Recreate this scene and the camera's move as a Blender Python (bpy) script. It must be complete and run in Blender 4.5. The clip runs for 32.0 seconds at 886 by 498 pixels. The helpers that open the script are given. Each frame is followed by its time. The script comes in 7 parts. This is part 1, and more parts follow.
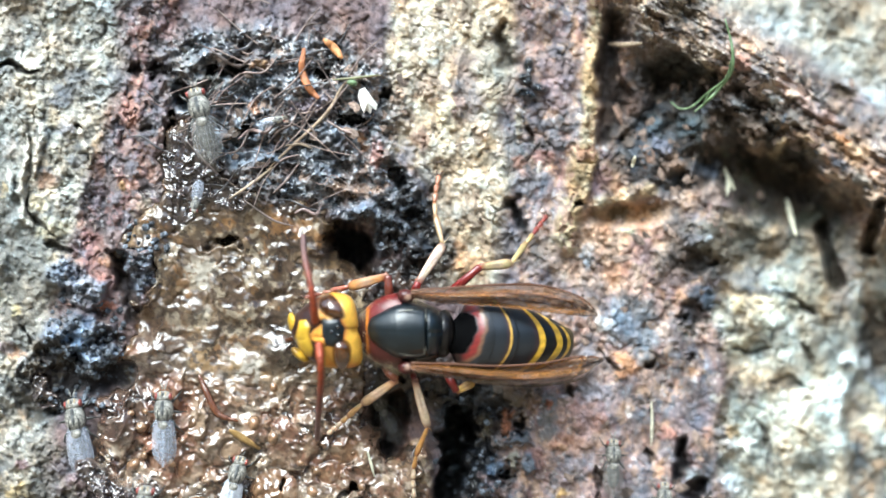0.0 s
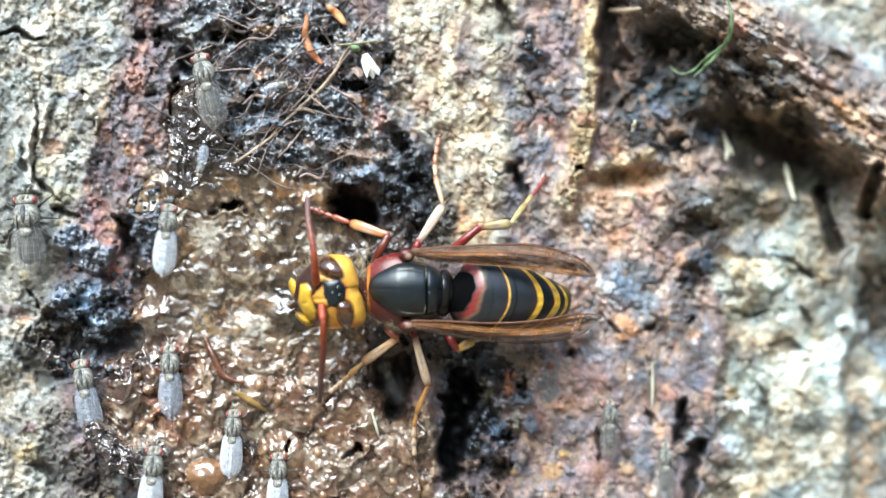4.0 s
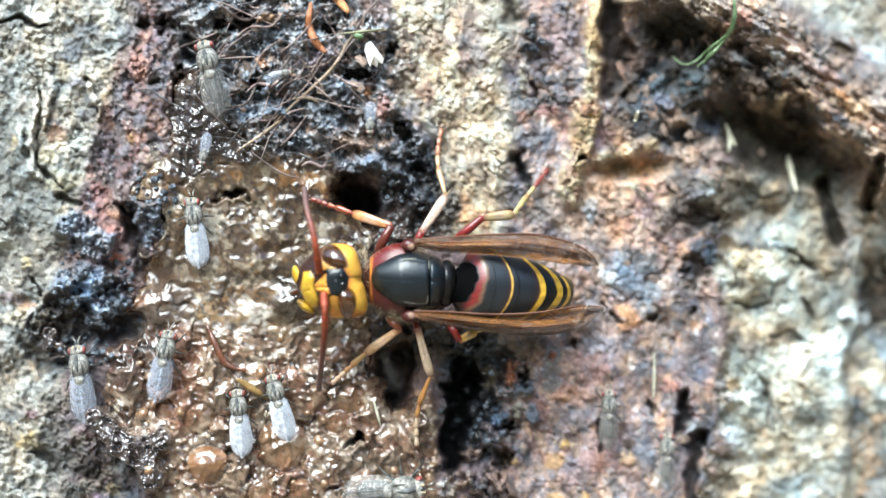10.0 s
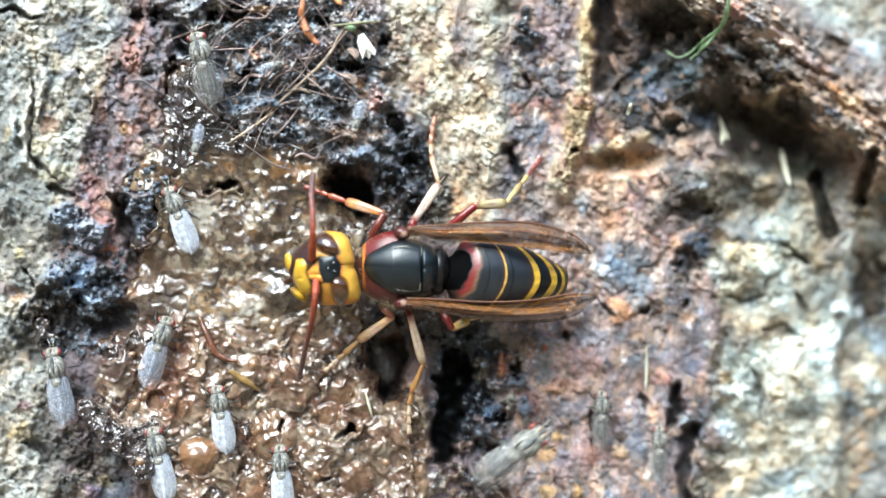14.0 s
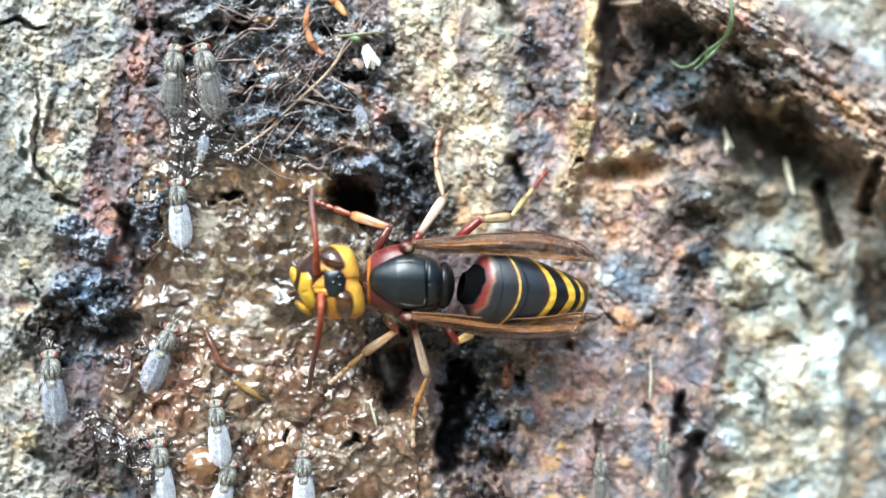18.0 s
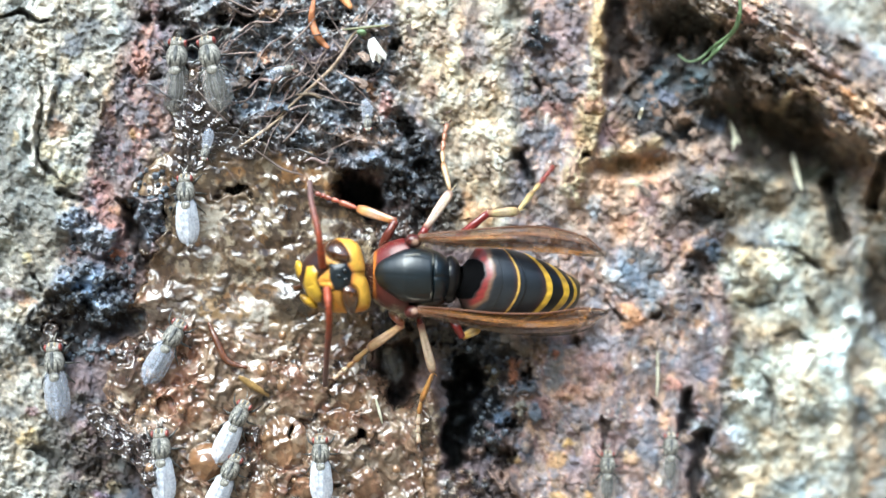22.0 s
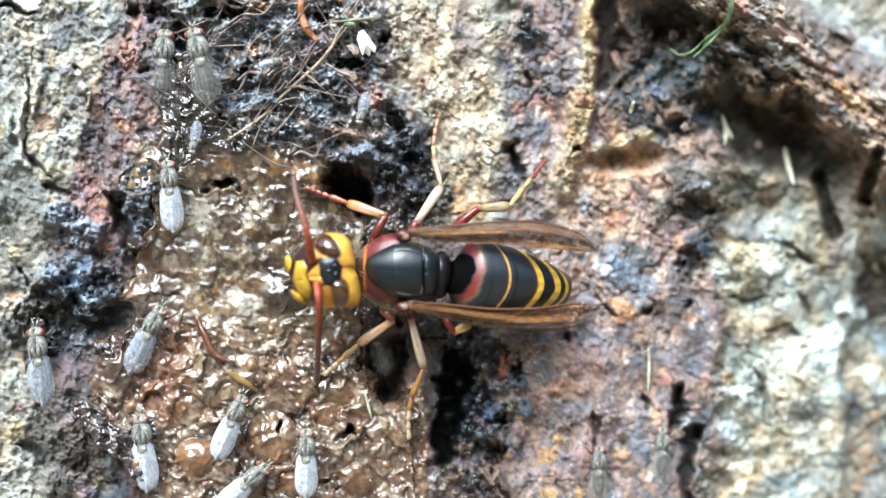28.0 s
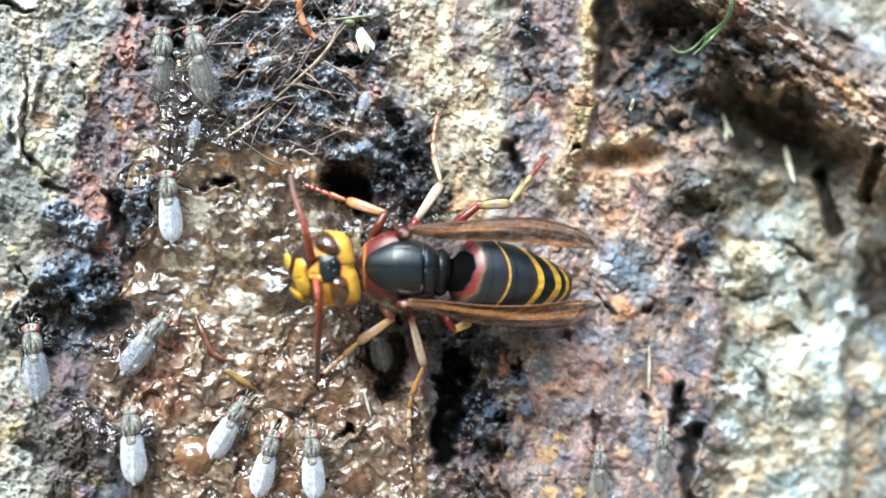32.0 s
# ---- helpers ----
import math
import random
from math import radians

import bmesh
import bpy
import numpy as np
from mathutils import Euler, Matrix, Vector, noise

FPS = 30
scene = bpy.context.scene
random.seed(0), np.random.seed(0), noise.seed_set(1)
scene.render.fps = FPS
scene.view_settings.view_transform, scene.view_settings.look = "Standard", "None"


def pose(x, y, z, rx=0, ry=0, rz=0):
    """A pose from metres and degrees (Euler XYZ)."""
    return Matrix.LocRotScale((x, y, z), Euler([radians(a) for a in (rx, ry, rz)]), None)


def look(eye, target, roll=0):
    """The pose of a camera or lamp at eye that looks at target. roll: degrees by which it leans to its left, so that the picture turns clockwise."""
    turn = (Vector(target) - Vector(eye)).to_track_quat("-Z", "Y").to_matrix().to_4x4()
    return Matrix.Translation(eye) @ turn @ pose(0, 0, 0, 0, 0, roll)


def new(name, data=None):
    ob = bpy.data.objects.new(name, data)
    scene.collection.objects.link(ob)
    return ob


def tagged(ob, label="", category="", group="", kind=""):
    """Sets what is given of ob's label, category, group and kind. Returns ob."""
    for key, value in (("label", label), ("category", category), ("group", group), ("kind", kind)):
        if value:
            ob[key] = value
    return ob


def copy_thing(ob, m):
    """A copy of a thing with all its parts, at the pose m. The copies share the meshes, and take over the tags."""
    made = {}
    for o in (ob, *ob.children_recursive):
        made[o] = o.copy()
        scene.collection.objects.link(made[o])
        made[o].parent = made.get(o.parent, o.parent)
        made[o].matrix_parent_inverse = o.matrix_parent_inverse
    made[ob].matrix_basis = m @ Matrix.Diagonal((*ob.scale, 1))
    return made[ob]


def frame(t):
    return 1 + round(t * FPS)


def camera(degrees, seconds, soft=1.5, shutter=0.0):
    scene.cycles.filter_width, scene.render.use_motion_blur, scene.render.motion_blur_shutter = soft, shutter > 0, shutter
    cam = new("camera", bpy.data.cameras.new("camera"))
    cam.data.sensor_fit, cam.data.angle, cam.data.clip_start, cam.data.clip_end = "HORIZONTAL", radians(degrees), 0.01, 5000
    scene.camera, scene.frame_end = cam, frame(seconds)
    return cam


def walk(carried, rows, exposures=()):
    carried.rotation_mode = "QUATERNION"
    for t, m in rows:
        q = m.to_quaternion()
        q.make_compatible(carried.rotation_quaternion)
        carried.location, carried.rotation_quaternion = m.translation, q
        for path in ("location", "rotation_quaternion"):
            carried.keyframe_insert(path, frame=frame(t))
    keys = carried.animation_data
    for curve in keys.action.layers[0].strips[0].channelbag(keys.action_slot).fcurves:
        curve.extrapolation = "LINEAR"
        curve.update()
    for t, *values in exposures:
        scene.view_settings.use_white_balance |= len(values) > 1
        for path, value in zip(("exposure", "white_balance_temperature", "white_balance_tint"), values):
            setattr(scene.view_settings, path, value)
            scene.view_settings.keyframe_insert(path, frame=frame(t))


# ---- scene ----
# ---- camera ----
cam = camera(40, 32.0, soft=1.5, shutter=0.6)
PATH = [
    (0.0, pose(0.00087, -0.10207, 0.00419, 90.285, 0.101, 0.116)),
    (0.5, pose(-0.00039, -0.10262, 0.00394, 90.143, -0.034, -0.013)),
    (1.0, pose(-0.00012, -0.10259, 0.00300, 90.144, 0.052, -0.052)),
    (1.5, pose(-0.00025, -0.10244, 0.00164, 90.131, 0.081, -0.093)),
    (2.0, pose(-0.00061, -0.10284, 0.00135, 90.067, 0.192, -0.174)),
    (2.5, pose(0.00053, -0.10267, 0.00055, 90.061, 0.191, -0.005)),
    (4.5, pose(0.00042, -0.10336, 0.00204, 89.886, 0.340, -0.007)),
    (5.0, pose(0.00106, -0.10320, 0.00175, 90.049, 0.278, -0.036)),
    (5.5, pose(0.00026, -0.10359, 0.00269, 89.896, 0.291, -0.033)),
    (6.0, pose(0.00113, -0.10336, 0.00249, 89.959, 0.291, -0.004)),
    (6.5, pose(0.00084, -0.10361, 0.00237, 89.892, 0.243, -0.020)),
    (7.0, pose(0.00116, -0.10362, 0.00131, 89.913, -0.128, 0.017)),
    (7.5, pose(0.00039, -0.10368, 0.00105, 90.034, -0.121, -0.014)),
    (8.0, pose(-0.00085, -0.10359, 0.00050, 89.961, -0.026, -0.068)),
    (8.5, pose(-0.00049, -0.10318, -0.00027, 90.042, -0.006, -0.059)),
    (9.0, pose(-0.00000, -0.10340, -0.00000, 90.000, 0.000, 0.000)),
    (9.5, pose(0.00013, -0.10369, 0.00111, 89.918, 0.152, 0.022)),
    (10.0, pose(0.00015, -0.10325, 0.00066, 90.037, 0.059, -0.040)),
    (10.5, pose(-0.00006, -0.10326, 0.00086, 89.964, 0.064, -0.005)),
    (11.0, pose(0.00058, -0.10353, 0.00094, 90.018, -0.058, 0.034)),
    (11.5, pose(0.00076, -0.10355, 0.00070, 90.016, -0.059, 0.089)),
    (12.0, pose(0.00042, -0.10317, 0.00029, 90.090, -0.030, -0.064)),
    (12.5, pose(0.00049, -0.10307, -0.00010, 89.999, -0.058, -0.011)),
    (13.0, pose(0.00032, -0.10358, 0.00067, 89.927, 0.035, -0.008)),
    (13.5, pose(0.00129, -0.10331, -0.00016, 90.076, -0.068, 0.073)),
    (14.0, pose(0.00099, -0.10331, -0.00005, 90.059, -0.079, 0.064)),
    (14.5, pose(0.00058, -0.10328, 0.00004, 89.951, -0.041, -0.002)),
    (16.5, pose(0.00062, -0.10331, 0.00075, 89.810, -0.014, 0.106)),
    (17.0, pose(0.00072, -0.10287, 0.00021, 89.858, -0.025, 0.144)),
    (17.5, pose(0.00050, -0.10311, 0.00080, 89.806, -0.013, 0.032)),
    (18.0, pose(0.00069, -0.10343, 0.00125, 89.821, -0.045, 0.111)),
    (18.5, pose(0.00075, -0.10305, 0.00090, 89.806, -0.132, 0.047)),
    (19.0, pose(-0.00020, -0.10320, 0.00135, 89.818, 0.001, -0.043)),
    (19.5, pose(0.00033, -0.10313, 0.00134, 89.857, 0.004, 0.013)),
    (20.0, pose(0.00045, -0.10292, 0.00059, 89.915, -0.093, 0.064)),
    (20.5, pose(0.00070, -0.10313, 0.00091, 89.967, -0.088, 0.079)),
    (21.0, pose(0.00041, -0.10315, 0.00143, 89.897, -0.009, 0.049)),
    (21.5, pose(-0.00040, -0.10297, 0.00093, 89.980, -0.017, -0.010)),
    (22.0, pose(0.00004, -0.10273, 0.00047, 90.018, -0.117, 0.031)),
    (22.5, pose(0.00010, -0.10271, 0.00019, 89.907, -0.228, -0.007)),
    (23.0, pose(0.00010, -0.10321, 0.00121, 89.949, -0.061, 0.021)),
    (23.5, pose(0.00014, -0.10294, 0.00134, 89.863, -0.081, 0.081)),
    (24.0, pose(-0.00062, -0.10298, 0.00112, 89.981, -0.061, -0.051)),
    (24.5, pose(0.00012, -0.10283, 0.00089, 90.026, -0.046, 0.019)),
    (25.0, pose(0.00027, -0.10253, 0.00007, 89.959, -0.173, 0.013)),
    (25.5, pose(0.00044, -0.10250, -0.00032, 90.019, -0.183, 0.042)),
    (27.5, pose(0.00063, -0.10203, -0.00004, 89.980, -0.170, -0.035)),
    (28.0, pose(0.00058, -0.10209, -0.00025, 90.146, -0.163, -0.144)),
    (28.5, pose(0.00170, -0.10200, -0.00006, 90.010, -0.209, -0.069)),
    (29.0, pose(0.00125, -0.10249, 0.00066, 90.107, -0.149, -0.082)),
    (29.5, pose(0.00142, -0.10194, -0.00017, 90.205, -0.159, -0.055)),
    (30.0, pose(0.00119, -0.10161, -0.00037, 90.145, -0.183, -0.109)),
    (30.5, pose(0.00168, -0.10206, -0.00013, 90.146, -0.184, -0.017)),
    (31.0, pose(0.00212, -0.10188, -0.00030, 90.254, -0.177, 0.064)),
    (31.5, pose(0.00121, -0.10170, -0.00054, 90.206, -0.183, -0.018)),
    (32.0, pose(0.00075, -0.10175, -0.00048, 90.196, -0.097, -0.076)),
]
walk(cam, PATH, [(0.0, 1.31, 5670, -1.5), (32.0, 1.31, 5670, -1.5)])
cam.data.dof.use_dof = True
cam.data.dof.focus_distance = 0.0992
cam.data.dof.aperture_fstop = 11

# ---- light: bright hazy sky over a shaded trunk, soft sun from above and to the left ----
world = bpy.data.worlds.new("sky")
scene.world = world
world.use_nodes = True
wn = world.node_tree.nodes
wl = world.node_tree.links
sky = wn.new("ShaderNodeTexSky")
sky.sky_type = "NISHITA"
sky.sun_disc = False
sky.sun_elevation = radians(52)
sky.sun_rotation = radians(205)
sky.air_density, sky.dust_density, sky.ozone_density = 1.0, 4.0, 1.0
wn["Background"].inputs["Strength"].default_value = 0.15
wl.new(sky.outputs["Color"], wn["Background"].inputs["Color"])
sun_data = bpy.data.lights.new("sun", "SUN")
sun_data.energy, sun_data.angle, sun_data.color = 3.0, radians(44), (1.0, 0.98, 0.95)
sun = new("sun", sun_data)
sun.matrix_world = look((-0.45, -0.95, 1.35), (0, 0, 0))

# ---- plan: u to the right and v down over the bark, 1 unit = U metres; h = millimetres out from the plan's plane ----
D = 0.1034
U = 2 * D * math.tan(radians(20)) / 1568


def at(u, v, h=0.0):
    k = (D - h * 0.001) / D
    return np.array([(u - 784) * U * k, -h * 0.001, (441 - v) * U * k])


# ---- noise on arrays ----
TABLE = np.random.RandomState(7).rand(8, 256, 256)


def cells(i, j, k):
    return TABLE[k % 8].ravel()[((i + 37 * k) & 255) * 256 + ((j + 91 * k) & 255)]


def vnoise(x, y, k=0):
    x0, y0 = np.floor(x), np.floor(y)
    fx, fy = x - x0, y - y0
    fx, fy = fx * fx * (3 - 2 * fx), fy * fy * (3 - 2 * fy)
    i, j = x0.astype(np.int32), y0.astype(np.int32)
    flat = TABLE[k % 8].ravel()
    i0, i1 = ((i + 37 * k) & 255) * 256, ((i + 1 + 37 * k) & 255) * 256
    j0, j1 = (j + 91 * k) & 255, (j + 1 + 91 * k) & 255
    a, b, c, d = flat[i0 + j0], flat[i1 + j0], flat[i0 + j1], flat[i1 + j1]
    return (a + (b - a) * fx) * (1 - fy) + (c + (d - c) * fx) * fy


def fbm(x, y, size, octaves=4, k=0, gain=0.5, stretch=1.0):
    """Values from about -1 to 1; stretch > 1 draws the grain out along v."""
    total, amp, norm = 0.0, 1.0, 0.0
    for o in range(octaves):
        f = 2.0 ** o / size
        c, d = (math.cos(0.6 + 0.9 * o), math.sin(0.6 + 0.9 * o)) if stretch == 1.0 else (math.cos(0.07 * o - 0.1), math.sin(0.07 * o - 0.1))
        a, b = x * f, y * f / stretch
        total = total + amp * (2 * vnoise(a * c - b * d + 500, a * d + b * c + 500, k + o) - 1)
        norm += amp
        amp *= gain
    return total / norm * 1.7


def ridged(x, y, size, octaves=3, k=0, stretch=1.0):
    total, amp, norm = 0.0, 1.0, 0.0
    for o in range(octaves):
        f = 2.0 ** o / size
        c, d = math.cos(0.5 + 0.8 * o), math.sin(0.5 + 0.8 * o)
        a, b = x * f, y * f / stretch
        total = total + amp * (1 - np.abs(2 * vnoise(a * c - b * d + 500, a * d + b * c + 500, k + o) - 1))
        norm += amp
        amp *= 0.55
    return total / norm


def voronoi(x, y, size, k=0):
    """Distance to the nearest and second nearest scattered point, in cells, and the nearest one's random number."""
    x, y = x / size + 500, y / size + 500
    x0, y0 = np.floor(x).astype(np.int32), np.floor(y).astype(np.int32)
    f1, f2, ident = np.full(x.shape, 9.0), np.full(x.shape, 9.0), np.zeros(x.shape)
    for i in (-1, 0, 1):
        for j in (-1, 0, 1):
            cx, cy = x0 + i, y0 + j
            dist = np.hypot(cx + cells(cx, cy, k) - x, cy + cells(cx, cy, k + 3) - y)
            near = dist < f1
            f2 = np.where(near, f1, np.minimum(f2, dist))
            ident = np.where(near, cells(cx, cy, k + 5), ident)
            f1 = np.minimum(f1, dist)
    return f1, f2, ident


def step(a, b, x):
    t = np.clip((x - a) / (b - a), 0, 1)
    return t * t * (3 - 2 * t)


# ---- the bark's relief and colour as fields over the plan ----
GRID = 2.0
U0, U1, V0, V1 = -190, 1760, -200, 1060
gu, gv = np.meshgrid(np.arange(U0, U1 + 1, GRID), np.arange(V0, V1 + 1, GRID))
wob_u = 26 * fbm(gu, gv, 90, 4, 1) + 7 * fbm(gu, gv, 18, 2, 6)
wob_v = 26 * fbm(gu, gv, 90, 4, 2) + 7 * fbm(gu, gv, 18, 2, 7)
qu, qv = gu + wob_u, gv + wob_v


def blob(cu, cv, ru, rv, turn=0.0, soft=0.3, rough=True):
    a = radians(turn)
    x, y = ((qu, qv) if rough else (gu, gv))
    x, y = x - cu, y - cv
    x, y = x * math.cos(a) + y * math.sin(a), -x * math.sin(a) + y * math.cos(a)
    return step(1 + soft, 1 - soft, np.hypot(x / ru, y / rv))


def band(points, width, soft=0.4, rough=0.6, thin=False):
    """Along a polyline, with its half width; thin: a crack of uneven width that runs out at both ends."""
    us, vs = [p[0] for p in points], [p[1] for p in points]
    pad = 2 * width + 60 * rough + 4
    j0, j1 = max(int((min(us) - pad - U0) / GRID), 0), max(int((max(us) + pad - U0) / GRID) + 1, 1)
    i0, i1 = max(int((min(vs) - pad - V0) / GRID), 0), max(int((max(vs) + pad - V0) / GRID) + 1, 1)
    w = slice(i0, i1), slice(j0, j1)
    x, y = gu[w] + rough * wob_u[w], gv[w] + rough * wob_v[w]
    best, way = np.full(x.shape, 1e9), np.zeros(x.shape)
    lengths = [math.hypot(c - a, d - b) for (a, b), (c, d) in zip(points, points[1:])]
    done = 0.0
    for (a, b), (c, d), length in zip(points, points[1:], lengths):
        t = np.clip(((x - a) * (c - a) + (y - b) * (d - b)) / length ** 2, 0, 1)
        dist = np.hypot(x - a - t * (c - a), y - b - t * (d - b))
        way = np.where(dist < best, (done + t * length) / sum(lengths), way)
        best = np.minimum(best, dist)
        done += length
    if thin:
        best = best / np.clip((0.25 + 1.5 * vnoise(x / 14 + 500, y / 14 + 500, 3)) * np.minimum(1, 0.15 + 5 * way * (1 - way)), 0.05, 2) + 0.25 * width * fbm(x, y, 9, 2, 5)
    mask = np.zeros(gu.shape)
    mask[w] = step(1 + soft, 1 - soft, best / width)
    return mask


xw = (gu - 784) * U
relief = -1000 * ((xw + 0.025) ** 2 / 0.44 - 0.0015)          # the trunk's own roundness
tone = np.zeros(gu.shape + (3,))
wet = np.zeros(gu.shape)


def paint(mask, colour, amount=1.0):
    w = window(mask)
    m = (mask[w] * amount)[..., None]
    tone[w] = tone[w] * (1 - m) + np.array(colour) * m


def lift(mask, mm):
    w = window(mask)
    relief[w] += mask[w] * mm


def soak(mask, amount):
    w = window(mask)
    wet[w] = wet[w] * (1 - mask[w]) + amount * mask[w]


grain = fbm(gu, gv, 30, 4, 3, 0.6, 2.8)
speck = fbm(gu, gv, 11, 3, 4, 0.7)
patch = fbm(gu, gv, 80, 4, 5)
fleck = fbm(gu, gv, 7, 2, 2, 0.7)
thread = fbm(gu + 0.4 * wob_u, gv, 9, 3, 0, 0.6, 7.0)
flake_id = voronoi(gu + 0.8 * wob_u, (gv + 0.8 * wob_v) * 0.5, 24, 2)[2]
blotch = fbm(gu + 0.5 * wob_u, gv, 55, 3, 2, 0.55, 2.2)


def crisp(field, level, width=0.14):
    """A mottle with hard edges where a noise field passes a level."""
    return step(level, level + width, field)


def dress(mask, colours, width=0.18):
    """Layers of mottling over a part of the bark: (colour, field, level, amount)."""
    for colour, field, level, amount in colours:
        paint(mask * crisp(field, level, width), colour, amount)


PALE = (0.56, 0.565, 0.525)
PLUM, DARK = (0.175, 0.135, 0.135), (0.030, 0.028, 0.029)
TAR = (0.016, 0.018, 0.022)

def spot(cu, cv, ru, rv, colour=None, amount=0.85, mm=0.0, turn=0.0, soft=0.4, damp=None, ragged=0.8):
    """A single ragged mark on the bark: painted, raised by mm, and wetted."""
    global SPOT_SEED
    SPOT_SEED += 1
    reach = 1.9 * max(ru, rv)
    j0, j1 = int(max((cu - reach - U0) / GRID, 0)), int(min((cu + reach - U0) / GRID + 1, gu.shape[1]))
    i0, i1 = int(max((cv - reach - V0) / GRID, 0)), int(min((cv + reach - V0) / GRID + 1, gu.shape[0]))
    x, y = gu[i0:i1, j0:j1], gv[i0:i1, j0:j1]
    size = max(9.0, 1.0 * min(ru, rv))
    a = radians(turn)
    dx = x - cu + ragged * min(ru, rv) * fbm(x, y, size, 4, SPOT_SEED, 0.6)
    dy = y - cv + ragged * min(ru, rv) * fbm(x + 300, y, size, 4, SPOT_SEED + 2, 0.6)
    m = step(1 + soft, 1 - soft, np.hypot((dx * math.cos(a) + dy * math.sin(a)) / ru, (-dx * math.sin(a) + dy * math.cos(a)) / rv))
    if colour is not None:
        w = (m * amount)[..., None]
        tone[i0:i1, j0:j1] = tone[i0:i1, j0:j1] * (1 - w) + np.array(colour) * w
    if mm:
        relief[i0:i1, j0:j1] += m * mm
    if damp is not None:
        wet[i0:i1, j0:j1] = wet[i0:i1, j0:j1] * (1 - m) + damp * m


SPOT_SEED = 0


def flakes(mask, size, palette, amount=1.0, mm=0.0, k=0, stretch=1.0, slant=0.0, jag=0.55):
    """Ragged flakes side by side, each with a colour of its own and a height of its own."""
    c, d = math.cos(slant), math.sin(slant)
    w = window(mask)
    u, v, mask = gu[w], gv[w], mask[w]
    x = u * c + v * d + jag * size * fbm(u, v, size * 0.7, 3, k + 1, 0.6)
    y = (-u * d + v * c) / stretch + jag * size * fbm(u, v, size * 0.7, 3, k + 2, 0.6)
    f1, f2, ident = voronoi(x, y, size, k)
    number = np.minimum((ident * 7919 % 1.0 * len(palette)).astype(int), len(palette) - 1)
    m = (mask * amount)[..., None]
    tone[w] = tone[w] * (1 - m) + np.array(palette)[number] * m
    if size > 30:
        # cracks between large flakes: lowered, and darkened in colour for their shade
        joint = mask * step(0.10, 0.015, f2 - f1) * step(-0.1, 0.5, fbm(u, v, size * 1.2, 3, k + 3))
        tone[w] *= (1 - 0.75 * joint)[..., None]
        relief[w] -= 0.25 * joint
    if mm:
        relief[w] += mask * (ident - 0.5) * step(0.0, 0.22, f2 - f1) * mm


def window(mask):
    """The part of the plan in which a mask is not empty."""
    i, j = np.nonzero((np.abs(mask) > 0.002).any(axis=1))[0], np.nonzero((np.abs(mask) > 0.002).any(axis=0))[0]
    if not len(i):
        return slice(0, 1), slice(0, 1)
    return slice(i[0], i[-1] + 1), slice(j[0], j[-1] + 1)


# the broad strips of the bark, side by side
paint(np.ones(gu.shape), PLUM)
SLATE, MAUVE, SALMON = (0.125, 0.140, 0.175), (0.215, 0.150, 0.160), (0.50, 0.275, 0.20)
OCHRE, LAVENDER = (0.46, 0.31, 0.13), (0.235, 0.225, 0.25)
left = step(22, -22, qu * 0.35 + gu * 0.65 - np.interp(gv, (-200, 0, 150, 250, 350, 450, 540, 620, 1060), (250, 240, 205, 175, 152, 112, 80, 112, 130)))
flakes(left, 54, ((0.34, 0.33, 0.285), (0.25, 0.245, 0.215), (0.50, 0.475, 0.40), (0.20, 0.20, 0.19), (0.40, 0.35, 0.27), (0.18, 0.185, 0.20)), 0.95, 0.45, 1, 1.35, 0.1)
flakes(left, 23, ((0.48, 0.46, 0.40), (0.27, 0.26, 0.235), (0.62, 0.59, 0.51), (0.165, 0.165, 0.16), (0.42, 0.34, 0.235), (0.30, 0.295, 0.28)), 0.62, 0.18, 4, 1.5, -0.1)
flakes(left, 10, ((0.60, 0.57, 0.50), (0.10, 0.10, 0.095), (0.33, 0.31, 0.27), (0.40, 0.37, 0.31)), 0.45, 0.10, 6, 1.3)
olive = left * step(150, 330, gv + 1.2 * (60 - gu) + 0.5 * wob_v) * step(560, 470, gv) * step(-0.5, 0.2, fbm(gu, gv, 70, 3, 11) + 0.35)
paint(olive, (0.135, 0.128, 0.110), 0.62)
dress(left, (((0.075, 0.073, 0.066), -speck - 0.6 * grain, 0.42, 0.75), (PALE, fleck + 0.4 * grain, 0.75, 0.7)), 0.3)
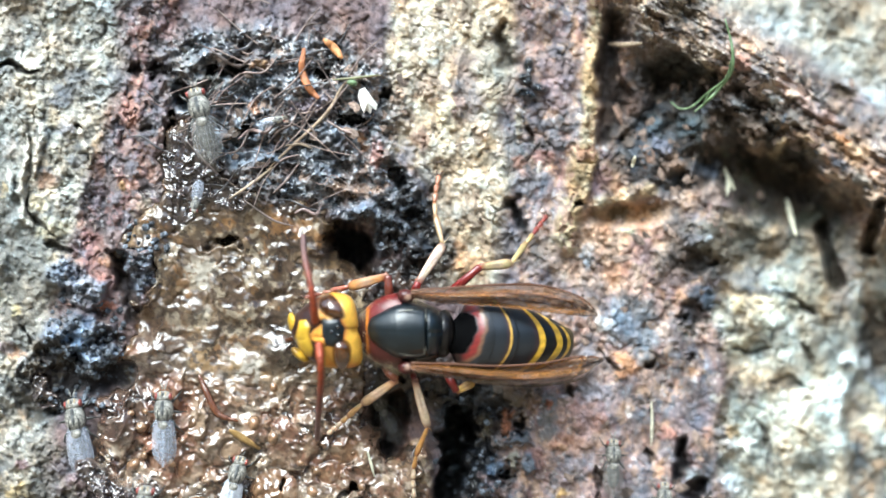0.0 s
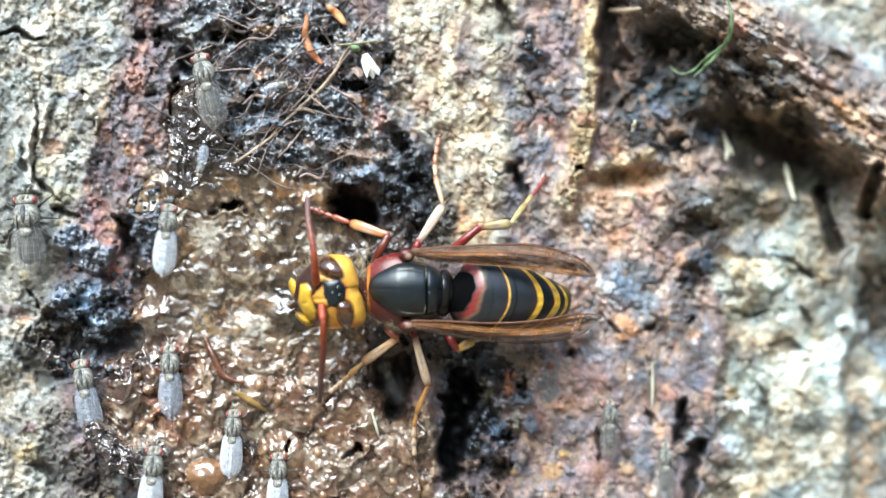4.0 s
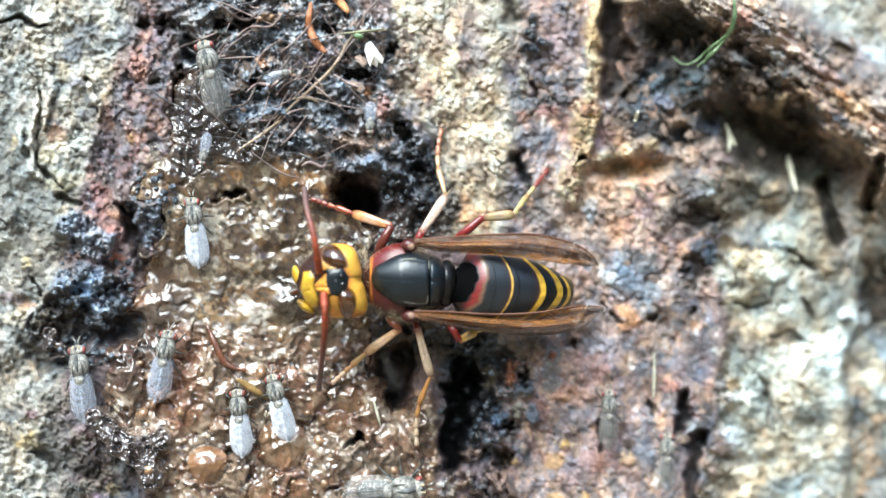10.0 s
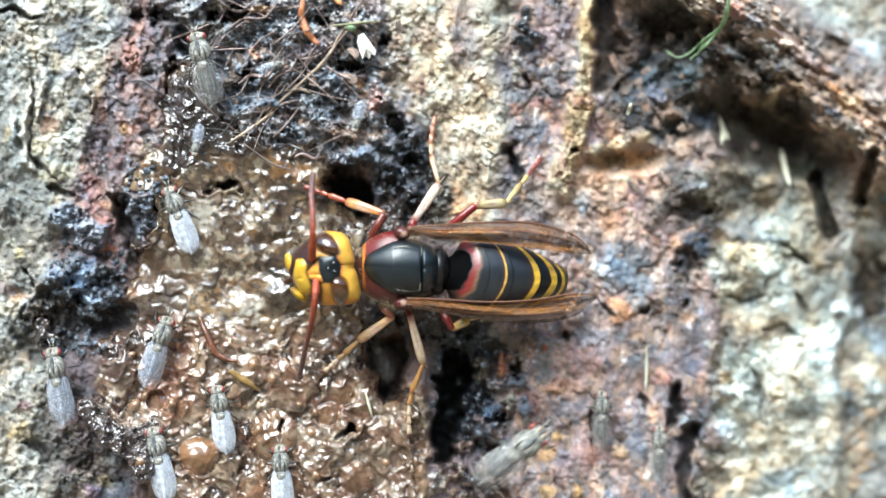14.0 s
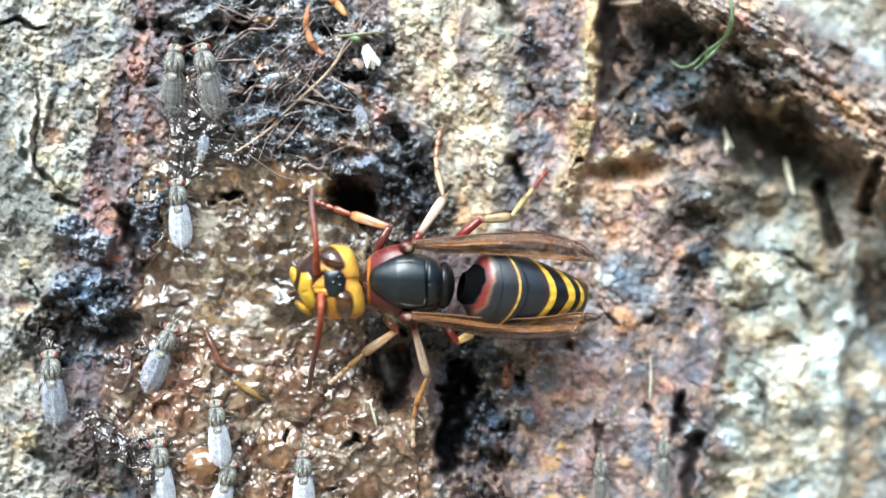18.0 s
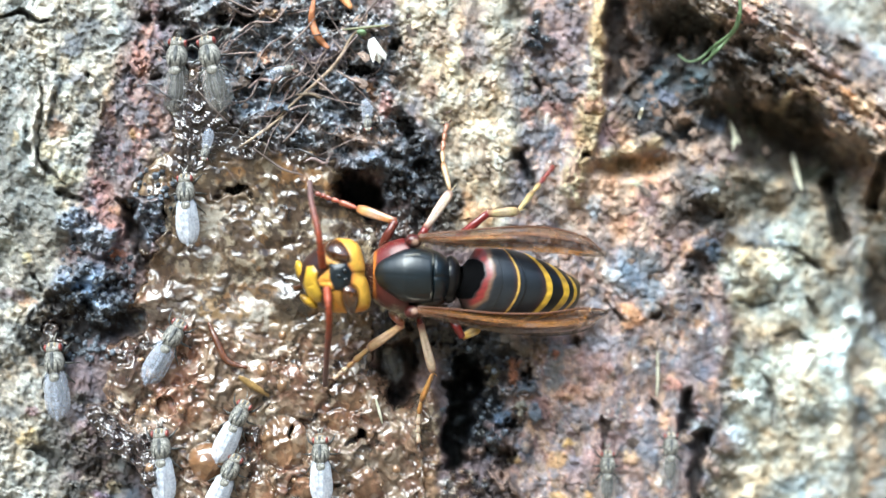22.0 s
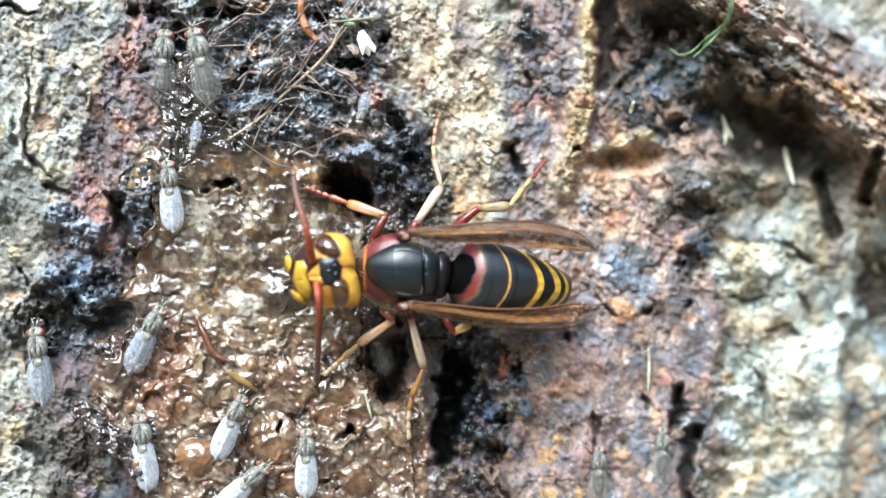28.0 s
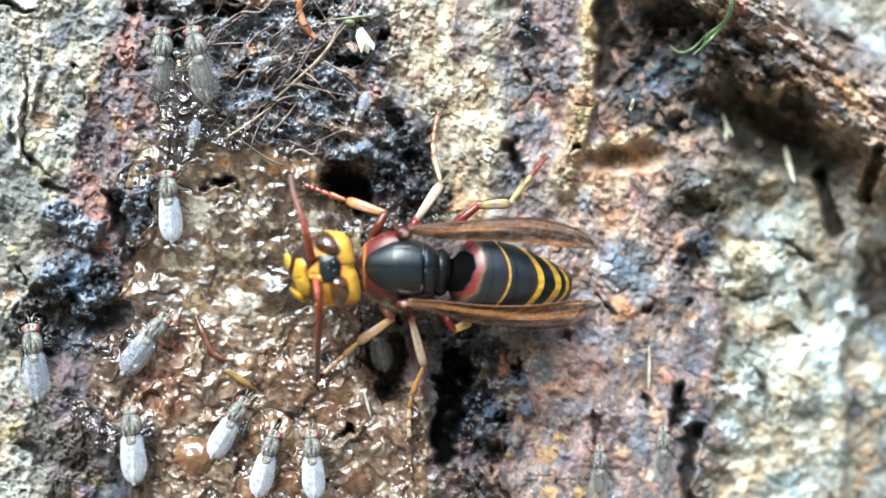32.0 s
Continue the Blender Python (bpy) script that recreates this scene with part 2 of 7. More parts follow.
for cu, cv, ru, rv, colour in (
    (72, 12, 22, 15, (0.74, 0.72, 0.65)), (75, 70, 24, 40, (0.52, 0.50, 0.43)), (45, 165, 12, 20, (0.55, 0.47, 0.40)), (192, 15, 22, 22, (0.56, 0.51, 0.41)),
    (128, 76, 26, 15, SLATE), (165, 178, 20, 17, (0.15, 0.16, 0.18)), (140, 128, 13, 18, LAVENDER), (100, 203, 17, 9, SLATE), (160, 45, 22, 18, (0.19, 0.20, 0.22)),
    (196, 160, 14, 14, OCHRE), (115, 110, 8, 18, (0.60, 0.50, 0.36)), (120, 165, 9, 9, (0.62, 0.53, 0.40)), (130, 240, 34, 14, (0.62, 0.58, 0.49)), (88, 255, 16, 18, (0.60, 0.53, 0.38)),
    (105, 222, 22, 12, (0.36, 0.22, 0.15)), (125, 305, 40, 15, (0.50, 0.43, 0.29)), (122, 357, 20, 9, (0.62, 0.52, 0.37)), (20, 428, 16, 26, (0.50, 0.48, 0.40)), (50, 448, 9, 9, (0.52, 0.46, 0.26)),
    (33, 235, 10, 10, (0.42, 0.29, 0.14)), (50, 527, 14, 12, (0.45, 0.22, 0.11)), (22, 512, 24, 12, MAUVE), (40, 545, 34, 14, (0.50, 0.44, 0.34)),
    (75, 632, 18, 16, (0.48, 0.34, 0.22)), (28, 690, 9, 8, (0.70, 0.67, 0.60)), (30, 720, 30, 15, (0.17, 0.18, 0.19)), (65, 718, 14, 10, (0.22, 0.12, 0.15)), (60, 765, 24, 14, (0.48, 0.38, 0.17)), (30, 800, 22, 26, (0.60, 0.53, 0.43)), (35, 868, 34, 16, (0.58, 0.56, 0.50)),
):
    spot(cu, cv, ru, rv, colour, 0.8, 0.12)
lift(left * (0.5 * patch + 0.25 * speck), 0.45)

rust = step(-20, 20, qu * 0.35 + gu * 0.65 - np.interp(gv, (-200, 0, 150, 250, 350, 450), (235, 238, 203, 174, 150, 110))) * step(345, 318, qu * 0.4 + gu * 0.6 + 0.2 * np.clip(gv - 240, 0, 300)) * step(470, 430, gv + 0.4 * wob_v)
flakes(rust, 36, (MAUVE, (0.185, 0.125, 0.125), (0.16, 0.155, 0.175), (0.30, 0.175, 0.150), (0.215, 0.19, 0.20), (0.14, 0.105, 0.105)), 0.95, 0.5, 2, 1.5, 0.25)
flakes(rust, 15, ((0.30, 0.18, 0.165), (0.15, 0.15, 0.17), (0.22, 0.145, 0.145), (0.40, 0.25, 0.19), (0.10, 0.085, 0.085), (0.27, 0.24, 0.245)), 0.6, 0.25, 5, 1.5, 0.3)
dress(rust, ((DARK, -grain - 0.5 * speck, 0.5, 0.8), ((0.55, 0.49, 0.44), fleck, 0.8, 0.6)))
for cu, cv, ru, rv, colour in (
    (256, 100, 10, 34, SALMON), (240, 105, 9, 20, (0.42, 0.23, 0.19)), (262, 40, 12, 14, (0.44, 0.24, 0.18)), (228, 132, 13, 16, (0.095, 0.115, 0.165)), (222, 48, 18, 22, (0.135, 0.145, 0.165)), (305, 75, 24, 20, LAVENDER), (290, 120, 22, 16, (0.19, 0.19, 0.195)),
    (255, 232, 8, 7, (0.62, 0.42, 0.37)), (237, 230, 5, 8, (0.55, 0.40, 0.20)), (190, 235, 16, 26, (0.135, 0.12, 0.145)), (185, 345, 26, 24, (0.30, 0.155, 0.135)), (190, 392, 34, 26, (0.27, 0.135, 0.105)), (212, 362, 16, 14, (0.42, 0.215, 0.095)), (186, 420, 11, 7, (0.50, 0.26, 0.09)), (206, 440, 19, 9, (0.62, 0.24, 0.14)),
    (233, 326, 7, 11, (0.33, 0.10, 0.04)), (272, 268, 20, 16, (0.29, 0.23, 0.13)), (230, 315, 20, 14, (0.29, 0.24, 0.23)),
):
    spot(cu, cv, ru, rv, colour, 0.58, 0.15)

pale_strip = step(-16, 16, qu * 0.3 + gu * 0.7 - np.interp(gv, (-200, 0, 110, 200, 240, 420), (705, 705, 690, 745, 782, 782))) * step(18, -18, qu * 0.3 + gu * 0.7 - np.interp(gv, (-200, 60, 120, 230, 300, 420), (935, 930, 900, 925, 905, 905))) * step(440, 395, gv)
flakes(pale_strip, 40, ((0.46, 0.385, 0.27), (0.36, 0.285, 0.205), (0.56, 0.49, 0.36), (0.30, 0.205, 0.17), (0.50, 0.43, 0.33), (0.33, 0.29, 0.25)), 0.97, 0.4, 3, 1.4, 0.05)
flakes(pale_strip, 17, ((0.60, 0.52, 0.37), (0.42, 0.33, 0.22), (0.68, 0.62, 0.50), (0.29, 0.19, 0.14), (0.50, 0.42, 0.30), (0.235, 0.20, 0.18)), 0.66, 0.18, 6, 1.3)
flakes(pale_strip, 8, ((0.72, 0.66, 0.54), (0.46, 0.36, 0.25), (0.30, 0.23, 0.17), (0.55, 0.48, 0.38)), 0.38, 0.06, 2, 1.2)
dress(pale_strip, (((0.10, 0.075, 0.062), fbm(gu, gv, 16, 2, 5, 0.5, 2), 0.78, 0.7), ((0.84, 0.80, 0.70), fleck + 0.5 * patch, 0.78, 0.55)))
for cu, cv, ru, rv, colour in (
    (832, 55, 34, 62, (0.185, 0.145, 0.155)), (850, 82, 17, 40, (0.155, 0.155, 0.175)), (822, 62, 9, 12, (0.10, 0.115, 0.15)), (828, 90, 12, 14, (0.26, 0.175, 0.165)), (812, 30, 8, 20, (0.44, 0.33, 0.24)), (880, 40, 24, 60, (0.42, 0.385, 0.31)), (903, 70, 17, 42, (0.33, 0.305, 0.26)),
    (735, 25, 26, 20, (0.62, 0.53, 0.40)), (722, 75, 10, 16, (0.50, 0.29, 0.13)), (728, 118, 14, 9, (0.66, 0.54, 0.38)), (700, 145, 11, 13, (0.48, 0.29, 0.17)), (710, 175, 9, 16, (0.55, 0.42, 0.25)), (712, 118, 8, 24, (0.15, 0.10, 0.095)), (738, 178, 15, 26, LAVENDER), (760, 150, 12, 20, (0.30, 0.195, 0.165)), (770, 60, 16, 26, (0.30, 0.235, 0.20)),
    (806, 105, 12, 34, (0.72, 0.65, 0.48)), (865, 140, 12, 14, (0.70, 0.56, 0.45)), (850, 220, 40, 14, (0.80, 0.76, 0.63)), (800, 165, 22, 18, (0.66, 0.64, 0.55)), (825, 285, 12, 10, (0.60, 0.58, 0.52)), (895, 170, 10, 14, (0.66, 0.55, 0.47)), (800, 255, 16, 24, (0.50, 0.40, 0.30)), (815, 345, 26, 20, (0.58, 0.30, 0.14)), (835, 320, 20, 14, (0.52, 0.40, 0.27)), (850, 372, 24, 14, (0.50, 0.31, 0.17)), (870, 185, 9, 13, (0.30, 0.24, 0.16)),
):
    spot(cu, cv, ru, rv, colour, 0.78, 0.14)
lift(pale_strip, 0.5)

mid = step(-20, 20, qu * 0.4 + gu * 0.6 - np.interp(gv, (-200, 60, 120, 230, 300, 420), (935, 930, 900, 925, 905, 890))) * step(1290, 1240, qu)
flakes(mid, 62, ((0.26, 0.19, 0.19), (0.335, 0.225, 0.205), (0.20, 0.185, 0.20), (0.30, 0.235, 0.225), (0.235, 0.155, 0.15), (0.37, 0.26, 0.215)), 0.95, 0.4, 2, 1.5, 0.12)
flakes(mid, 26, ((0.34, 0.235, 0.225), (0.19, 0.195, 0.22), (0.42, 0.29, 0.235), (0.235, 0.165, 0.16), (0.28, 0.25, 0.25), (0.46, 0.30, 0.22)), 0.55, 0.32, 5, 1.5)
flakes(mid, 11, ((0.44, 0.33, 0.29), (0.155, 0.15, 0.165), (0.32, 0.20, 0.18), (0.27, 0.25, 0.26), (0.52, 0.36, 0.25)), 0.40, 0.2, 1, 1.4)
dress(mid, ((DARK, thread * 0.5 - speck * 0.6, 0.62, 0.75), ((0.62, 0.56, 0.53), fleck + 0.3 * patch, 0.82, 0.6)), 0.25)
for cu, cv, ru, rv, colour in (
    (955, 75, 22, 50, (0.175, 0.155, 0.165)), (1000, 60, 38, 44, (0.245, 0.20, 0.215)), (990, 128, 40, 16, (0.125, 0.135, 0.155)), (990, 160, 34, 12, (0.155, 0.16, 0.18)), (975, 182, 22, 10, (0.33, 0.195, 0.185)), (950, 225, 32, 22, (0.165, 0.17, 0.195)), (925, 165, 18, 30, (0.23, 0.215, 0.205)), (930, 125, 7, 24, (0.46, 0.36, 0.26)), (965, 202, 5, 10, (0.72, 0.66, 0.60)), (930, 190, 9, 10, (0.45, 0.25, 0.19)),
    (920, 330, 26, 34, (0.20, 0.195, 0.215)), (960, 345, 26, 40, (0.37, 0.29, 0.25)), (965, 480, 40, 45, (0.29, 0.245, 0.24)), (1080, 478, 22, 11, (0.62, 0.56, 0.52)), (1100, 500, 12, 16, (0.55, 0.50, 0.50)), (1140, 470, 40, 50, (0.17, 0.185, 0.205)), (1118, 545, 16, 24, (0.56, 0.28, 0.15)), (1060, 540, 34, 24, (0.33, 0.27, 0.26)),
    (980, 640, 14, 46, (0.185, 0.20, 0.215)), (950, 610, 14, 20, (0.46, 0.28, 0.17)), (980, 615, 7, 8, (0.30, 0.10, 0.05)), (1050, 640, 34, 44, (0.40, 0.25, 0.225)), (1070, 600, 40, 16, (0.36, 0.30, 0.30)), (1138, 635, 17, 26, (0.17, 0.19, 0.225)), (1122, 632, 5, 9, (0.66, 0.60, 0.56)), (1005, 690, 8, 7, (0.72, 0.50, 0.27)), (1020, 690, 44, 16, (0.45, 0.28, 0.215)), (960, 715, 26, 24, (0.19, 0.115, 0.115)), (1030, 725, 26, 14, (0.29, 0.255, 0.27)), (1035, 745, 10, 6, (0.06, 0.06, 0.065)),
    (985, 805, 22, 12, (0.48, 0.29, 0.15)), (1005, 770, 13, 7, (0.58, 0.36, 0.15)), (910, 800, 12, 8, (0.50, 0.32, 0.15)), (985, 870, 16, 12, (0.48, 0.31, 0.16)), (1040, 868, 12, 10, (0.64, 0.42, 0.20)), (1025, 820, 34, 24, (0.31, 0.245, 0.255)), (1060, 775, 40, 34, (0.37, 0.235, 0.215)), (1140, 810, 22, 50, (0.20, 0.19, 0.205)), (1115, 800, 16, 11, (0.58, 0.40, 0.25)), (1120, 845, 14, 40, (0.37, 0.26, 0.23)), (1080, 850, 9, 34, (0.42, 0.33, 0.28)), (1165, 842, 6, 8, (0.70, 0.65, 0.62)), (905, 850, 36, 30, (0.20, 0.155, 0.155)),
    (1205, 300, 16, 22, (0.34, 0.22, 0.17)), (1195, 380, 22, 40, (0.235, 0.19, 0.195)), (1210, 500, 26, 40, (0.175, 0.155, 0.16)), (1235, 640, 30, 50, (0.175, 0.15, 0.16)), (1185, 670, 14, 12, (0.42, 0.22, 0.18)), (1262, 670, 12, 10, (0.42, 0.25, 0.19)), (1180, 490, 9, 10, (0.56, 0.44, 0.38)), (1275, 610, 16, 9, (0.42, 0.43, 0.42)), (1262, 740, 20, 44, (0.125, 0.14, 0.165)), (1235, 738, 16, 9, (0.31, 0.34, 0.36)), (1215, 820, 22, 40, (0.255, 0.20, 0.205)), (1265, 850, 18, 26, (0.17, 0.19, 0.235)),
):
    spot(cu, cv, ru, rv, colour, 0.72, 0.14)
lift(mid * np.clip(thread, -1, 1), 0.10)
lift(mid * blotch, 0.35)

tan_face = blob(1090, 340, 105, 85, 0, 0.35)
flakes(tan_face, 42, ((0.48, 0.315, 0.235), (0.40, 0.26, 0.21), (0.56, 0.41, 0.315), (0.44, 0.33, 0.27), (0.35, 0.23, 0.20)), 0.8, 0.3, 7, 1.4)
flakes(tan_face, 15, ((0.60, 0.45, 0.35), (0.42, 0.27, 0.20), (0.50, 0.36, 0.28), (0.33, 0.235, 0.215)), 0.45, 0.15, 3, 1.3)
for cu, cv, ru, rv, colour in ((1118, 313, 12, 8, (0.58, 0.62, 0.52)), (1050, 360, 10, 20, (0.42, 0.41, 0.42)), (1118, 375, 9, 16, (0.17, 0.095, 0.085)), (1145, 350, 26, 22, (0.35, 0.235, 0.235)), (1020, 310, 14, 40, (0.58, 0.44, 0.33)), (1035, 285, 10, 9, (0.52, 0.33, 0.24)), (1170, 400, 14, 8, (0.085, 0.07, 0.07)), (1085, 215, 34, 22, (0.35, 0.24, 0.17)), (1072, 225, 16, 20, (0.26, 0.17, 0.185)), (1160, 235, 22, 9, (0.52, 0.47, 0.42))):
    spot(cu, cv, ru, rv, colour, 0.75, 0.12)

right = step(1258, 1306, qu + 0.8 * wob_v + 14 * speck) * step(250, 350, gv - 0.15 * (gu - 1300))
flakes(right, 64, ((0.255, 0.25, 0.215), (0.33, 0.325, 0.28), (0.205, 0.195, 0.17), (0.40, 0.385, 0.32), (0.285, 0.25, 0.20)), 0.97, 0.5, 4, 1.2)
flakes(right, 28, ((0.35, 0.335, 0.275), (0.21, 0.205, 0.185), (0.44, 0.42, 0.35), (0.27, 0.255, 0.215), (0.36, 0.29, 0.215)), 0.55, 0.25, 7, 1.2)
white = np.clip(blob(1392, 690, 105, 260, 4, 0.3) + blob(1350, 490, 62, 52, 0, 0.4), 0, 1) * step(1520, 1490, gu + 0.3 * wob_u + 0.08 * (gv - 560))
flakes(white, 46, ((0.583, 0.547, 0.473), (0.422, 0.398, 0.347), (0.663, 0.624, 0.560), (0.502, 0.437, 0.347), (0.352, 0.341, 0.323), (0.543, 0.499, 0.434)), 0.92, 0.5, 5, 1.2)
flakes(white, 20, ((0.643, 0.605, 0.540), (0.462, 0.427, 0.362), (0.332, 0.312, 0.289), (0.724, 0.682, 0.627), (0.523, 0.432, 0.328)), 0.5, 0.25, 2, 1.1)
for cu, cv, ru, rv, colour in (
    (1365, 460, 32, 22, (0.85, 0.84, 0.76)), (1312, 512, 26, 20, (0.82, 0.79, 0.68)), (1312, 445, 10, 14, (0.66, 0.60, 0.46)), (1395, 640, 34, 26, (0.90, 0.90, 0.85)), (1475, 610, 24, 44, (0.82, 0.83, 0.77)), (1440, 660, 24, 12, (0.84, 0.83, 0.76)), (1502, 545, 20, 18, (0.74, 0.74, 0.68)), (1318, 826, 26, 12, (0.84, 0.80, 0.72)), (1320, 690, 20, 9, (0.80, 0.79, 0.74)), (1298, 755, 11, 22, (0.72, 0.67, 0.64)), (1318, 855, 12, 20, (0.80, 0.74, 0.64)), (1320, 778, 10, 8, (0.82, 0.80, 0.74)),
    (1305, 665, 14, 9, (0.62, 0.44, 0.26)), (1365, 770, 22, 22, (0.56, 0.46, 0.36)), (1400, 760, 50, 24, (0.42, 0.43, 0.41)), (1400, 845, 44, 22, (0.39, 0.41, 0.42)), (1425, 715, 16, 26, (0.33, 0.34, 0.33)), (1368, 725, 10, 22, (0.28, 0.27, 0.26)), (1440, 680, 12, 16, (0.34, 0.33, 0.29)), (1330, 715, 14, 16, (0.36, 0.355, 0.33)),
    (1330, 395, 44, 22, (0.20, 0.205, 0.21)), (1350, 420, 40, 9, (0.12, 0.135, 0.155)), (1255, 430, 22, 17, (0.105, 0.135, 0.175)), (1385, 405, 18, 14, (0.52, 0.46, 0.36)), (1435, 415, 30, 26, (0.48, 0.43, 0.34)), (1460, 445, 12, 34, (0.50, 0.43, 0.33)), (1420, 375, 22, 13, (0.42, 0.42, 0.37)), (1500, 400, 22, 40, (0.36, 0.31, 0.275)), (1505, 500, 16, 30, (0.40, 0.37, 0.31)), (1460, 530, 30, 26, (0.25, 0.235, 0.205)), (1385, 585, 34, 9, (0.20, 0.18, 0.165)), (1330, 600, 26, 14, (0.36, 0.30, 0.27)), (1502, 553, 10, 6, (0.10, 0.10, 0.10)),
):
    spot(cu, cv, ru, rv, colour, 0.78, 0.25)
lift(right, -1.6)
lift(right * (patch + 0.2 * grain), 0.5)
upper_right = blob(1330, 340, 120, 50, 5, 0.4)
flakes(upper_right, 34, ((0.17, 0.15, 0.12), (0.26, 0.235, 0.185), (0.135, 0.13, 0.115), (0.31, 0.275, 0.215)), 0.75, 0.3, 6, 1.3)
for line, w, mm in (([(1398, 432), (1420, 448), (1450, 470)], 6, -0.9), ([(1426, 515), (1432, 540), (1442, 558)], 5, -0.8), ([(1360, 588), (1400, 580), (1430, 592)], 5, -0.8), ([(1300, 520), (1340, 530), (1372, 525)], 4, -0.6), ([(1350, 640), (1362, 690), (1360, 750)], 4, -0.5)):
    m = band(line, w * 1.15, 0.6, 0.3, True)
    lift(m, mm)
    # brown crack shadow put into the colour
    paint(m, (0.10, 0.09, 0.075), 0.6)

# crest with a pale edge, the trench behind it, and the scoop below
crest = band([(1062, -120), (1062, 20), (1056, 110), (1050, 190), (1035, 240)], 13, 0.5, 0.4)
crest = np.clip(crest + band([(1040, 180), (1022, 240), (1012, 330)], 20, 0.5, 0.4), 0, 1)
lift(crest, 1.1)
flakes(crest, 24, ((0.46, 0.34, 0.21), (0.38, 0.26, 0.165), (0.52, 0.41, 0.28), (0.33, 0.21, 0.15)), 0.9, 0.35, 1, 1.6)
# trench floor painted almost black for the shade in it
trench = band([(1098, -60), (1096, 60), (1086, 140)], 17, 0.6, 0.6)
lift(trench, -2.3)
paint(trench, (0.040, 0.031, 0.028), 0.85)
debris = blob(1208, 145, 98, 120, 20, 0.3)
lift(debris, -1.9)
lift(debris * ridged(gu + gv, gv - gu, 60, 3, 3), 2.2)
paint(debris, (0.10, 0.082, 0.074), 0.92)
flakes(debris, 30, ((0.062, 0.050, 0.045), (0.14, 0.125, 0.118), (0.11, 0.117, 0.132), (0.20, 0.15, 0.125), (0.042, 0.036, 0.034)), 0.85, 1.0, 4, 1.4, 0.6)
flakes(debris, 13, ((0.04, 0.035, 0.033), (0.18, 0.16, 0.152), (0.09, 0.074, 0.068), (0.25, 0.195, 0.165), (0.12, 0.13, 0.15)), 0.5, 0.5, 7, 1.5, 0.6)
# deep hollow below the ridge, its shade carried by the dark base colour
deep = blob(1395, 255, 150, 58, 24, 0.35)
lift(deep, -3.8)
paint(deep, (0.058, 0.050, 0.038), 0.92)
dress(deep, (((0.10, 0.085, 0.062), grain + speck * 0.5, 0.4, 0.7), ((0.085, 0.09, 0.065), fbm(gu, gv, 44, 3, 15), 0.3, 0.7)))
ledge = band([(1062, 262), (1110, 259), (1165, 252)], 10, 0.6, 0.6)
lift(ledge, 0.55)
flakes(ledge, 22, ((0.56, 0.42, 0.28), (0.46, 0.33, 0.22), (0.60, 0.47, 0.35), (0.40, 0.30, 0.235)), 0.85, 0.15, 2, 0.6)
scoop = np.clip(blob(1128, 284, 72, 18, -4, 0.5, False) * (1 + 0.3 * fbm(gu, gv, 30, 3, 8)), 0, 1)
lift(scoop, -1.1)
paint(scoop, (0.30, 0.185, 0.105), 0.85)
for cu, cv, ru, rv, colour in (
    (1168, 125, 20, 15, (0.125, 0.15, 0.165)), (1235, 140, 26, 22, (0.13, 0.15, 0.155)), (1200, 195, 24, 20, (0.30, 0.215, 0.17)), (1180, 165, 16, 14, (0.21, 0.20, 0.235)), (1260, 212, 18, 20, (0.115, 0.12, 0.14)), (1218, 262, 24, 16, (0.50, 0.36, 0.28)), (1265, 250, 14, 20, (0.31, 0.25, 0.22)), (1190, 40, 26, 22, (0.155, 0.135, 0.13)), (1140, 90, 20, 14, (0.13, 0.09, 0.08)), (1150, 50, 18, 14, (0.115, 0.10, 0.095)), (1120, 150, 14, 16, (0.17, 0.125, 0.10)), (1250, 18, 30, 16, (0.33, 0.20, 0.15)),
    # the large dark marks in this row paint in shading right of the scoop
    (1215, 345, 28, 50, (0.125, 0.105, 0.098)), (1300, 330, 60, 30, (0.165, 0.145, 0.115)), (1265, 385, 26, 20, (0.10, 0.092, 0.085)), (1240, 365, 26, 22, (0.04, 0.034, 0.030)), (1235, 325, 20, 12, (0.13, 0.12, 0.125)), (1262, 330, 6, 6, (0.50, 0.52, 0.55)), (1240, 455, 17, 18, (0.038, 0.033, 0.032)), (1218, 470, 9, 9, (0.035, 0.03, 0.03)), (1232, 535, 7, 8, (0.06, 0.035, 0.03)),
):
    spot(cu, cv, ru, rv, colour, 0.8, 0.5 if colour[0] > 0.09 else -0.9)
# extra darkening painted over the hollow beside the trench
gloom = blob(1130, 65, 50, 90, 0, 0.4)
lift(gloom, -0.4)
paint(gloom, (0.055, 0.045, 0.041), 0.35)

# the slanting ridge across the upper right corner
slope = band([(1150, -150), (1240, -20), (1400, 100), (1560, 235), (1800, 430)], 82, 0.5)
lift(slope, 3.9)
along = gu * 0.83 + gv * 0.56
across = -gu * 0.56 + gv * 0.83
flakes(slope, 52, ((0.25, 0.185, 0.15), (0.36, 0.27, 0.21), (0.19, 0.155, 0.135), (0.31, 0.215, 0.165), (0.27, 0.245, 0.225)), 0.95, 0.7, 3, 0.45, 0.62)
flakes(slope, 24, ((0.40, 0.29, 0.215), (0.16, 0.12, 0.10), (0.30, 0.23, 0.19), (0.48, 0.37, 0.28), (0.22, 0.205, 0.20)), 0.6, 0.4, 5, 0.5, 0.62)
dress(slope, (((0.085, 0.066, 0.055), -speck - 0.4 * patch, 0.5, 0.75), ((0.62, 0.55, 0.46), fleck + 0.4 * patch, 0.72, 0.6)))
lift(slope * fbm(along, across, 26, 3, 4, 0.5, 0.3), 0.4)
lift(slope * patch, 0.9)
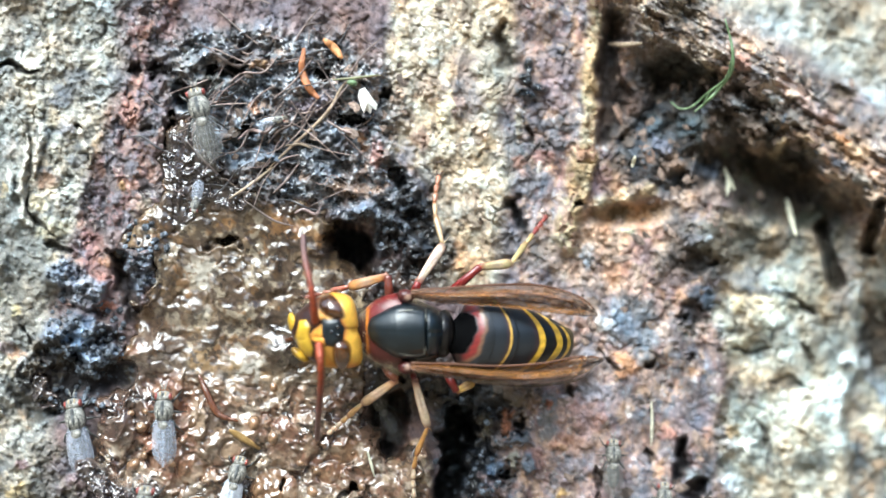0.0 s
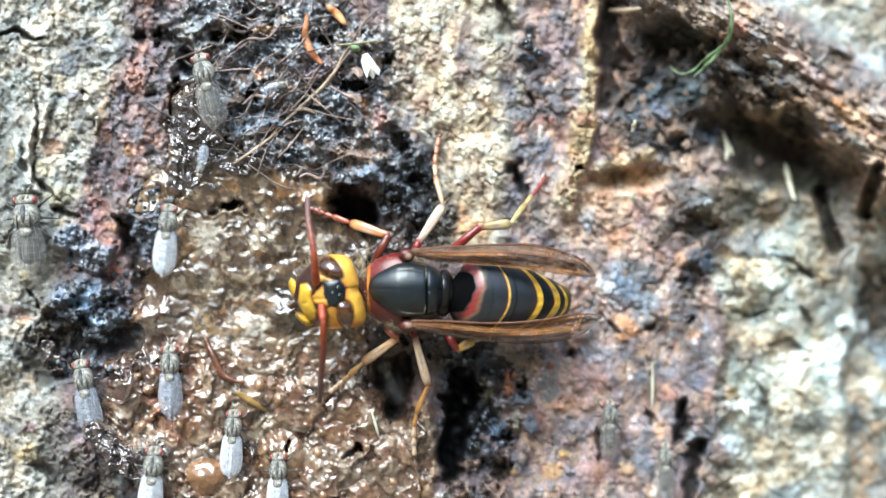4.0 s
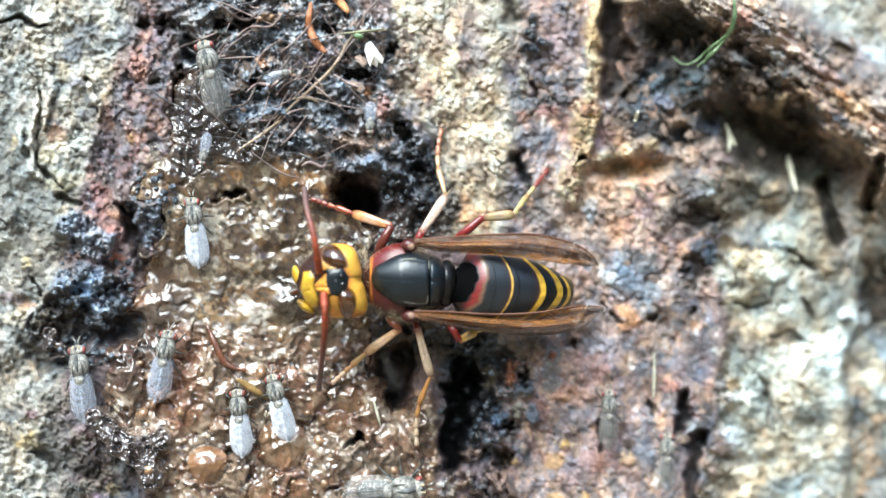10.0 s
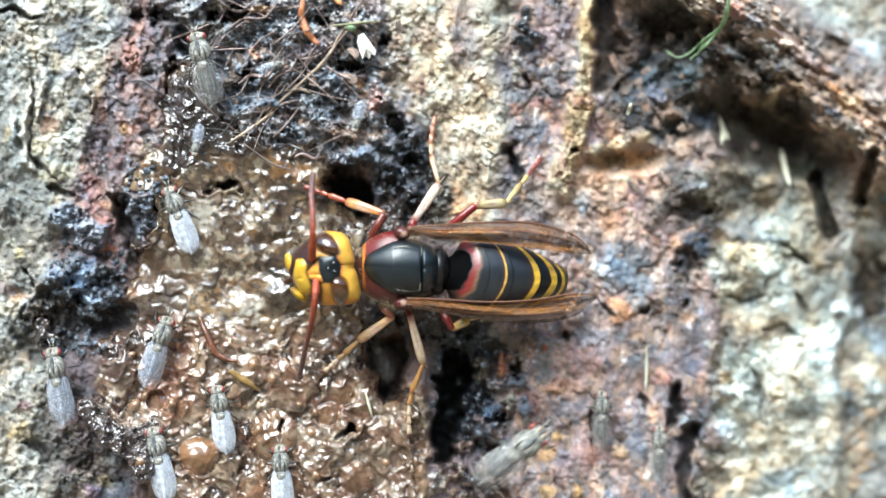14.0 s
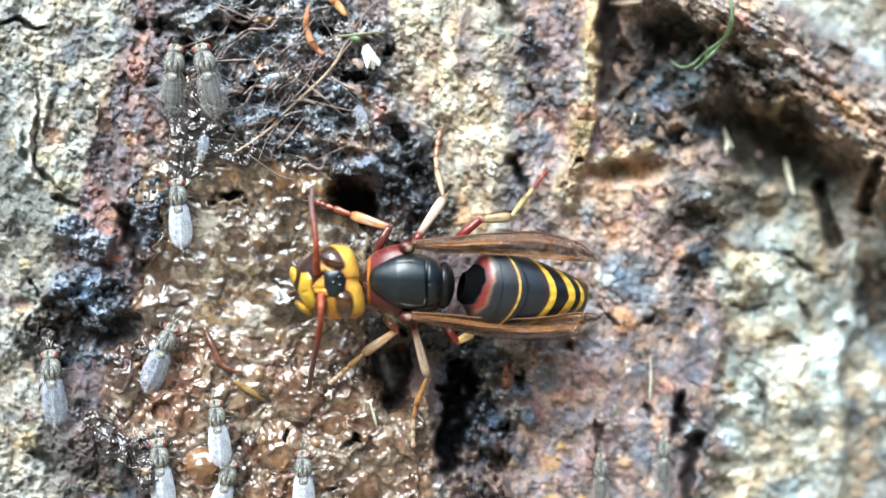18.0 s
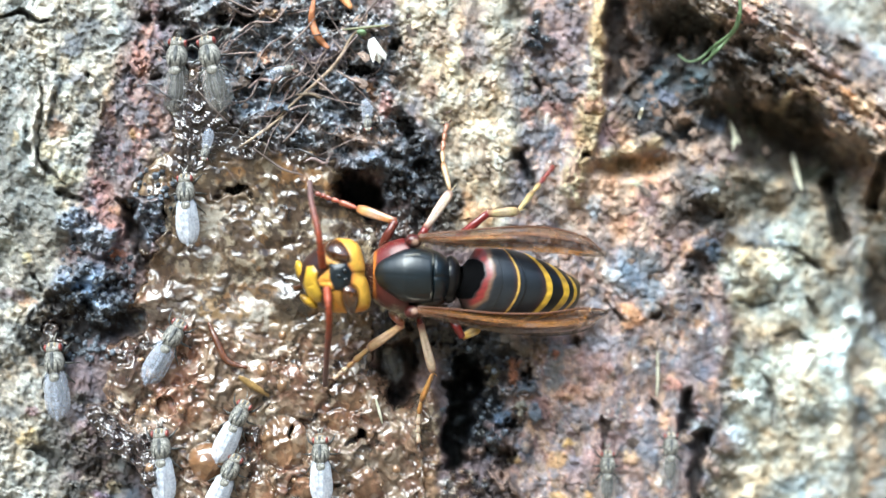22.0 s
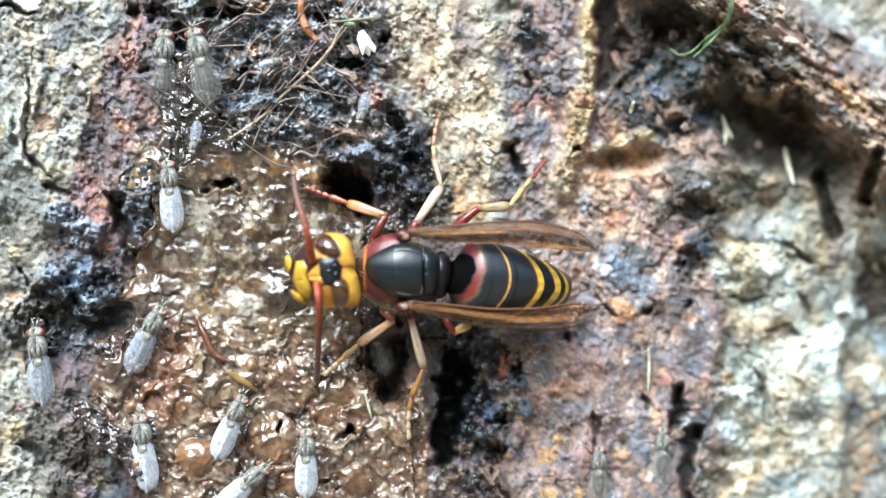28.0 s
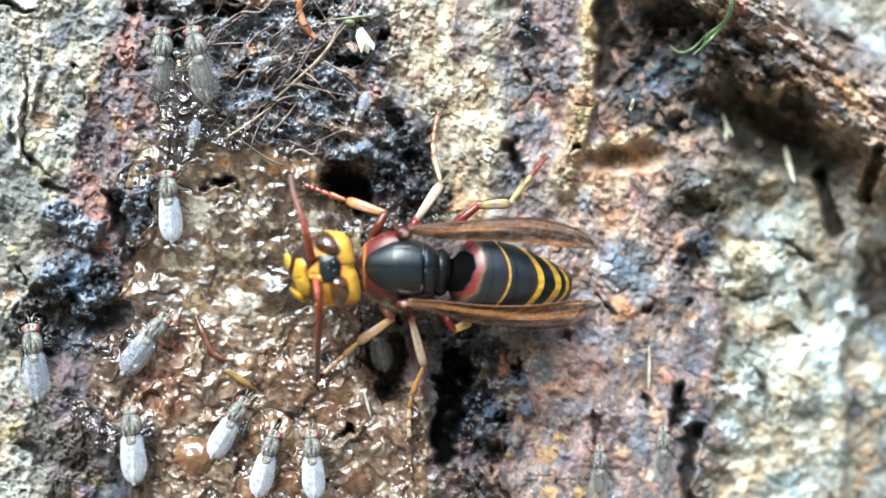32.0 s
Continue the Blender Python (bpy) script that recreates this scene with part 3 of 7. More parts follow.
for cu, cv, ru, rv, colour in (
    (1415, 75, 40, 15, (0.44, 0.31, 0.26)), (1465, 115, 30, 12, (0.40, 0.28, 0.24)), (1408, 75, 12, 8, (0.72, 0.58, 0.45)), (1365, 58, 26, 12, (0.40, 0.32, 0.26)), (1380, 85, 16, 8, (0.60, 0.57, 0.52)), (1350, 35, 20, 14, (0.20, 0.20, 0.215)), (1320, 25, 20, 18, (0.40, 0.25, 0.21)), (1440, 165, 22, 16, (0.36, 0.285, 0.205)), (1500, 160, 26, 8, (0.50, 0.28, 0.15)), (1515, 180, 26, 14, (0.58, 0.43, 0.30)), (1550, 215, 18, 14, (0.54, 0.39, 0.31)), (1480, 190, 20, 9, (0.42, 0.30, 0.24)), (1490, 200, 20, 7, (0.16, 0.18, 0.21)), (1530, 225, 22, 14, (0.22, 0.215, 0.20)), (1545, 260, 22, 10, (0.24, 0.20, 0.165)), (1415, 120, 26, 12, (0.28, 0.25, 0.22)),
):
    spot(cu, cv, ru, rv, colour, 0.8, 0.4, 36)
# shadowed hollow along the ridge's lower edge: sunk, its shade painted dark
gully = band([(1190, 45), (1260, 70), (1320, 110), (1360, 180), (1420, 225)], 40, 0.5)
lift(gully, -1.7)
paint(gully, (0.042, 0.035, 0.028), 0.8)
for cu, cv, ru, rv, colour in ((1300, 85, 22, 12, (0.14, 0.115, 0.105)), (1330, 120, 26, 15, (0.19, 0.145, 0.115)), (1345, 165, 26, 14, (0.26, 0.19, 0.14)), (1385, 172, 11, 24, (0.38, 0.29, 0.19)), (1355, 140, 16, 10, (0.30, 0.23, 0.185)), (1400, 205, 26, 12, (0.17, 0.145, 0.115)), (1375, 120, 22, 10, (0.25, 0.215, 0.18)), (1270, 92, 16, 12, (0.13, 0.12, 0.12)), (1320, 95, 20, 6, (0.22, 0.21, 0.20))):
    spot(cu, cv, ru, rv, colour, 0.85, 0.9, 30)
beyond = step(60, 110, gu * 0.52 - gv * 0.85 - 655 + 0.4 * wob_u)
flakes(beyond, 60, ((0.40, 0.385, 0.33), (0.50, 0.48, 0.42), (0.31, 0.29, 0.24), (0.56, 0.54, 0.49), (0.42, 0.375, 0.30)), 0.92, 0.5, 6, 1.2)
flakes(beyond, 24, ((0.56, 0.54, 0.48), (0.36, 0.34, 0.29), (0.47, 0.43, 0.36), (0.26, 0.235, 0.19)), 0.45, 0.2, 2, 1.2)
spot(1498, 78, 22, 14, (0.13, 0.10, 0.07), 0.85, -1.0)
spot(1562, 80, 20, 40, (0.42, 0.41, 0.375), 0.8, 0.2)
lift(beyond, -0.8)

# glossy dark lumps on the strip beside the crest
for cu, cv, ru, rv in ((948, 22, 9, 14), (944, 45, 13, 11), (938, 68, 15, 9), (962, 60, 9, 8), (952, 76, 9, 6), (975, 64, 8, 7)):
    spot(cu, cv, ru, rv, (0.020, 0.028, 0.038), 0.93, 0.8, 0, 0.4, 0.8, 0.25)

# cracks and hollows: cut in, with their shade painted on as dark colour
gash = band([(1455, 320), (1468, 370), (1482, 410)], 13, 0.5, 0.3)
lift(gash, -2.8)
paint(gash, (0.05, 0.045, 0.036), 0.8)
edge = step(-10, 10, gu + 0.25 * wob_u - np.interp(gv, (200, 400, 480, 560, 640, 1060), (1560, 1535, 1525, 1526, 1502, 1490)))
edge = edge * step(300, 340, gv)
lift(edge, -1.1)
flakes(edge, 40, ((0.30, 0.27, 0.215), (0.22, 0.20, 0.17), (0.40, 0.37, 0.30), (0.25, 0.255, 0.25), (0.34, 0.26, 0.19)), 0.95, 0.4, 3, 1.4)
spot(1562, 410, 26, 40, (0.42, 0.41, 0.37), 0.8, 0.6)
spot(1552, 510, 26, 66, (0.05, 0.038, 0.026), 0.92, -1.6)
spot(1525, 720, 18, 28, (0.16, 0.165, 0.165), 0.8)
spot(1562, 700, 22, 26, (0.42, 0.43, 0.39), 0.7)
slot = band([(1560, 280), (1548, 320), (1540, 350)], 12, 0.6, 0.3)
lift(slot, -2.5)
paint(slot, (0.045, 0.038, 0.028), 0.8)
for line, w, mm in (
    ([(-80, 60), (-20, 36), (0, 33), (20, 26), (45, 24), (62, 29), (76, 32), (94, 26)], 5, -1.6),
    ([(79, 148), (76, 180), (72, 210), (70, 250), (74, 272), (90, 290), (120, 322)], 4, -0.9),
    ([(98, 335), (130, 343), (160, 346)], 5, -1.1),
    ([(155, 125), (165, 140)], 4, -0.8),
    ([(60, 470), (74, 490), (84, 505)], 5, -0.9),
    ([(55, 790), (85, 800), (115, 830)], 8, -1.0),
    ([(345, 62), (346, 92)], 12, -3.0),
    ([(328, 105), (318, 150), (308, 205)], 7, -2.0),
    ([(242, 28), (268, 30)], 7, -1.4),
    ([(270, 140), (292, 128)], 5, -0.9),
    ([(236, 350), (226, 385), (248, 400), (262, 440), (295, 470)], 12, -2.4),
    ([(1205, 680), (1203, 720), (1210, 745)], 10, -2.6),
    ([(1235, 760), (1240, 800), (1242, 870), (1255, 960)], 10, -2.2),
    ([(1015, 585), (1024, 608)], 5, -1.2),
    ([(1066, 520), (1090, 545), (1108, 556)], 4, -0.8),
    ([(1152, 550), (1180, 535)], 6, -1.0),
    ([(1150, 690), (1156, 716)], 7, -1.0),
    ([(1062, 720), (1070, 750), (1066, 790)], 7, -1.0),
    ([(1025, 255), (1040, 262)], 7, -1.4),
    ([(700, 205), (718, 225), (728, 230)], 8, -2.2),
    ([(905, 275), (925, 275), (935, 300)], 9, -1.4),
    ([(945, 130), (956, 165)], 4, -0.7),
    ([(900, -40), (920, 12)], 14, -1.6),
):
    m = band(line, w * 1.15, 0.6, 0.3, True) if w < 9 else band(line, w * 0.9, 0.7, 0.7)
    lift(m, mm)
    # deeper cracks get darker paint, for the shade inside
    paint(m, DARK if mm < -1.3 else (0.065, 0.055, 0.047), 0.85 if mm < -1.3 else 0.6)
for line, w in (([(71, 140), (72, 170), (68, 200), (62, 225), (64, 250), (68, 275), (82, 300)], 5), ([(95, 125), (99, 148), (90, 170), (86, 190), (84, 215)], 5), ([(160, 130), (170, 155), (184, 175), (182, 200)], 3), ([(36, 195), (40, 220), (44, 250)], 3)):
    m = band(line, w * 1.7, 0.5, 0.25, True)
    lift(m, 0.8)
    paint(m, (0.64, 0.60, 0.52), 0.85)

# wet black mat, clumps and holes round the wound
mat = np.clip(blob(520, 100, 195, 150, 0, 0.2) + blob(640, 230, 110, 60, 10, 0.2) + blob(430, 20, 130, 90, 0, 0.25), 0, 1)
# blue-greys here hold part of the sky's sheen on the wet mat
flakes(mat, 40, ((0.090, 0.091, 0.096), (0.125, 0.112, 0.108), (0.150, 0.156, 0.165), (0.105, 0.082, 0.074), (0.065, 0.066, 0.07)), 0.96, 0.8, 1, 1.0, 0.0, 0.8)
flakes(mat, 17, ((0.058, 0.060, 0.064), (0.20, 0.21, 0.22), (0.12, 0.09, 0.08), (0.155, 0.14, 0.14), (0.095, 0.10, 0.115), (0.22, 0.15, 0.11)), 0.6, 0.6, 4, 1.0, 0.0, 0.8)
dress(mat, (
    ((0.225, 0.24, 0.255), fbm(gu, gv, 14, 3, 3), 0.42, 0.6),
    (TAR, -speck - 0.4 * patch, 0.32, 0.85),
    ((0.50, 0.49, 0.48), fleck, 0.82, 0.6),
))
for cu, cv, ru, rv, colour in ((480, 15, 16, 10, (0.36, 0.185, 0.08)), (470, 95, 9, 16, (0.40, 0.21, 0.12)), (655, 152, 12, 14, (0.34, 0.175, 0.08)), (660, 130, 10, 12, (0.22, 0.13, 0.11)), (682, 175, 10, 30, (0.24, 0.12, 0.10)), (625, 160, 14, 9, (0.06, 0.03, 0.026)), (570, 90, 40, 16, (0.155, 0.115, 0.125)), (525, 190, 20, 20, (0.07, 0.038, 0.030)), (470, 180, 60, 16, (0.125, 0.15, 0.18)), (580, 170, 50, 30, (0.085, 0.098, 0.115)), (740, 220, 30, 30, (0.10, 0.108, 0.13)), (640, 240, 50, 16, (0.13, 0.08, 0.05)), (350, 15, 24, 18, (0.17, 0.165, 0.155)), (400, 45, 20, 22, (0.18, 0.155, 0.125))):
    spot(cu, cv, ru, rv, colour, 0.72, 0.25)
# holes in the mat: dug in and blackened for the shade within
for cu, cv, ru, rv in ((433, 28, 20, 13), (640, 118, 34, 9), (700, 70, 12, 9), (395, 30, 9, 9), (305, 30, 22, 12), (590, 40, 14, 9), (455, 135, 16, 8)):
    spot(cu, cv, ru, rv, (0.014, 0.012, 0.012), 0.9, -1.6)
lift(mat, 0.3)
lift(mat * (ridged(gu, gv, 34, 4, 1) - 0.5), 2.2)
soak(mat, 0.62)
soak(mat * crisp(fbm(gu, gv, 50, 3, 14), 0.1, 0.3), 0.85)
soak(mat * step(170, 230, gv), 0.85)
black = np.clip(blob(722, 290, 58, 62, 0, 0.2) + blob(765, 352, 38, 50, 0, 0.3) + blob(850, 690, 62, 110, -15, 0.35), 0, 1)
# dark brown flakes below the abdomen, with some of the hornet's shadow painted in
dark_mid = blob(860, 610, 95, 60, 5, 0.4)
flakes(dark_mid, 26, ((0.060, 0.047, 0.037), (0.145, 0.105, 0.08), (0.215, 0.165, 0.125), (0.095, 0.092, 0.094)), 0.92, 0.8, 3)
paint(black, TAR, 0.94)
flakes(black, 21, ((0.020, 0.021, 0.025), (0.055, 0.060, 0.070), (0.032, 0.027, 0.025), (0.095, 0.10, 0.115), (0.014, 0.014, 0.016)), 0.85, 0.9, 5)
lift(black * (voronoi(gu + 0.4 * wob_u, gv + 0.4 * wob_v, 15, 1)[0] * -1 + 0.6), 0.9)
soak(black, 0.5)
clump = np.clip(blob(172, 490, 64, 55, 5, 0.2) + blob(150, 395, 42, 30, 0, 0.25) + blob(272, 365, 34, 48, 0, 0.25) + blob(85, 545, 30, 34, 0, 0.3), 0, 1)
lump = fbm(gu, gv, 26, 4, 6, 0.65)
flakes(clump, 30, ((0.075, 0.085, 0.105), (0.145, 0.17, 0.21), (0.10, 0.11, 0.125), (0.19, 0.22, 0.265), (0.075, 0.070, 0.068)), 0.95, 0.8, 2)
dress(clump, (((0.20, 0.225, 0.26), fleck + 0.7 * lump, 0.55, 0.6), (TAR, -lump, 0.62, 0.8)))
lift(clump, 0.9)
lift(clump * np.clip(lump, -1, 1), 0.9)
lift(clump * (ridged(gu, gv, 22, 3, 5) - 0.5), 1.3)
soak(clump, 0.3)
# near-black smear below the clump, slightly sunk
dark_smear = np.clip(band([(75, 575), (110, 530), (170, 555), (250, 560)], 26, 0.4, 0.5) + blob(120, 590, 40, 40, 0, 0.3), 0, 1)
paint(dark_smear, (0.024, 0.021, 0.020), 0.9)
dress(dark_smear, (((0.09, 0.075, 0.055), speck + grain, 0.5, 0.7), ((0.14, 0.16, 0.18), fleck, 0.7, 0.7)))
lift(dark_smear, -1.0)
lower_left = np.clip(blob(165, 790, 95, 80, 0, 0.3) + blob(140, 720, 50, 40, 0, 0.3), 0, 1) * step(640, 680, gv)
flakes(lower_left, 34, ((0.085, 0.072, 0.062), (0.135, 0.115, 0.105), (0.060, 0.050, 0.045), (0.17, 0.14, 0.135), (0.19, 0.175, 0.155)), 0.9, 0.6, 7)
flakes(lower_left, 13, ((0.22, 0.20, 0.175), (0.055, 0.046, 0.042), (0.12, 0.10, 0.09), (0.30, 0.27, 0.23), (0.15, 0.115, 0.115)), 0.5, 0.4, 3)
for cu, cv, ru, rv, colour in ((140, 720, 34, 14, (0.26, 0.235, 0.255)), (165, 745, 30, 12, (0.30, 0.225, 0.225)), (180, 775, 24, 9, (0.235, 0.21, 0.235)), (165, 810, 30, 18, (0.028, 0.025, 0.025)), (205, 850, 10, 13, (0.36, 0.26, 0.16)), (135, 855, 24, 20, (0.11, 0.115, 0.115)), (185, 870, 20, 14, (0.20, 0.155, 0.19)), (235, 865, 20, 20, (0.10, 0.11, 0.125))):
    spot(cu, cv, ru, rv, colour, 0.8, 0.2)
slick = np.clip(band([(95, 570), (110, 600)], 20, 0.4, 0.3) + band([(175, 725), (215, 765), (265, 800), (270, 830)], 24, 0.4, 0.4) + band([(225, 775), (290, 760)], 22, 0.4, 0.4), 0, 1)
flakes(slick, 22, ((0.06, 0.062, 0.075), (0.12, 0.125, 0.15), (0.045, 0.036, 0.034), (0.155, 0.145, 0.155)), 0.85, 0.3, 1)
soak(slick, 1.0)
# cave, pit and well: sunk, with cavity shade painted over the dark bark
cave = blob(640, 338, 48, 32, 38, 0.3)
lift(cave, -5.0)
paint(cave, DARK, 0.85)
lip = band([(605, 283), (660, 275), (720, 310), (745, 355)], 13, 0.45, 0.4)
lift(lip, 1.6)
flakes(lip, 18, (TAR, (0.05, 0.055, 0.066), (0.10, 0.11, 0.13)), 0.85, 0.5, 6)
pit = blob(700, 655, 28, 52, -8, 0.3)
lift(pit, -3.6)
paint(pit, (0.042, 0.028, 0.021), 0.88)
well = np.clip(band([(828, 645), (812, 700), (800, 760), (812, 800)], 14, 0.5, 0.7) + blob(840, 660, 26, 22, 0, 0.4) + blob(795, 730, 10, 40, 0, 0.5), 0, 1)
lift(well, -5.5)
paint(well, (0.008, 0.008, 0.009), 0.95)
for cu, cv, ru, rv, colour in ((885, 725, 17, 12, (0.12, 0.15, 0.20)), (815, 732, 11, 7, (0.10, 0.115, 0.125)), (805, 702, 12, 6, (0.07, 0.082, 0.09)), (890, 680, 15, 11, (0.235, 0.205, 0.20)), (872, 650, 13, 18, (0.17, 0.14, 0.095)), (908, 645, 10, 24, (0.36, 0.15, 0.09)), (930, 675, 22, 11, (0.085, 0.105, 0.135)), (945, 722, 14, 14, (0.105, 0.13, 0.16)), (890, 755, 26, 20, (0.23, 0.16, 0.145)), (870, 765, 13, 16, (0.08, 0.098, 0.115)), (838, 785, 20, 11, (0.235, 0.15, 0.115)), (920, 715, 9, 16, (0.26, 0.235, 0.19)), (895, 795, 14, 20, (0.018, 0.015, 0.014)), (928, 652, 13, 14, (0.018, 0.016, 0.015)), (905, 738, 12, 9, (0.02, 0.018, 0.017)), (878, 835, 12, 44, (0.17, 0.13, 0.12))):
    spot(cu, cv, ru, rv, colour, 0.85, 0.9 if colour[0] > 0.03 else -1.2)
for line in ([(862, 815), (885, 850), (915, 890)], [(885, 815), (905, 850), (935, 885)], [(850, 850), (870, 885)]):
    m = band(line, 6, 0.5, 0.25, True)
    lift(m, 0.9)
    paint(m, (0.27, 0.20, 0.17), 0.7)
spine = band([(752, 700), (760, 790), (752, 960)], 20, 0.4, 0.35)
lift(spine, 0.9)
flakes(spine, 18, ((0.27, 0.18, 0.115), (0.38, 0.27, 0.175), (0.19, 0.115, 0.075), (0.46, 0.35, 0.24)), 0.9, 0.4, 4, 2.2)
soak(spine, 0.6)

# bark beside the thorax painted near black as the hornet's shadow
under = np.clip(blob(735, 585, 85, 60, 0, 0.3) + blob(700, 405, 90, 40, 0, 0.3), 0, 1)
flakes(under, 22, ((0.026, 0.020, 0.017), (0.055, 0.036, 0.027), (0.018, 0.016, 0.015), (0.085, 0.060, 0.045)), 0.93, 0.6, 2)
soak(under, 0.6)
spatter = random.Random(41)
for _ in range(46):
    a, q = spatter.uniform(0, 6.28), math.sqrt(spatter.random())
    r = spatter.uniform(3.5, 8)
    spot(822 + 42 * q * math.cos(a), 850 + 34 * q * math.sin(a), r, r, spatter.choice(((0.30, 0.24, 0.19), (0.12, 0.075, 0.05), (0.40, 0.36, 0.32), (0.075, 0.07, 0.07))), 0.8, 0.45, 0, 0.5, 0.9, 0.3)

# the sap's bed
bed = np.clip(blob(430, 640, 235, 240, 0, 0.15) + blob(450, 370, 215, 130, 10, 0.2) + blob(620, 800, 150, 150, 0, 0.2) + blob(430, 830, 150, 110, 0, 0.2), 0, 1)
film = np.clip(slick * 1.0 + blob(350, 205, 48, 85, 8, 0.3) + blob(420, 250, 60, 26, 0, 0.3), 0, 1)
bed = np.clip(bed + film, 0, 1) * step(775, 745, gu + 0.4 * wob_u) * (1 - clump) * (1 - cave) * (1 - pit) * (1 - np.clip(lower_left - slick, 0, 1)) * (1 - np.clip(dark_smear - slick, 0, 1))
dress(bed, (((0.13, 0.085, 0.065), patch * 0 + 1, 0.5, 0.9), ((0.05, 0.036, 0.03), -speck - 0.4 * grain, 0.3, 0.8)))
soak(bed, 0.9)

# grain everywhere, rougher where it is dry
dry = 1 - bed
calm = np.clip(0.75 * mid + 0.8 * right + 0.6 * pale_strip + 0.6 * left + 0.5 * slope, 0, 0.85)
terrace = np.round(3.5 * (patch + 0.4 * grain)) / 3.5
relief += dry * (1 - 0.6 * calm) * (0.28 * grain + 0.12 * speck + 0.22 * patch + 0.34 * terrace)
tone *= (1 + 0.13 * fbm(gu, gv, 5, 2, 3) + 0.15 * (flake_id - 0.5) * dry * (1 - calm))[..., None]
stain = fbm(gu, gv, 46, 5, 12, 0.68)
rusty = fbm(gu + 0.5 * wob_u, gv, 34, 4, 10, 0.65, 1.3)
# brightness by zone; the mat's gain includes its wet sheen
zone_depth = 0.83 * np.ones(gu.shape) - 0.20 * white - 0.08 * olive - 0.05 * pale_strip + 0.55 * mat + 0.30 * mat * step(150, 60, gv) - 0.05 * left + 0.12 * deep + 0.5 * clump + 0.9 * blob(690, 262, 95, 42, 10, 0.4) - 0.08 * left * step(560, 620, gv) - 0.20 * beyond
value = tone @ np.array((0.25, 0.6, 0.15))
tone = value[..., None] + 1.22 * (tone - value[..., None])
tone *= (zone_depth * np.clip(value / 0.28, 0.03, 4) ** 0.22 * (1 + (0.40 - 0.14 * np.clip(left + pale_strip, 0, 1)) * np.clip(stain, -1.2, 1.2)))[..., None]
tone[..., 0] *= 0.98 * (1 + 0.16 * rusty)
tone[..., 2] *= 1.03 * (1 - 0.16 * rusty) * (1 - 0.08 * white)
# small crevices: sunk a little, with the shade in them painted into the colour
crevice_shade = crisp(-fbm(gu, gv, 13, 4, 9, 0.65) - 0.35 * stain, 0.62, 0.25)
tone *= (1 - 0.70 * crevice_shade * (1 - 0.5 * calm))[..., None]
relief -= 0.16 * crevice_shade * dry * (1 - 0.6 * calm)
for mask, dust, amount in ((left, (0.29, 0.28, 0.25), 0.26), (rust, (0.19, 0.155, 0.155), 0.2), (pale_strip, (0.40, 0.345, 0.265), 0.22), (mat, (0.13, 0.13, 0.135), 0.18)):
    paint(mask, dust, amount)
tone[..., 0] *= 1 - 0.05 * mid
tone = np.clip(tone, 0.008, 0.80)
rim = step(U0, U0 + 60, gu) * step(U1, U1 - 60, gu) * step(V0, V0 + 60, gv) * step(V1, V1 - 60, gv)
relief = relief * rim + (1 - rim) * (-1000 * ((xw + 0.025) ** 2 / 0.44 - 0.0015) - 4.0)

# the sap over the bed: a slick of merging domes and blisters, with a colour field of its own
lower = step(540, 620, gv + 0.6 * wob_v)
upper = step(540, 450, gv + 0.5 * wob_v)
light_bed = np.clip(blob(415, 510, 85, 70, 0, 0.3) + blob(575, 370, 32, 20, 0, 0.4) + blob(470, 590, 45, 50, 0, 0.4) + blob(390, 375, 28, 36, 0, 0.4), 0, 1)
gel = np.zeros(gu.shape)
gel_tone = np.zeros(tone.shape) + np.array((0.115, 0.072, 0.050))
GEL_TONES = np.array(((0.062, 0.038, 0.028), (0.135, 0.076, 0.046), (0.20, 0.125, 0.076), (0.090, 0.052, 0.036), (0.27, 0.195, 0.130), (0.14, 0.068, 0.044), (0.34, 0.275, 0.205)))
PALE_TONES = np.array(((0.14, 0.100, 0.064), (0.235, 0.195, 0.145), (0.085, 0.053, 0.030), (0.19, 0.125, 0.070), (0.15, 0.080, 0.030), (0.30, 0.265, 0.215), (0.10, 0.072, 0.050)))
DEEP_TONES = np.array(((0.060, 0.038, 0.024), (0.105, 0.065, 0.034), (0.040, 0.029, 0.024), (0.15, 0.095, 0.050), (0.075, 0.053, 0.040), (0.20, 0.145, 0.090), (0.055, 0.038, 0.028)))
for size, high, k, keep in ((70, 0.95, 5, 0.35), (44, 0.75, 1, 0.40), (26, 0.44, 3, 0.45), (14, 0.18, 6, 0.6)):
    f1, f2, ident = voronoi(gu + 0.9 * wob_u, gv + 0.9 * wob_v, size, k)
    kept = step(keep, keep + 0.25, ident)
    cap = np.clip(1 - (f1 / 0.72) ** 2, 0, 1) ** 0.6 * kept
    gel = np.maximum(gel, gel * 0.5 + high * cap)
    number = (ident * 7919 % 1.0 * 7).astype(int)
    hue = GEL_TONES[number] * lower[..., None] + PALE_TONES[number] * (1 - lower)[..., None]
    hue = hue * (1 - upper * (1 - light_bed))[..., None] + DEEP_TONES[number] * (upper * (1 - light_bed))[..., None]
    m = (step(0.95, 0.5, f1 + 0.3 * speck) * (0.85 if size > 30 else 0.5))[..., None]
    gel_tone = gel_tone * (1 - m) + hue * m
BLISTERS = ((372, 802, 36, 0.85), (505, 770, 48, 0.85), (362, 722, 28, 0.55), (540, 850, 24, 0.5), (425, 690, 18, 0.35), (600, 735, 22, 0.45), (650, 842, 30, 0.5), (625, 695, 26, 0.45), (300, 705, 18, 0.3), (470, 862, 26, 0.5))
amber = np.zeros(gu.shape)
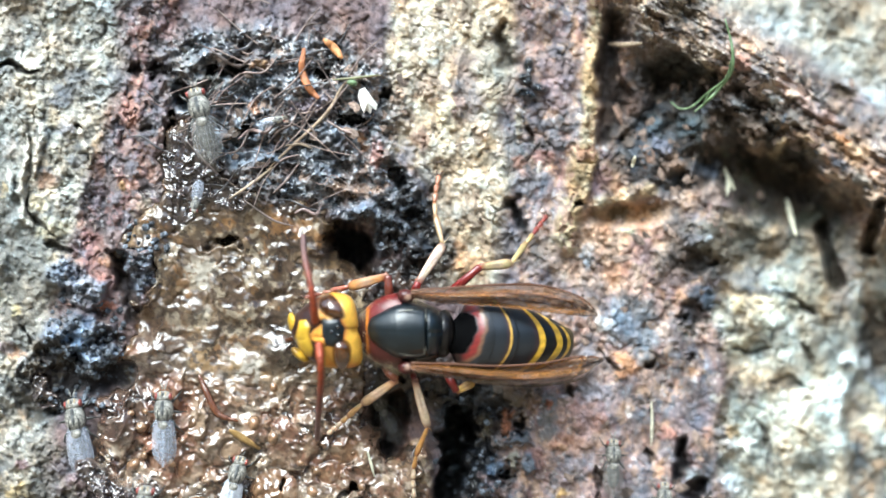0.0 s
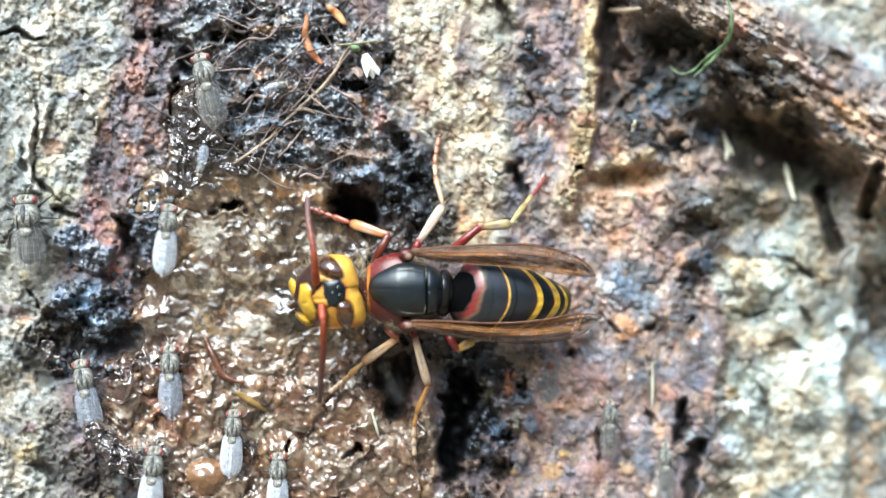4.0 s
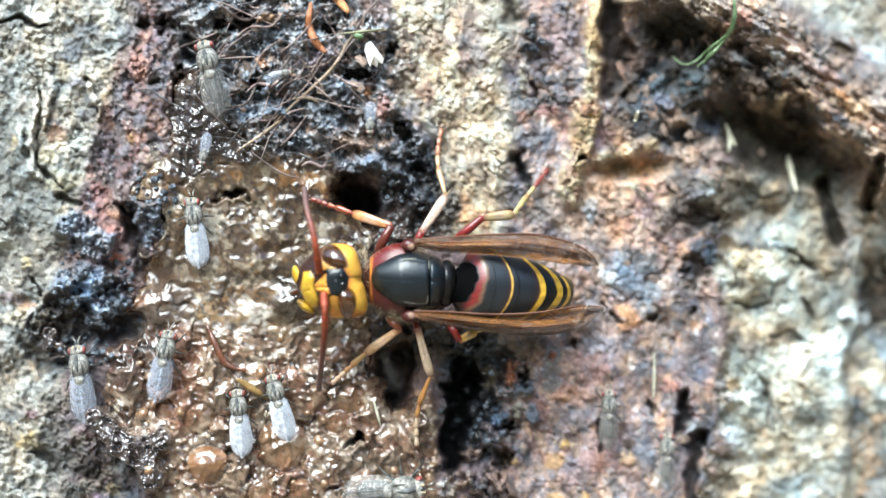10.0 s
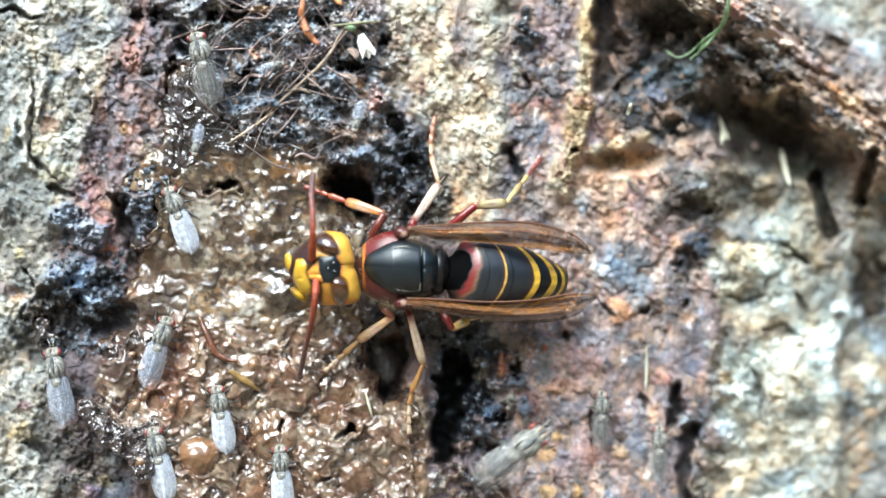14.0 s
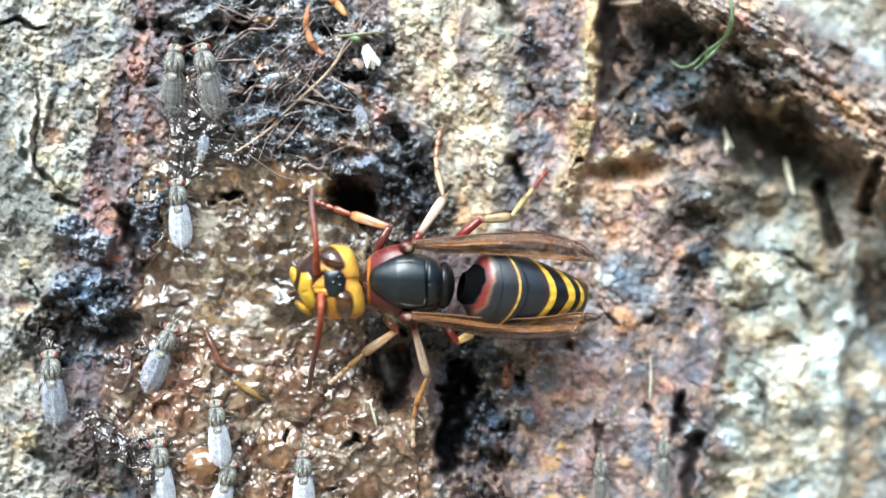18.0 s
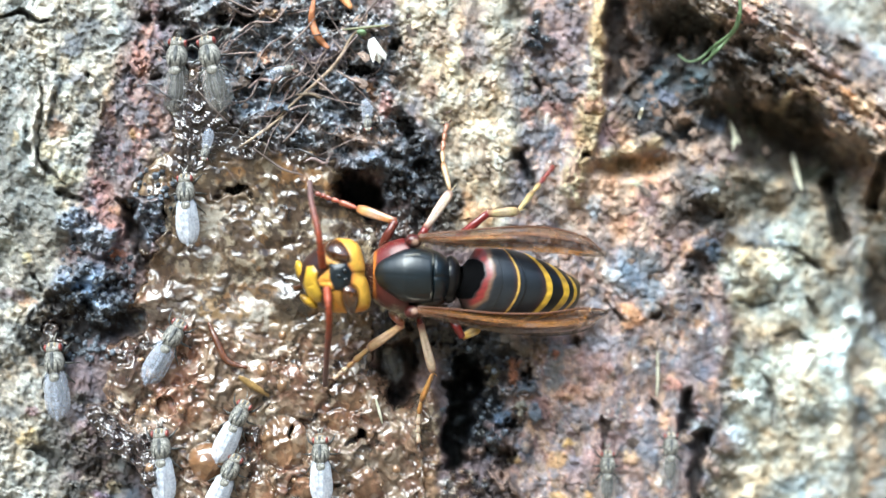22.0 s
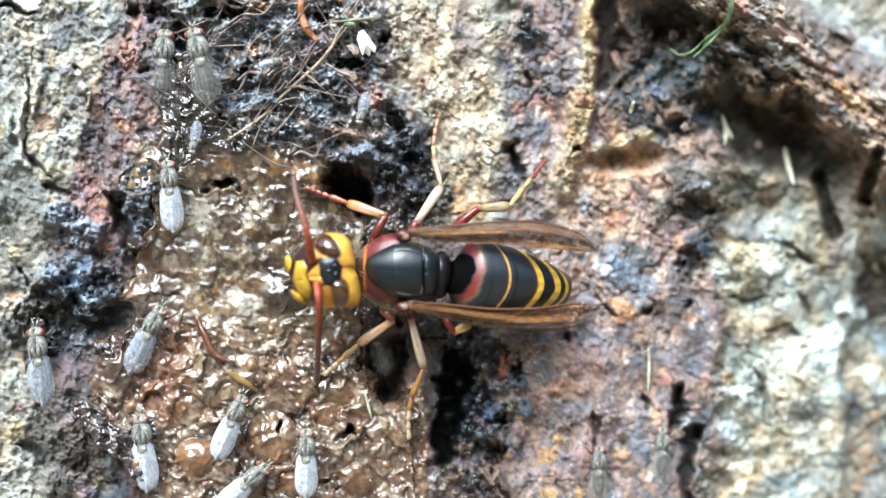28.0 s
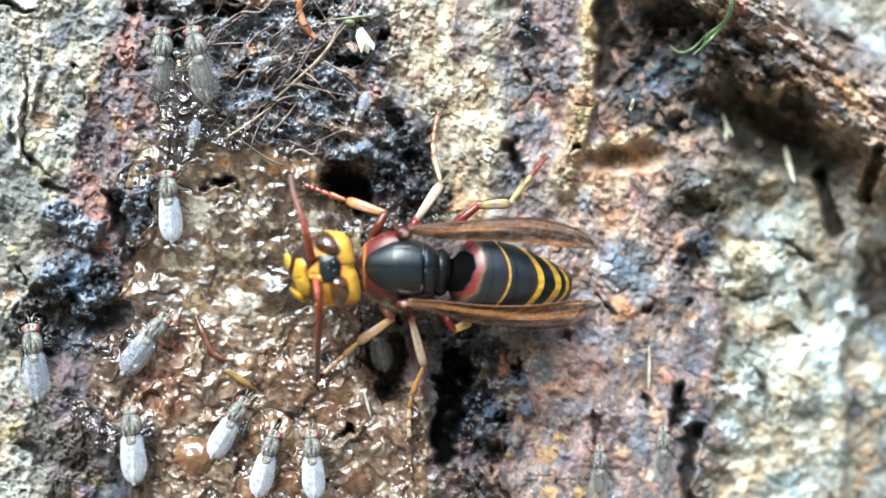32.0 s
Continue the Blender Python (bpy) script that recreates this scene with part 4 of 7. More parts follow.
for number, (bu, bv, br, bh) in enumerate(BLISTERS):
    away = np.hypot(gu + 0.2 * wob_u - bu, gv + 0.2 * wob_v - bv) / br
    gel = np.maximum(gel * (1 - 0.8 * step(1.15, 0.8, away)), bh * 1.5 * np.sqrt(np.clip(1 - away ** 2, 0, 1)) + 0.1 * step(1.2, 0.9, away))
    amber = np.maximum(amber, step(1.0, 0.8, away) * (0.85, 0.45, 0.3, 0.3, 0.2, 0.3, 0.3, 0.5, 0.2, 0.3)[number])
gel_ground = sum(np.roll(np.roll(relief, i, 0), j, 1) for i in (-9, -4, 0, 4, 9) for j in (-9, -4, 0, 4, 9)) / 25
wrinkle = ridged(gu + 0.5 * wob_u, gv + 0.5 * wob_v, 24, 2, 3)
gel_relief = gel_ground + 0.22 + gel * (0.46 + 0.64 * lower) * (1 - 0.45 * light_bed) + 0.06 * fbm(gu, gv, 22, 3, 2) + 0.17 * lower * (1 - amber) * ridged(gu + 0.3 * wob_u, gv + 0.3 * wob_v, 13, 2, 5) ** 3 + (0.20 + 0.28 * lower) * (1 - 0.5 * light_bed) * (1 - 0.7 * amber) * wrinkle ** 3 - 1.3 * step(0.75, 0.25, bed)
holes = np.zeros(gu.shape)
for hu, hv, ha, hb in ((415, 322, 16, 8), (632, 768, 12, 8), (530, 752, 7, 10)):
    holes = np.maximum(holes, blob(hu, hv, ha, hb, 0, 0.5))
gel_relief = gel_relief - 1.6 * holes + 0.30 * fbm(gu, gv, 60, 3, 6) + 0.62 * film * ridged(gu + 0.4 * wob_u, gv + 0.4 * wob_v, 13, 2, 6) ** 2 + 1.7 * slick * np.clip((gv - 700) / 130, 0, 1)
relief = relief - 2.6 * step(0.55, 0.95, bed)
gel_wet = np.clip(0.82 - 0.24 * (1 - lower) * (1 - film) + 0.25 * fbm(gu, gv, 46, 3, 7) + 0.12 * lower - 0.50 * light_bed + 0.3 * film + 0.3 * amber, 0.32, 1.0)
for mask, colour, amount in (
    (light_bed * crisp(patch + 0.5 * speck, 0.42), (0.46, 0.43, 0.37), 0.6),
    (light_bed * crisp(fbm(gu, gv, 50, 3, 12), 0.25, 0.3), (0.215, 0.135, 0.060), 0.7),
    ((1 - lower) * crisp(fbm(gu, gv, 26, 4, 9, 0.6), 0.30, 0.25), (0.37, 0.31, 0.225), 0.62),
    ((1 - lower) * crisp(fbm(gu, gv, 30, 4, 11, 0.6), 0.32, 0.25), (0.19, 0.095, 0.034), 0.75),
    ((1 - lower) * crisp(fbm(gu, gv, 22, 4, 14, 0.6), 0.42, 0.25), (0.045, 0.030, 0.022), 0.75),
    # the head's shadow on the gel, painted as a dark spot
    (blob(522, 490, 34, 55, 0, 0.4), (0.025, 0.018, 0.014), 0.8),
    (crisp(-speck - 0.5 * patch, 0.50), (0.040, 0.026, 0.020), 0.75),
    (lower * crisp(fbm(gu, gv, 38, 3, 8), 0.35, 0.3), (0.22, 0.095, 0.060), 0.35),
    (lower * crisp(fbm(gu, gv, 26, 3, 10), 0.50, 0.3), (0.42, 0.35, 0.27), 0.6),
    (film, (0.040, 0.033, 0.034), 0.85),
    (np.clip(blob(240, 590, 75, 60, 0, 0.3) + blob(680, 835, 75, 55, 0, 0.5) * 0.5 + blob(310, 500, 40, 60, 0, 0.4) * 0.7, 0, 1), (0.055, 0.034, 0.027), 0.78),
    (np.clip(blob(335, 650, 40, 80, 0, 0.4) + blob(270, 505, 26, 14, 0, 0.4), 0, 1), (0.22, 0.090, 0.055), 0.5),
    (crisp(-fbm(gu, gv, 20, 4, 13, 0.6) - 0.25 * patch, 0.55, 0.2), (0.028, 0.020, 0.016), 0.8),
    # pits in the gel, blackened for the shade inside them
    (holes, (0.012, 0.010, 0.009), 0.9),
    (amber, (0.22, 0.110, 0.048), 0.85),
    (amber * crisp(patch, 0.2, 0.4), (0.36, 0.20, 0.10), 0.5),
):
    m = (mask * amount)[..., None]
    gel_tone = gel_tone * (1 - m) + np.array(colour) * m
surface = np.where(bed > 0.5, np.maximum(relief, gel_relief), relief)


def skin(u, v):
    """The bark's height at a place of the plan, in millimetres."""
    i, j = int(round((v - V0) / GRID)), int(round((u - U0) / GRID))
    i, j = min(max(i, 1), surface.shape[0] - 2), min(max(j, 1), surface.shape[1] - 2)
    return float(surface[i - 1:i + 2, j - 1:j + 2].mean())

# ---- materials ----
def material(name, base=(0.5, 0.5, 0.5), rough=0.5, attribute="", grain=0.0, size=3000.0, bump=0.0, metal=0.0, coat=0.0, wet="", sheen=0.0,
             through_light=0.0, alpha=1.0, spots=0.0, random_tint=0.0, spec=0.5, sss=0.0):
    """A procedural surface. size: noise cells a metre; grain: how far the noise varies the colour; bump: depth of the fine relief in metres."""
    m = bpy.data.materials.new(name)
    m.use_nodes = True
    n, l = m.node_tree.nodes, m.node_tree.links
    p = n["Principled BSDF"]
    p.inputs["Roughness"].default_value = rough
    p.inputs["Metallic"].default_value = metal
    p.inputs["Coat Weight"].default_value = coat
    p.inputs["Coat Roughness"].default_value = 0.04
    p.inputs["Sheen Weight"].default_value = sheen
    p.inputs["Specular IOR Level"].default_value = spec
    p.inputs["Transmission Weight"].default_value = through_light
    p.inputs["Alpha"].default_value = alpha
    if sss:
        p.inputs["Subsurface Weight"].default_value = sss
        p.inputs["Subsurface Radius"].default_value = (0.0012, 0.0006, 0.0003)
        p.inputs["Subsurface Scale"].default_value = 0.6
    coord = n.new("ShaderNodeTexCoord")
    fine = n.new("ShaderNodeTexNoise")
    fine.inputs["Scale"].default_value, fine.inputs["Detail"].default_value, fine.inputs["Roughness"].default_value = size, 5.0, 0.65
    broad = n.new("ShaderNodeTexNoise")
    broad.inputs["Scale"].default_value, broad.inputs["Detail"].default_value = size * 0.18, 3.0
    l.new(coord.outputs["Object"], fine.inputs["Vector"])
    l.new(coord.outputs["Object"], broad.inputs["Vector"])
    if attribute:
        src = n.new("ShaderNodeAttribute")
        src.attribute_name = attribute
        colour = src.outputs["Color"]
    else:
        src = n.new("ShaderNodeRGB")
        src.outputs[0].default_value = (*base, 1)
        colour = src.outputs[0]
    for tex, amount in ((fine, grain), (broad, grain * 0.7)):
        if amount:
            ramp = n.new("ShaderNodeMapRange")
            ramp.inputs["From Min"].default_value, ramp.inputs["From Max"].default_value = 0.3, 0.7
            ramp.inputs["To Min"].default_value, ramp.inputs["To Max"].default_value = 1 - amount, 1 + amount
            l.new(tex.outputs["Fac"], ramp.inputs["Value"])
            mul = n.new("ShaderNodeVectorMath")
            mul.operation = "SCALE"
            l.new(colour, mul.inputs[0])
            l.new(ramp.outputs["Result"], mul.inputs["Scale"])
            colour = mul.outputs["Vector"]
    if random_tint:
        info = n.new("ShaderNodeObjectInfo")
        ramp = n.new("ShaderNodeMapRange")
        ramp.inputs["To Min"].default_value, ramp.inputs["To Max"].default_value = 1 - random_tint, 1 + random_tint
        l.new(info.outputs["Random"], ramp.inputs["Value"])
        mul = n.new("ShaderNodeVectorMath")
        mul.operation = "SCALE"
        l.new(colour, mul.inputs[0])
        l.new(ramp.outputs["Result"], mul.inputs["Scale"])
        colour = mul.outputs["Vector"]
    l.new(colour, p.inputs["Base Color"])
    if wet:
        src2 = n.new("ShaderNodeAttribute")
        src2.attribute_name = wet
        ramp = n.new("ShaderNodeMapRange")
        ramp.inputs["To Min"].default_value, ramp.inputs["To Max"].default_value = rough, 0.08
        l.new(src2.outputs["Fac"], ramp.inputs["Value"])
        l.new(ramp.outputs["Result"], p.inputs["Roughness"])
        l.new(src2.outputs["Fac"], p.inputs["Coat Weight"])
    if bump:
        b = n.new("ShaderNodeBump")
        b.inputs["Strength"].default_value, b.inputs["Distance"].default_value = 1.0, bump
        if wet:
            calmer = n.new("ShaderNodeMapRange")
            calmer.inputs["From Min"].default_value, calmer.inputs["From Max"].default_value = 0.75, 1.0
            calmer.inputs["To Min"].default_value, calmer.inputs["To Max"].default_value = 1.0, 0.08
            l.new(src2.outputs["Fac"], calmer.inputs["Value"])
            l.new(calmer.outputs["Result"], b.inputs["Strength"])
        l.new(fine.outputs["Fac"], b.inputs["Height"])
        l.new(b.outputs["Normal"], p.inputs["Normal"])
    return m


BARK = material("bark_surface", attribute="tone", rough=0.85, grain=0.2, size=5200, bump=0.000045, wet="wet", spec=0.35)
TRUNK = material("outer_bark", (0.2, 0.16, 0.12), 0.9, grain=0.5, size=160, bump=0.004)
SOIL = material("leaf_litter", (0.14, 0.11, 0.07), 0.95, grain=0.5, size=30, bump=0.01)
FOLIAGE = material("screen_foliage", (0.055, 0.075, 0.035), 0.9, grain=0.7, size=3, bump=0.2)
GEL = material("sap_gel", attribute="tone", rough=0.42, grain=0.28, size=1900, bump=0.00006, spec=0.6, wet="wet")
CHITIN = material("chitin", attribute="tone", rough=0.32, grain=0.16, size=7000, bump=0.000012, coat=0.18, spec=0.28)
BLACK = material("black_chitin", (0.004, 0.008, 0.011), 0.34, grain=0.3, size=9000, bump=0.000014, coat=0.2, spec=0.55)
MATT = material("dusted_chitin", attribute="tone", rough=0.33, grain=0.18, size=5000, bump=0.000010, spec=0.55)
JET = material("jet_black", (0.003, 0.003, 0.004), 0.10, coat=1.0)
SEAM = material("pale_seam", (0.20, 0.19, 0.16), 0.5, grain=0.4, size=9000)
# lightless black for the abdomen's front hollow, its shade put into the colour
SHADE_BLACK = material("shaded_black", (0.0012, 0.0012, 0.0014), 0.9, grain=0.3, size=9000, spec=0.05)
EYE = material("compound_eye", (0.060, 0.022, 0.006), 0.12, grain=0.4, size=9000, bump=0.000004, coat=1.0, spec=0.7)
ANTENNA = material("antenna_rust", attribute="tone", rough=0.5, grain=0.2, size=9000, bump=0.00001)
LEG = material("leg_chitin", attribute="tone", rough=0.34, grain=0.22, size=3500, bump=0.000012, coat=0.3, sss=0.25)
MEMBRANE = material("smoky_wing", attribute="tone", rough=0.07, grain=0.3, size=1500, bump=0.00002, alpha=0.84, coat=0.9, spec=0.5)
VEIN = material("wing_vein", (0.10, 0.04, 0.018), 0.4, grain=0.2, size=8000)
HAIR = material("pale_hair", (0.36, 0.28, 0.17), 0.6, grain=0.2, size=9000)
FLY = material("fly_body", (0.19, 0.182, 0.16), 0.6, grain=1.0, size=6000, bump=0.00002)
FLY_DUST = material("fly_dust", (0.085, 0.088, 0.088), 0.6, grain=0.7, size=3500, bump=0.00004)
FLY_BELLY = material("fly_abdomen", (0.035, 0.035, 0.032), 0.38, grain=0.5, size=3500, bump=0.00002)
FLY_VEIN = material("fly_wing_vein", (0.22, 0.22, 0.24), 0.4, grain=0.3, size=5000)
FLY_EYE = material("fly_eye", (0.20, 0.045, 0.036), 0.3, grain=0.3, size=12000, coat=0.5)
FLY_WING = material("clear_wing", (0.60, 0.63, 0.70), 0.20, grain=0.5, size=2200, bump=0.00004, alpha=0.58, coat=1.0)
PEARL_WING = material("pearly_wing", (0.42, 0.45, 0.53), 0.18, grain=0.4, size=2400, bump=0.00004, alpha=0.42, coat=1.0)
DUSK_WING = material("smoky_clear_wing", (0.30, 0.29, 0.27), 0.22, grain=0.7, size=3000, bump=0.00006, alpha=0.26, coat=0.7)
FIBRE = material("dead_fibre", (0.22, 0.165, 0.145), 0.7, grain=0.4, size=4000, bump=0.00004, random_tint=0.5)
STRAW = material("pale_fibre", (0.34, 0.26, 0.18), 0.7, grain=0.35, size=4000, bump=0.00004, random_tint=0.25)
WHITE = material("white_scrap", (0.80, 0.78, 0.72), 0.7, grain=0.12, size=5000, bump=0.00004)
GREEN = material("green_stem", (0.12, 0.18, 0.085), 0.45, grain=0.3, size=3000, bump=0.00003)
CHIP = material("bark_chip", (0.17, 0.125, 0.10), 0.9, grain=0.7, size=4500, bump=0.0001, random_tint=0.6)
CRUMB = material("tar_crumb", (0.085, 0.098, 0.118), 0.6, grain=0.7, size=6000, bump=0.00008, random_tint=0.7)
AMBER_DROP = material("amber_drop", (0.17, 0.10, 0.055), 0.10, grain=0.6, size=2200, bump=0.00002, coat=1.0, random_tint=0.5)


# ---- mesh helpers ----
PIVOT = {}


def mesh(name, verts, faces, mats, smooth=True, face_mats=None, tone_of=None):
    me = bpy.data.meshes.new(name)
    me.from_pydata([tuple(v) for v in verts], [], [tuple(f) for f in faces])
    for m in (mats if isinstance(mats, (list, tuple)) else [mats]):
        me.materials.append(m)
    if smooth:
        me.polygons.foreach_set("use_smooth", [True] * len(me.polygons))
    if face_mats is not None:
        me.polygons.foreach_set("material_index", list(face_mats))
    if tone_of is not None:
        layer = me.attributes.new("tone", "FLOAT_COLOR", "POINT")
        layer.data.foreach_set("color", np.hstack([np.asarray(tone_of), np.ones((len(verts), 1))]).astype(np.float32).ravel())
    me.update()
    return me


def part(name, geo, mat, parent, pivot=None, label="", colours=None, smooth=True, face_mats=None):
    """One mesh object under a thing or a part. geo: vertices in the world and faces; pivot: its origin in the world."""
    verts, faces = np.asarray(geo[0], float), geo[1]
    pivot = verts.mean(axis=0) if pivot is None else np.asarray(pivot, float)
    ob = new(name, mesh(name, verts - pivot, faces, mat, smooth, face_mats, colours))
    base = PIVOT.get(parent.name, np.zeros(3)) if parent else np.zeros(3)
    ob.parent = parent
    ob.location = Vector(pivot - base)
    PIVOT[ob.name] = pivot
    if label:
        ob["label"] = label
    return ob


def thing(name, place, label, category, group="", kind=""):
    ob = new(name)
    ob.location = Vector(place)
    ob.empty_display_size = 0.002
    PIVOT[ob.name] = np.asarray(place, float)
    return tagged(ob, label, category, group, kind)


def merge(*geos):
    verts, faces = [], []
    for v, f in geos:
        k = len(verts)
        verts += [tuple(p) for p in v]
        faces += [tuple(i + k for i in q) for q in f]
    return np.array(verts), faces


def tube(points, radii, n=10, squash=1.0):
    """A closed tube along points in the world; radii in metres, squash flattens it towards the bark."""
    pts = [Vector(p) for p in points]
    verts, faces = [], []
    side = None
    for i, p in enumerate(pts):
        way = (pts[min(i + 1, len(pts) - 1)] - pts[max(i - 1, 0)]).normalized()
        ref = Vector((0, 1, 0)) if abs(way.y) < 0.9 else Vector((1, 0, 0))
        a = way.cross(ref).normalized() if side is None else (side - way * side.dot(way)).normalized()
        side = a
        b = way.cross(a).normalized()
        for k in range(n):
            t = 2 * math.pi * k / n
            verts.append(p + float(radii[i]) * (math.cos(t) * a + squash * math.sin(t) * b))
    for i in range(len(pts) - 1):
        for k in range(n):
            faces.append((i * n + k, i * n + (k + 1) % n, (i + 1) * n + (k + 1) % n, (i + 1) * n + k))
    verts += [pts[0] - (pts[1] - pts[0]).normalized() * float(radii[0]) * 0.4, pts[-1] + (pts[-1] - pts[-2]).normalized() * float(radii[-1]) * 0.4]
    e = len(verts)
    for k in range(n):
        faces.append((e - 2, (k + 1) % n, k))
        faces.append((e - 1, (len(pts) - 1) * n + k, (len(pts) - 1) * n + (k + 1) % n))
    return np.array([tuple(v) for v in verts]), faces


def curve_points(points, count):
    """A smooth line through a few points."""
    p = [np.asarray(q, float) for q in points]
    p = [2 * p[0] - p[1]] + p + [2 * p[-1] - p[-2]]
    out = []
    spans = len(p) - 3
    for s in np.linspace(0, spans, count):
        i = min(int(s), spans - 1)
        t = s - i
        a, b, c, d = p[i:i + 4]
        out.append(0.5 * (2 * b + (c - a) * t + (2 * a - 5 * b + 4 * c - d) * t * t + (3 * b - a - 3 * c + d) * t ** 3))
    return out


def ball(centre, radii, frame_m=None, n=24, m=16, shape=None):
    """An egg with axes frame_m (columns: along, across, up)."""
    verts, faces = [], []
    frame_m = np.eye(3) if frame_m is None else frame_m
    for i in range(m + 1):
        th = math.pi * i / m
        for j in range(n):
            ph = 2 * math.pi * j / n
            p = np.array([math.cos(th), math.sin(th) * math.cos(ph), math.sin(th) * math.sin(ph)])
            if shape:
                p = shape(p)
            verts.append(np.asarray(centre) + frame_m @ (p * np.asarray(radii)))
    for i in range(m):
        for j in range(n):
            a, b = i * n + j, i * n + (j + 1) % n
            faces.append((a, b, b + n, a + n))
    return np.array(verts), faces


OUT = np.array([0.0, -1.0, 0.0])


def plan_axes(turn, pitch=0.0):
    """Columns: along (to the right, turned down the bark by turn degrees and raised off it by pitch), across, and out of the bark."""
    a, b = radians(turn), radians(pitch)
    flat = np.array([math.cos(a), 0, -math.sin(a)])
    along = flat * math.cos(b) + OUT * math.sin(b)
    across = np.array([math.sin(a), 0, math.cos(a)])
    up = np.cross(along, across)
    if up @ OUT < 0:
        up = -up
    return np.stack([along, across, up], axis=1)


# ---- the tree: the rough patch of bark, the trunk that carries it, the ground it stands on ----
tree = thing("tree", (-0.025, 0.2185, -0.9), "old tree trunk with cracked grey-brown bark and a wet wound", "tree")
rows_n, cols_n = gu.shape
k = (D - relief * 0.001) / D
patch_xyz = np.stack([(gu - 784) * U * k, -relief * 0.001, (441 - gv) * U * k], axis=-1).reshape(-1, 3)
ids = np.arange(rows_n * cols_n).reshape(rows_n, cols_n)
quads = np.stack([ids[:-1, :-1], ids[1:, :-1], ids[1:, 1:], ids[:-1, 1:]], axis=-1).reshape(-1, 4)


def grid_mesh(name, xyz, quads, mat, origin, colours, wetness=None):
    me = bpy.data.meshes.new(name)
    me.vertices.add(len(xyz))
    me.vertices.foreach_set("co", (xyz - origin).astype(np.float32).ravel())
    me.loops.add(quads.size)
    me.loops.foreach_set("vertex_index", quads.astype(np.int32).ravel())
    me.polygons.add(len(quads))
    me.polygons.foreach_set("loop_start", np.arange(0, quads.size, 4, dtype=np.int32))
    me.polygons.foreach_set("use_smooth", np.ones(len(quads), bool))
    me.materials.append(mat)
    layer = me.attributes.new("tone", "FLOAT_COLOR", "POINT")
    layer.data.foreach_set("color", np.hstack([colours, np.ones((len(xyz), 1))]).astype(np.float32).ravel())
    if wetness is not None:
        layer = me.attributes.new("wet", "FLOAT", "POINT")
        layer.data.foreach_set("value", wetness.astype(np.float32).ravel())
    me.update(calc_edges=True)
    me.validate()
    return me


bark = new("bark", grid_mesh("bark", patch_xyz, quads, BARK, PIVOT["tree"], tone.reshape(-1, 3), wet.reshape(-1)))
bark.parent = tree
bark["label"] = "cracked bark in grey, cream, red-brown and wet black strips"


def trunk_geo():
    verts, faces = [], []
    n, levels = 96, 60
    for i in range(levels + 1):
        z = 3.6 * i / levels
        for j in range(n):
            a = 2 * math.pi * j / n
            r = 0.2165 + 0.16 * math.exp(-z / 0.16) * (0.7 + 0.3 * math.sin(5 * a)) - 0.02 * z
            r += 0.012 * noise.noise((math.cos(a) * 5, math.sin(a) * 5, z * 2.0))
            x, y = math.cos(a) * r, math.sin(a) * r
            if abs(x - 0.025) < 0.075 and y < 0 and abs(z - 0.9) < 0.10:
                y = max(y, -0.195)
            verts.append((x - 0.025, y + 0.2185, z - 0.9))
    for i in range(levels):
        for j in range(n):
            faces.append((i * n + j, i * n + (j + 1) % n, (i + 1) * n + (j + 1) % n, (i + 1) * n + j))
    faces.append(tuple(levels * n + j for j in range(n)))
    return np.array(verts), faces


part("trunk", trunk_geo(), TRUNK, tree, PIVOT["tree"])


def ground_geo():
    verts, faces, n = [(0, 0, -0.9)], [], 64
    radii = [0.5, 1.2, 3, 8, 25, 80, 300, 900]
    for r in radii:
        for j in range(n):
            a = 2 * math.pi * j / n
            x, y = r * math.cos(a), r * math.sin(a)
            verts.append((x, y, -0.9 + min(0.02 * r, 0.4) * noise.noise((x * 0.7, y * 0.7, 3))))
    for j in range(n):
        faces.append((0, 1 + j, 1 + (j + 1) % n))
    for i in range(len(radii) - 1):
        for j in range(n):
            a, b = 1 + i * n + j, 1 + i * n + (j + 1) % n
            faces.append((a, a + n, b + n, b))
    return np.array(verts), faces


ground = new("ground", mesh("ground", *ground_geo(), SOIL))
tagged(ground, "brown leaf litter on the woodland ground", "ground", kind="structure")

def sky_screen_geo():
    """An uneven foliage-coloured screen all round, behind the camera too, added to darken reflections."""
    verts, faces, n, levels = [], [], 160, 10
    for i in range(levels + 1):
        f = i / levels
        for j in range(n):
            a = 2 * math.pi * j / n
            c, d = math.cos(a), math.sin(a)
            top = 7.0 + 2.6 * noise.noise((c * 3, d * 3, 1.0)) + 1.6 * noise.noise((c * 11, d * 11, 4.0))
            r = 14 + 1.4 * noise.noise((c * 14, d * 14, f * 5)) + 0.7 * noise.noise((c * 40, d * 40, f * 12)) + 1.5 * f * f
            verts.append((r * c, r * d, -1.2 + f * top))
    for i in range(levels):
        for j in range(n):
            faces.append((i * n + j, i * n + (j + 1) % n, (i + 1) * n + (j + 1) % n, (i + 1) * n + j))
    return np.array(verts), faces


# never in view: blocks the low sky so that glossy blacks stay dark
sky_screen = new("backdrop", mesh("backdrop", *sky_screen_geo(), FOLIAGE))
tagged(sky_screen, "unseen dark green screen added to block low sky glare", "backdrop", kind="structure")

# ---- the hornet ----
BROWN, MAROON = (0.055, 0.02, 0.008), (0.085, 0.012, 0.009)
hornet = thing("hornet", at(700, 485, skin(700, 485)), "black and maroon hornet with yellow head and banded abdomen", "hornet")


def units(n, h):
    return n * U * (D - h * 0.001) / D


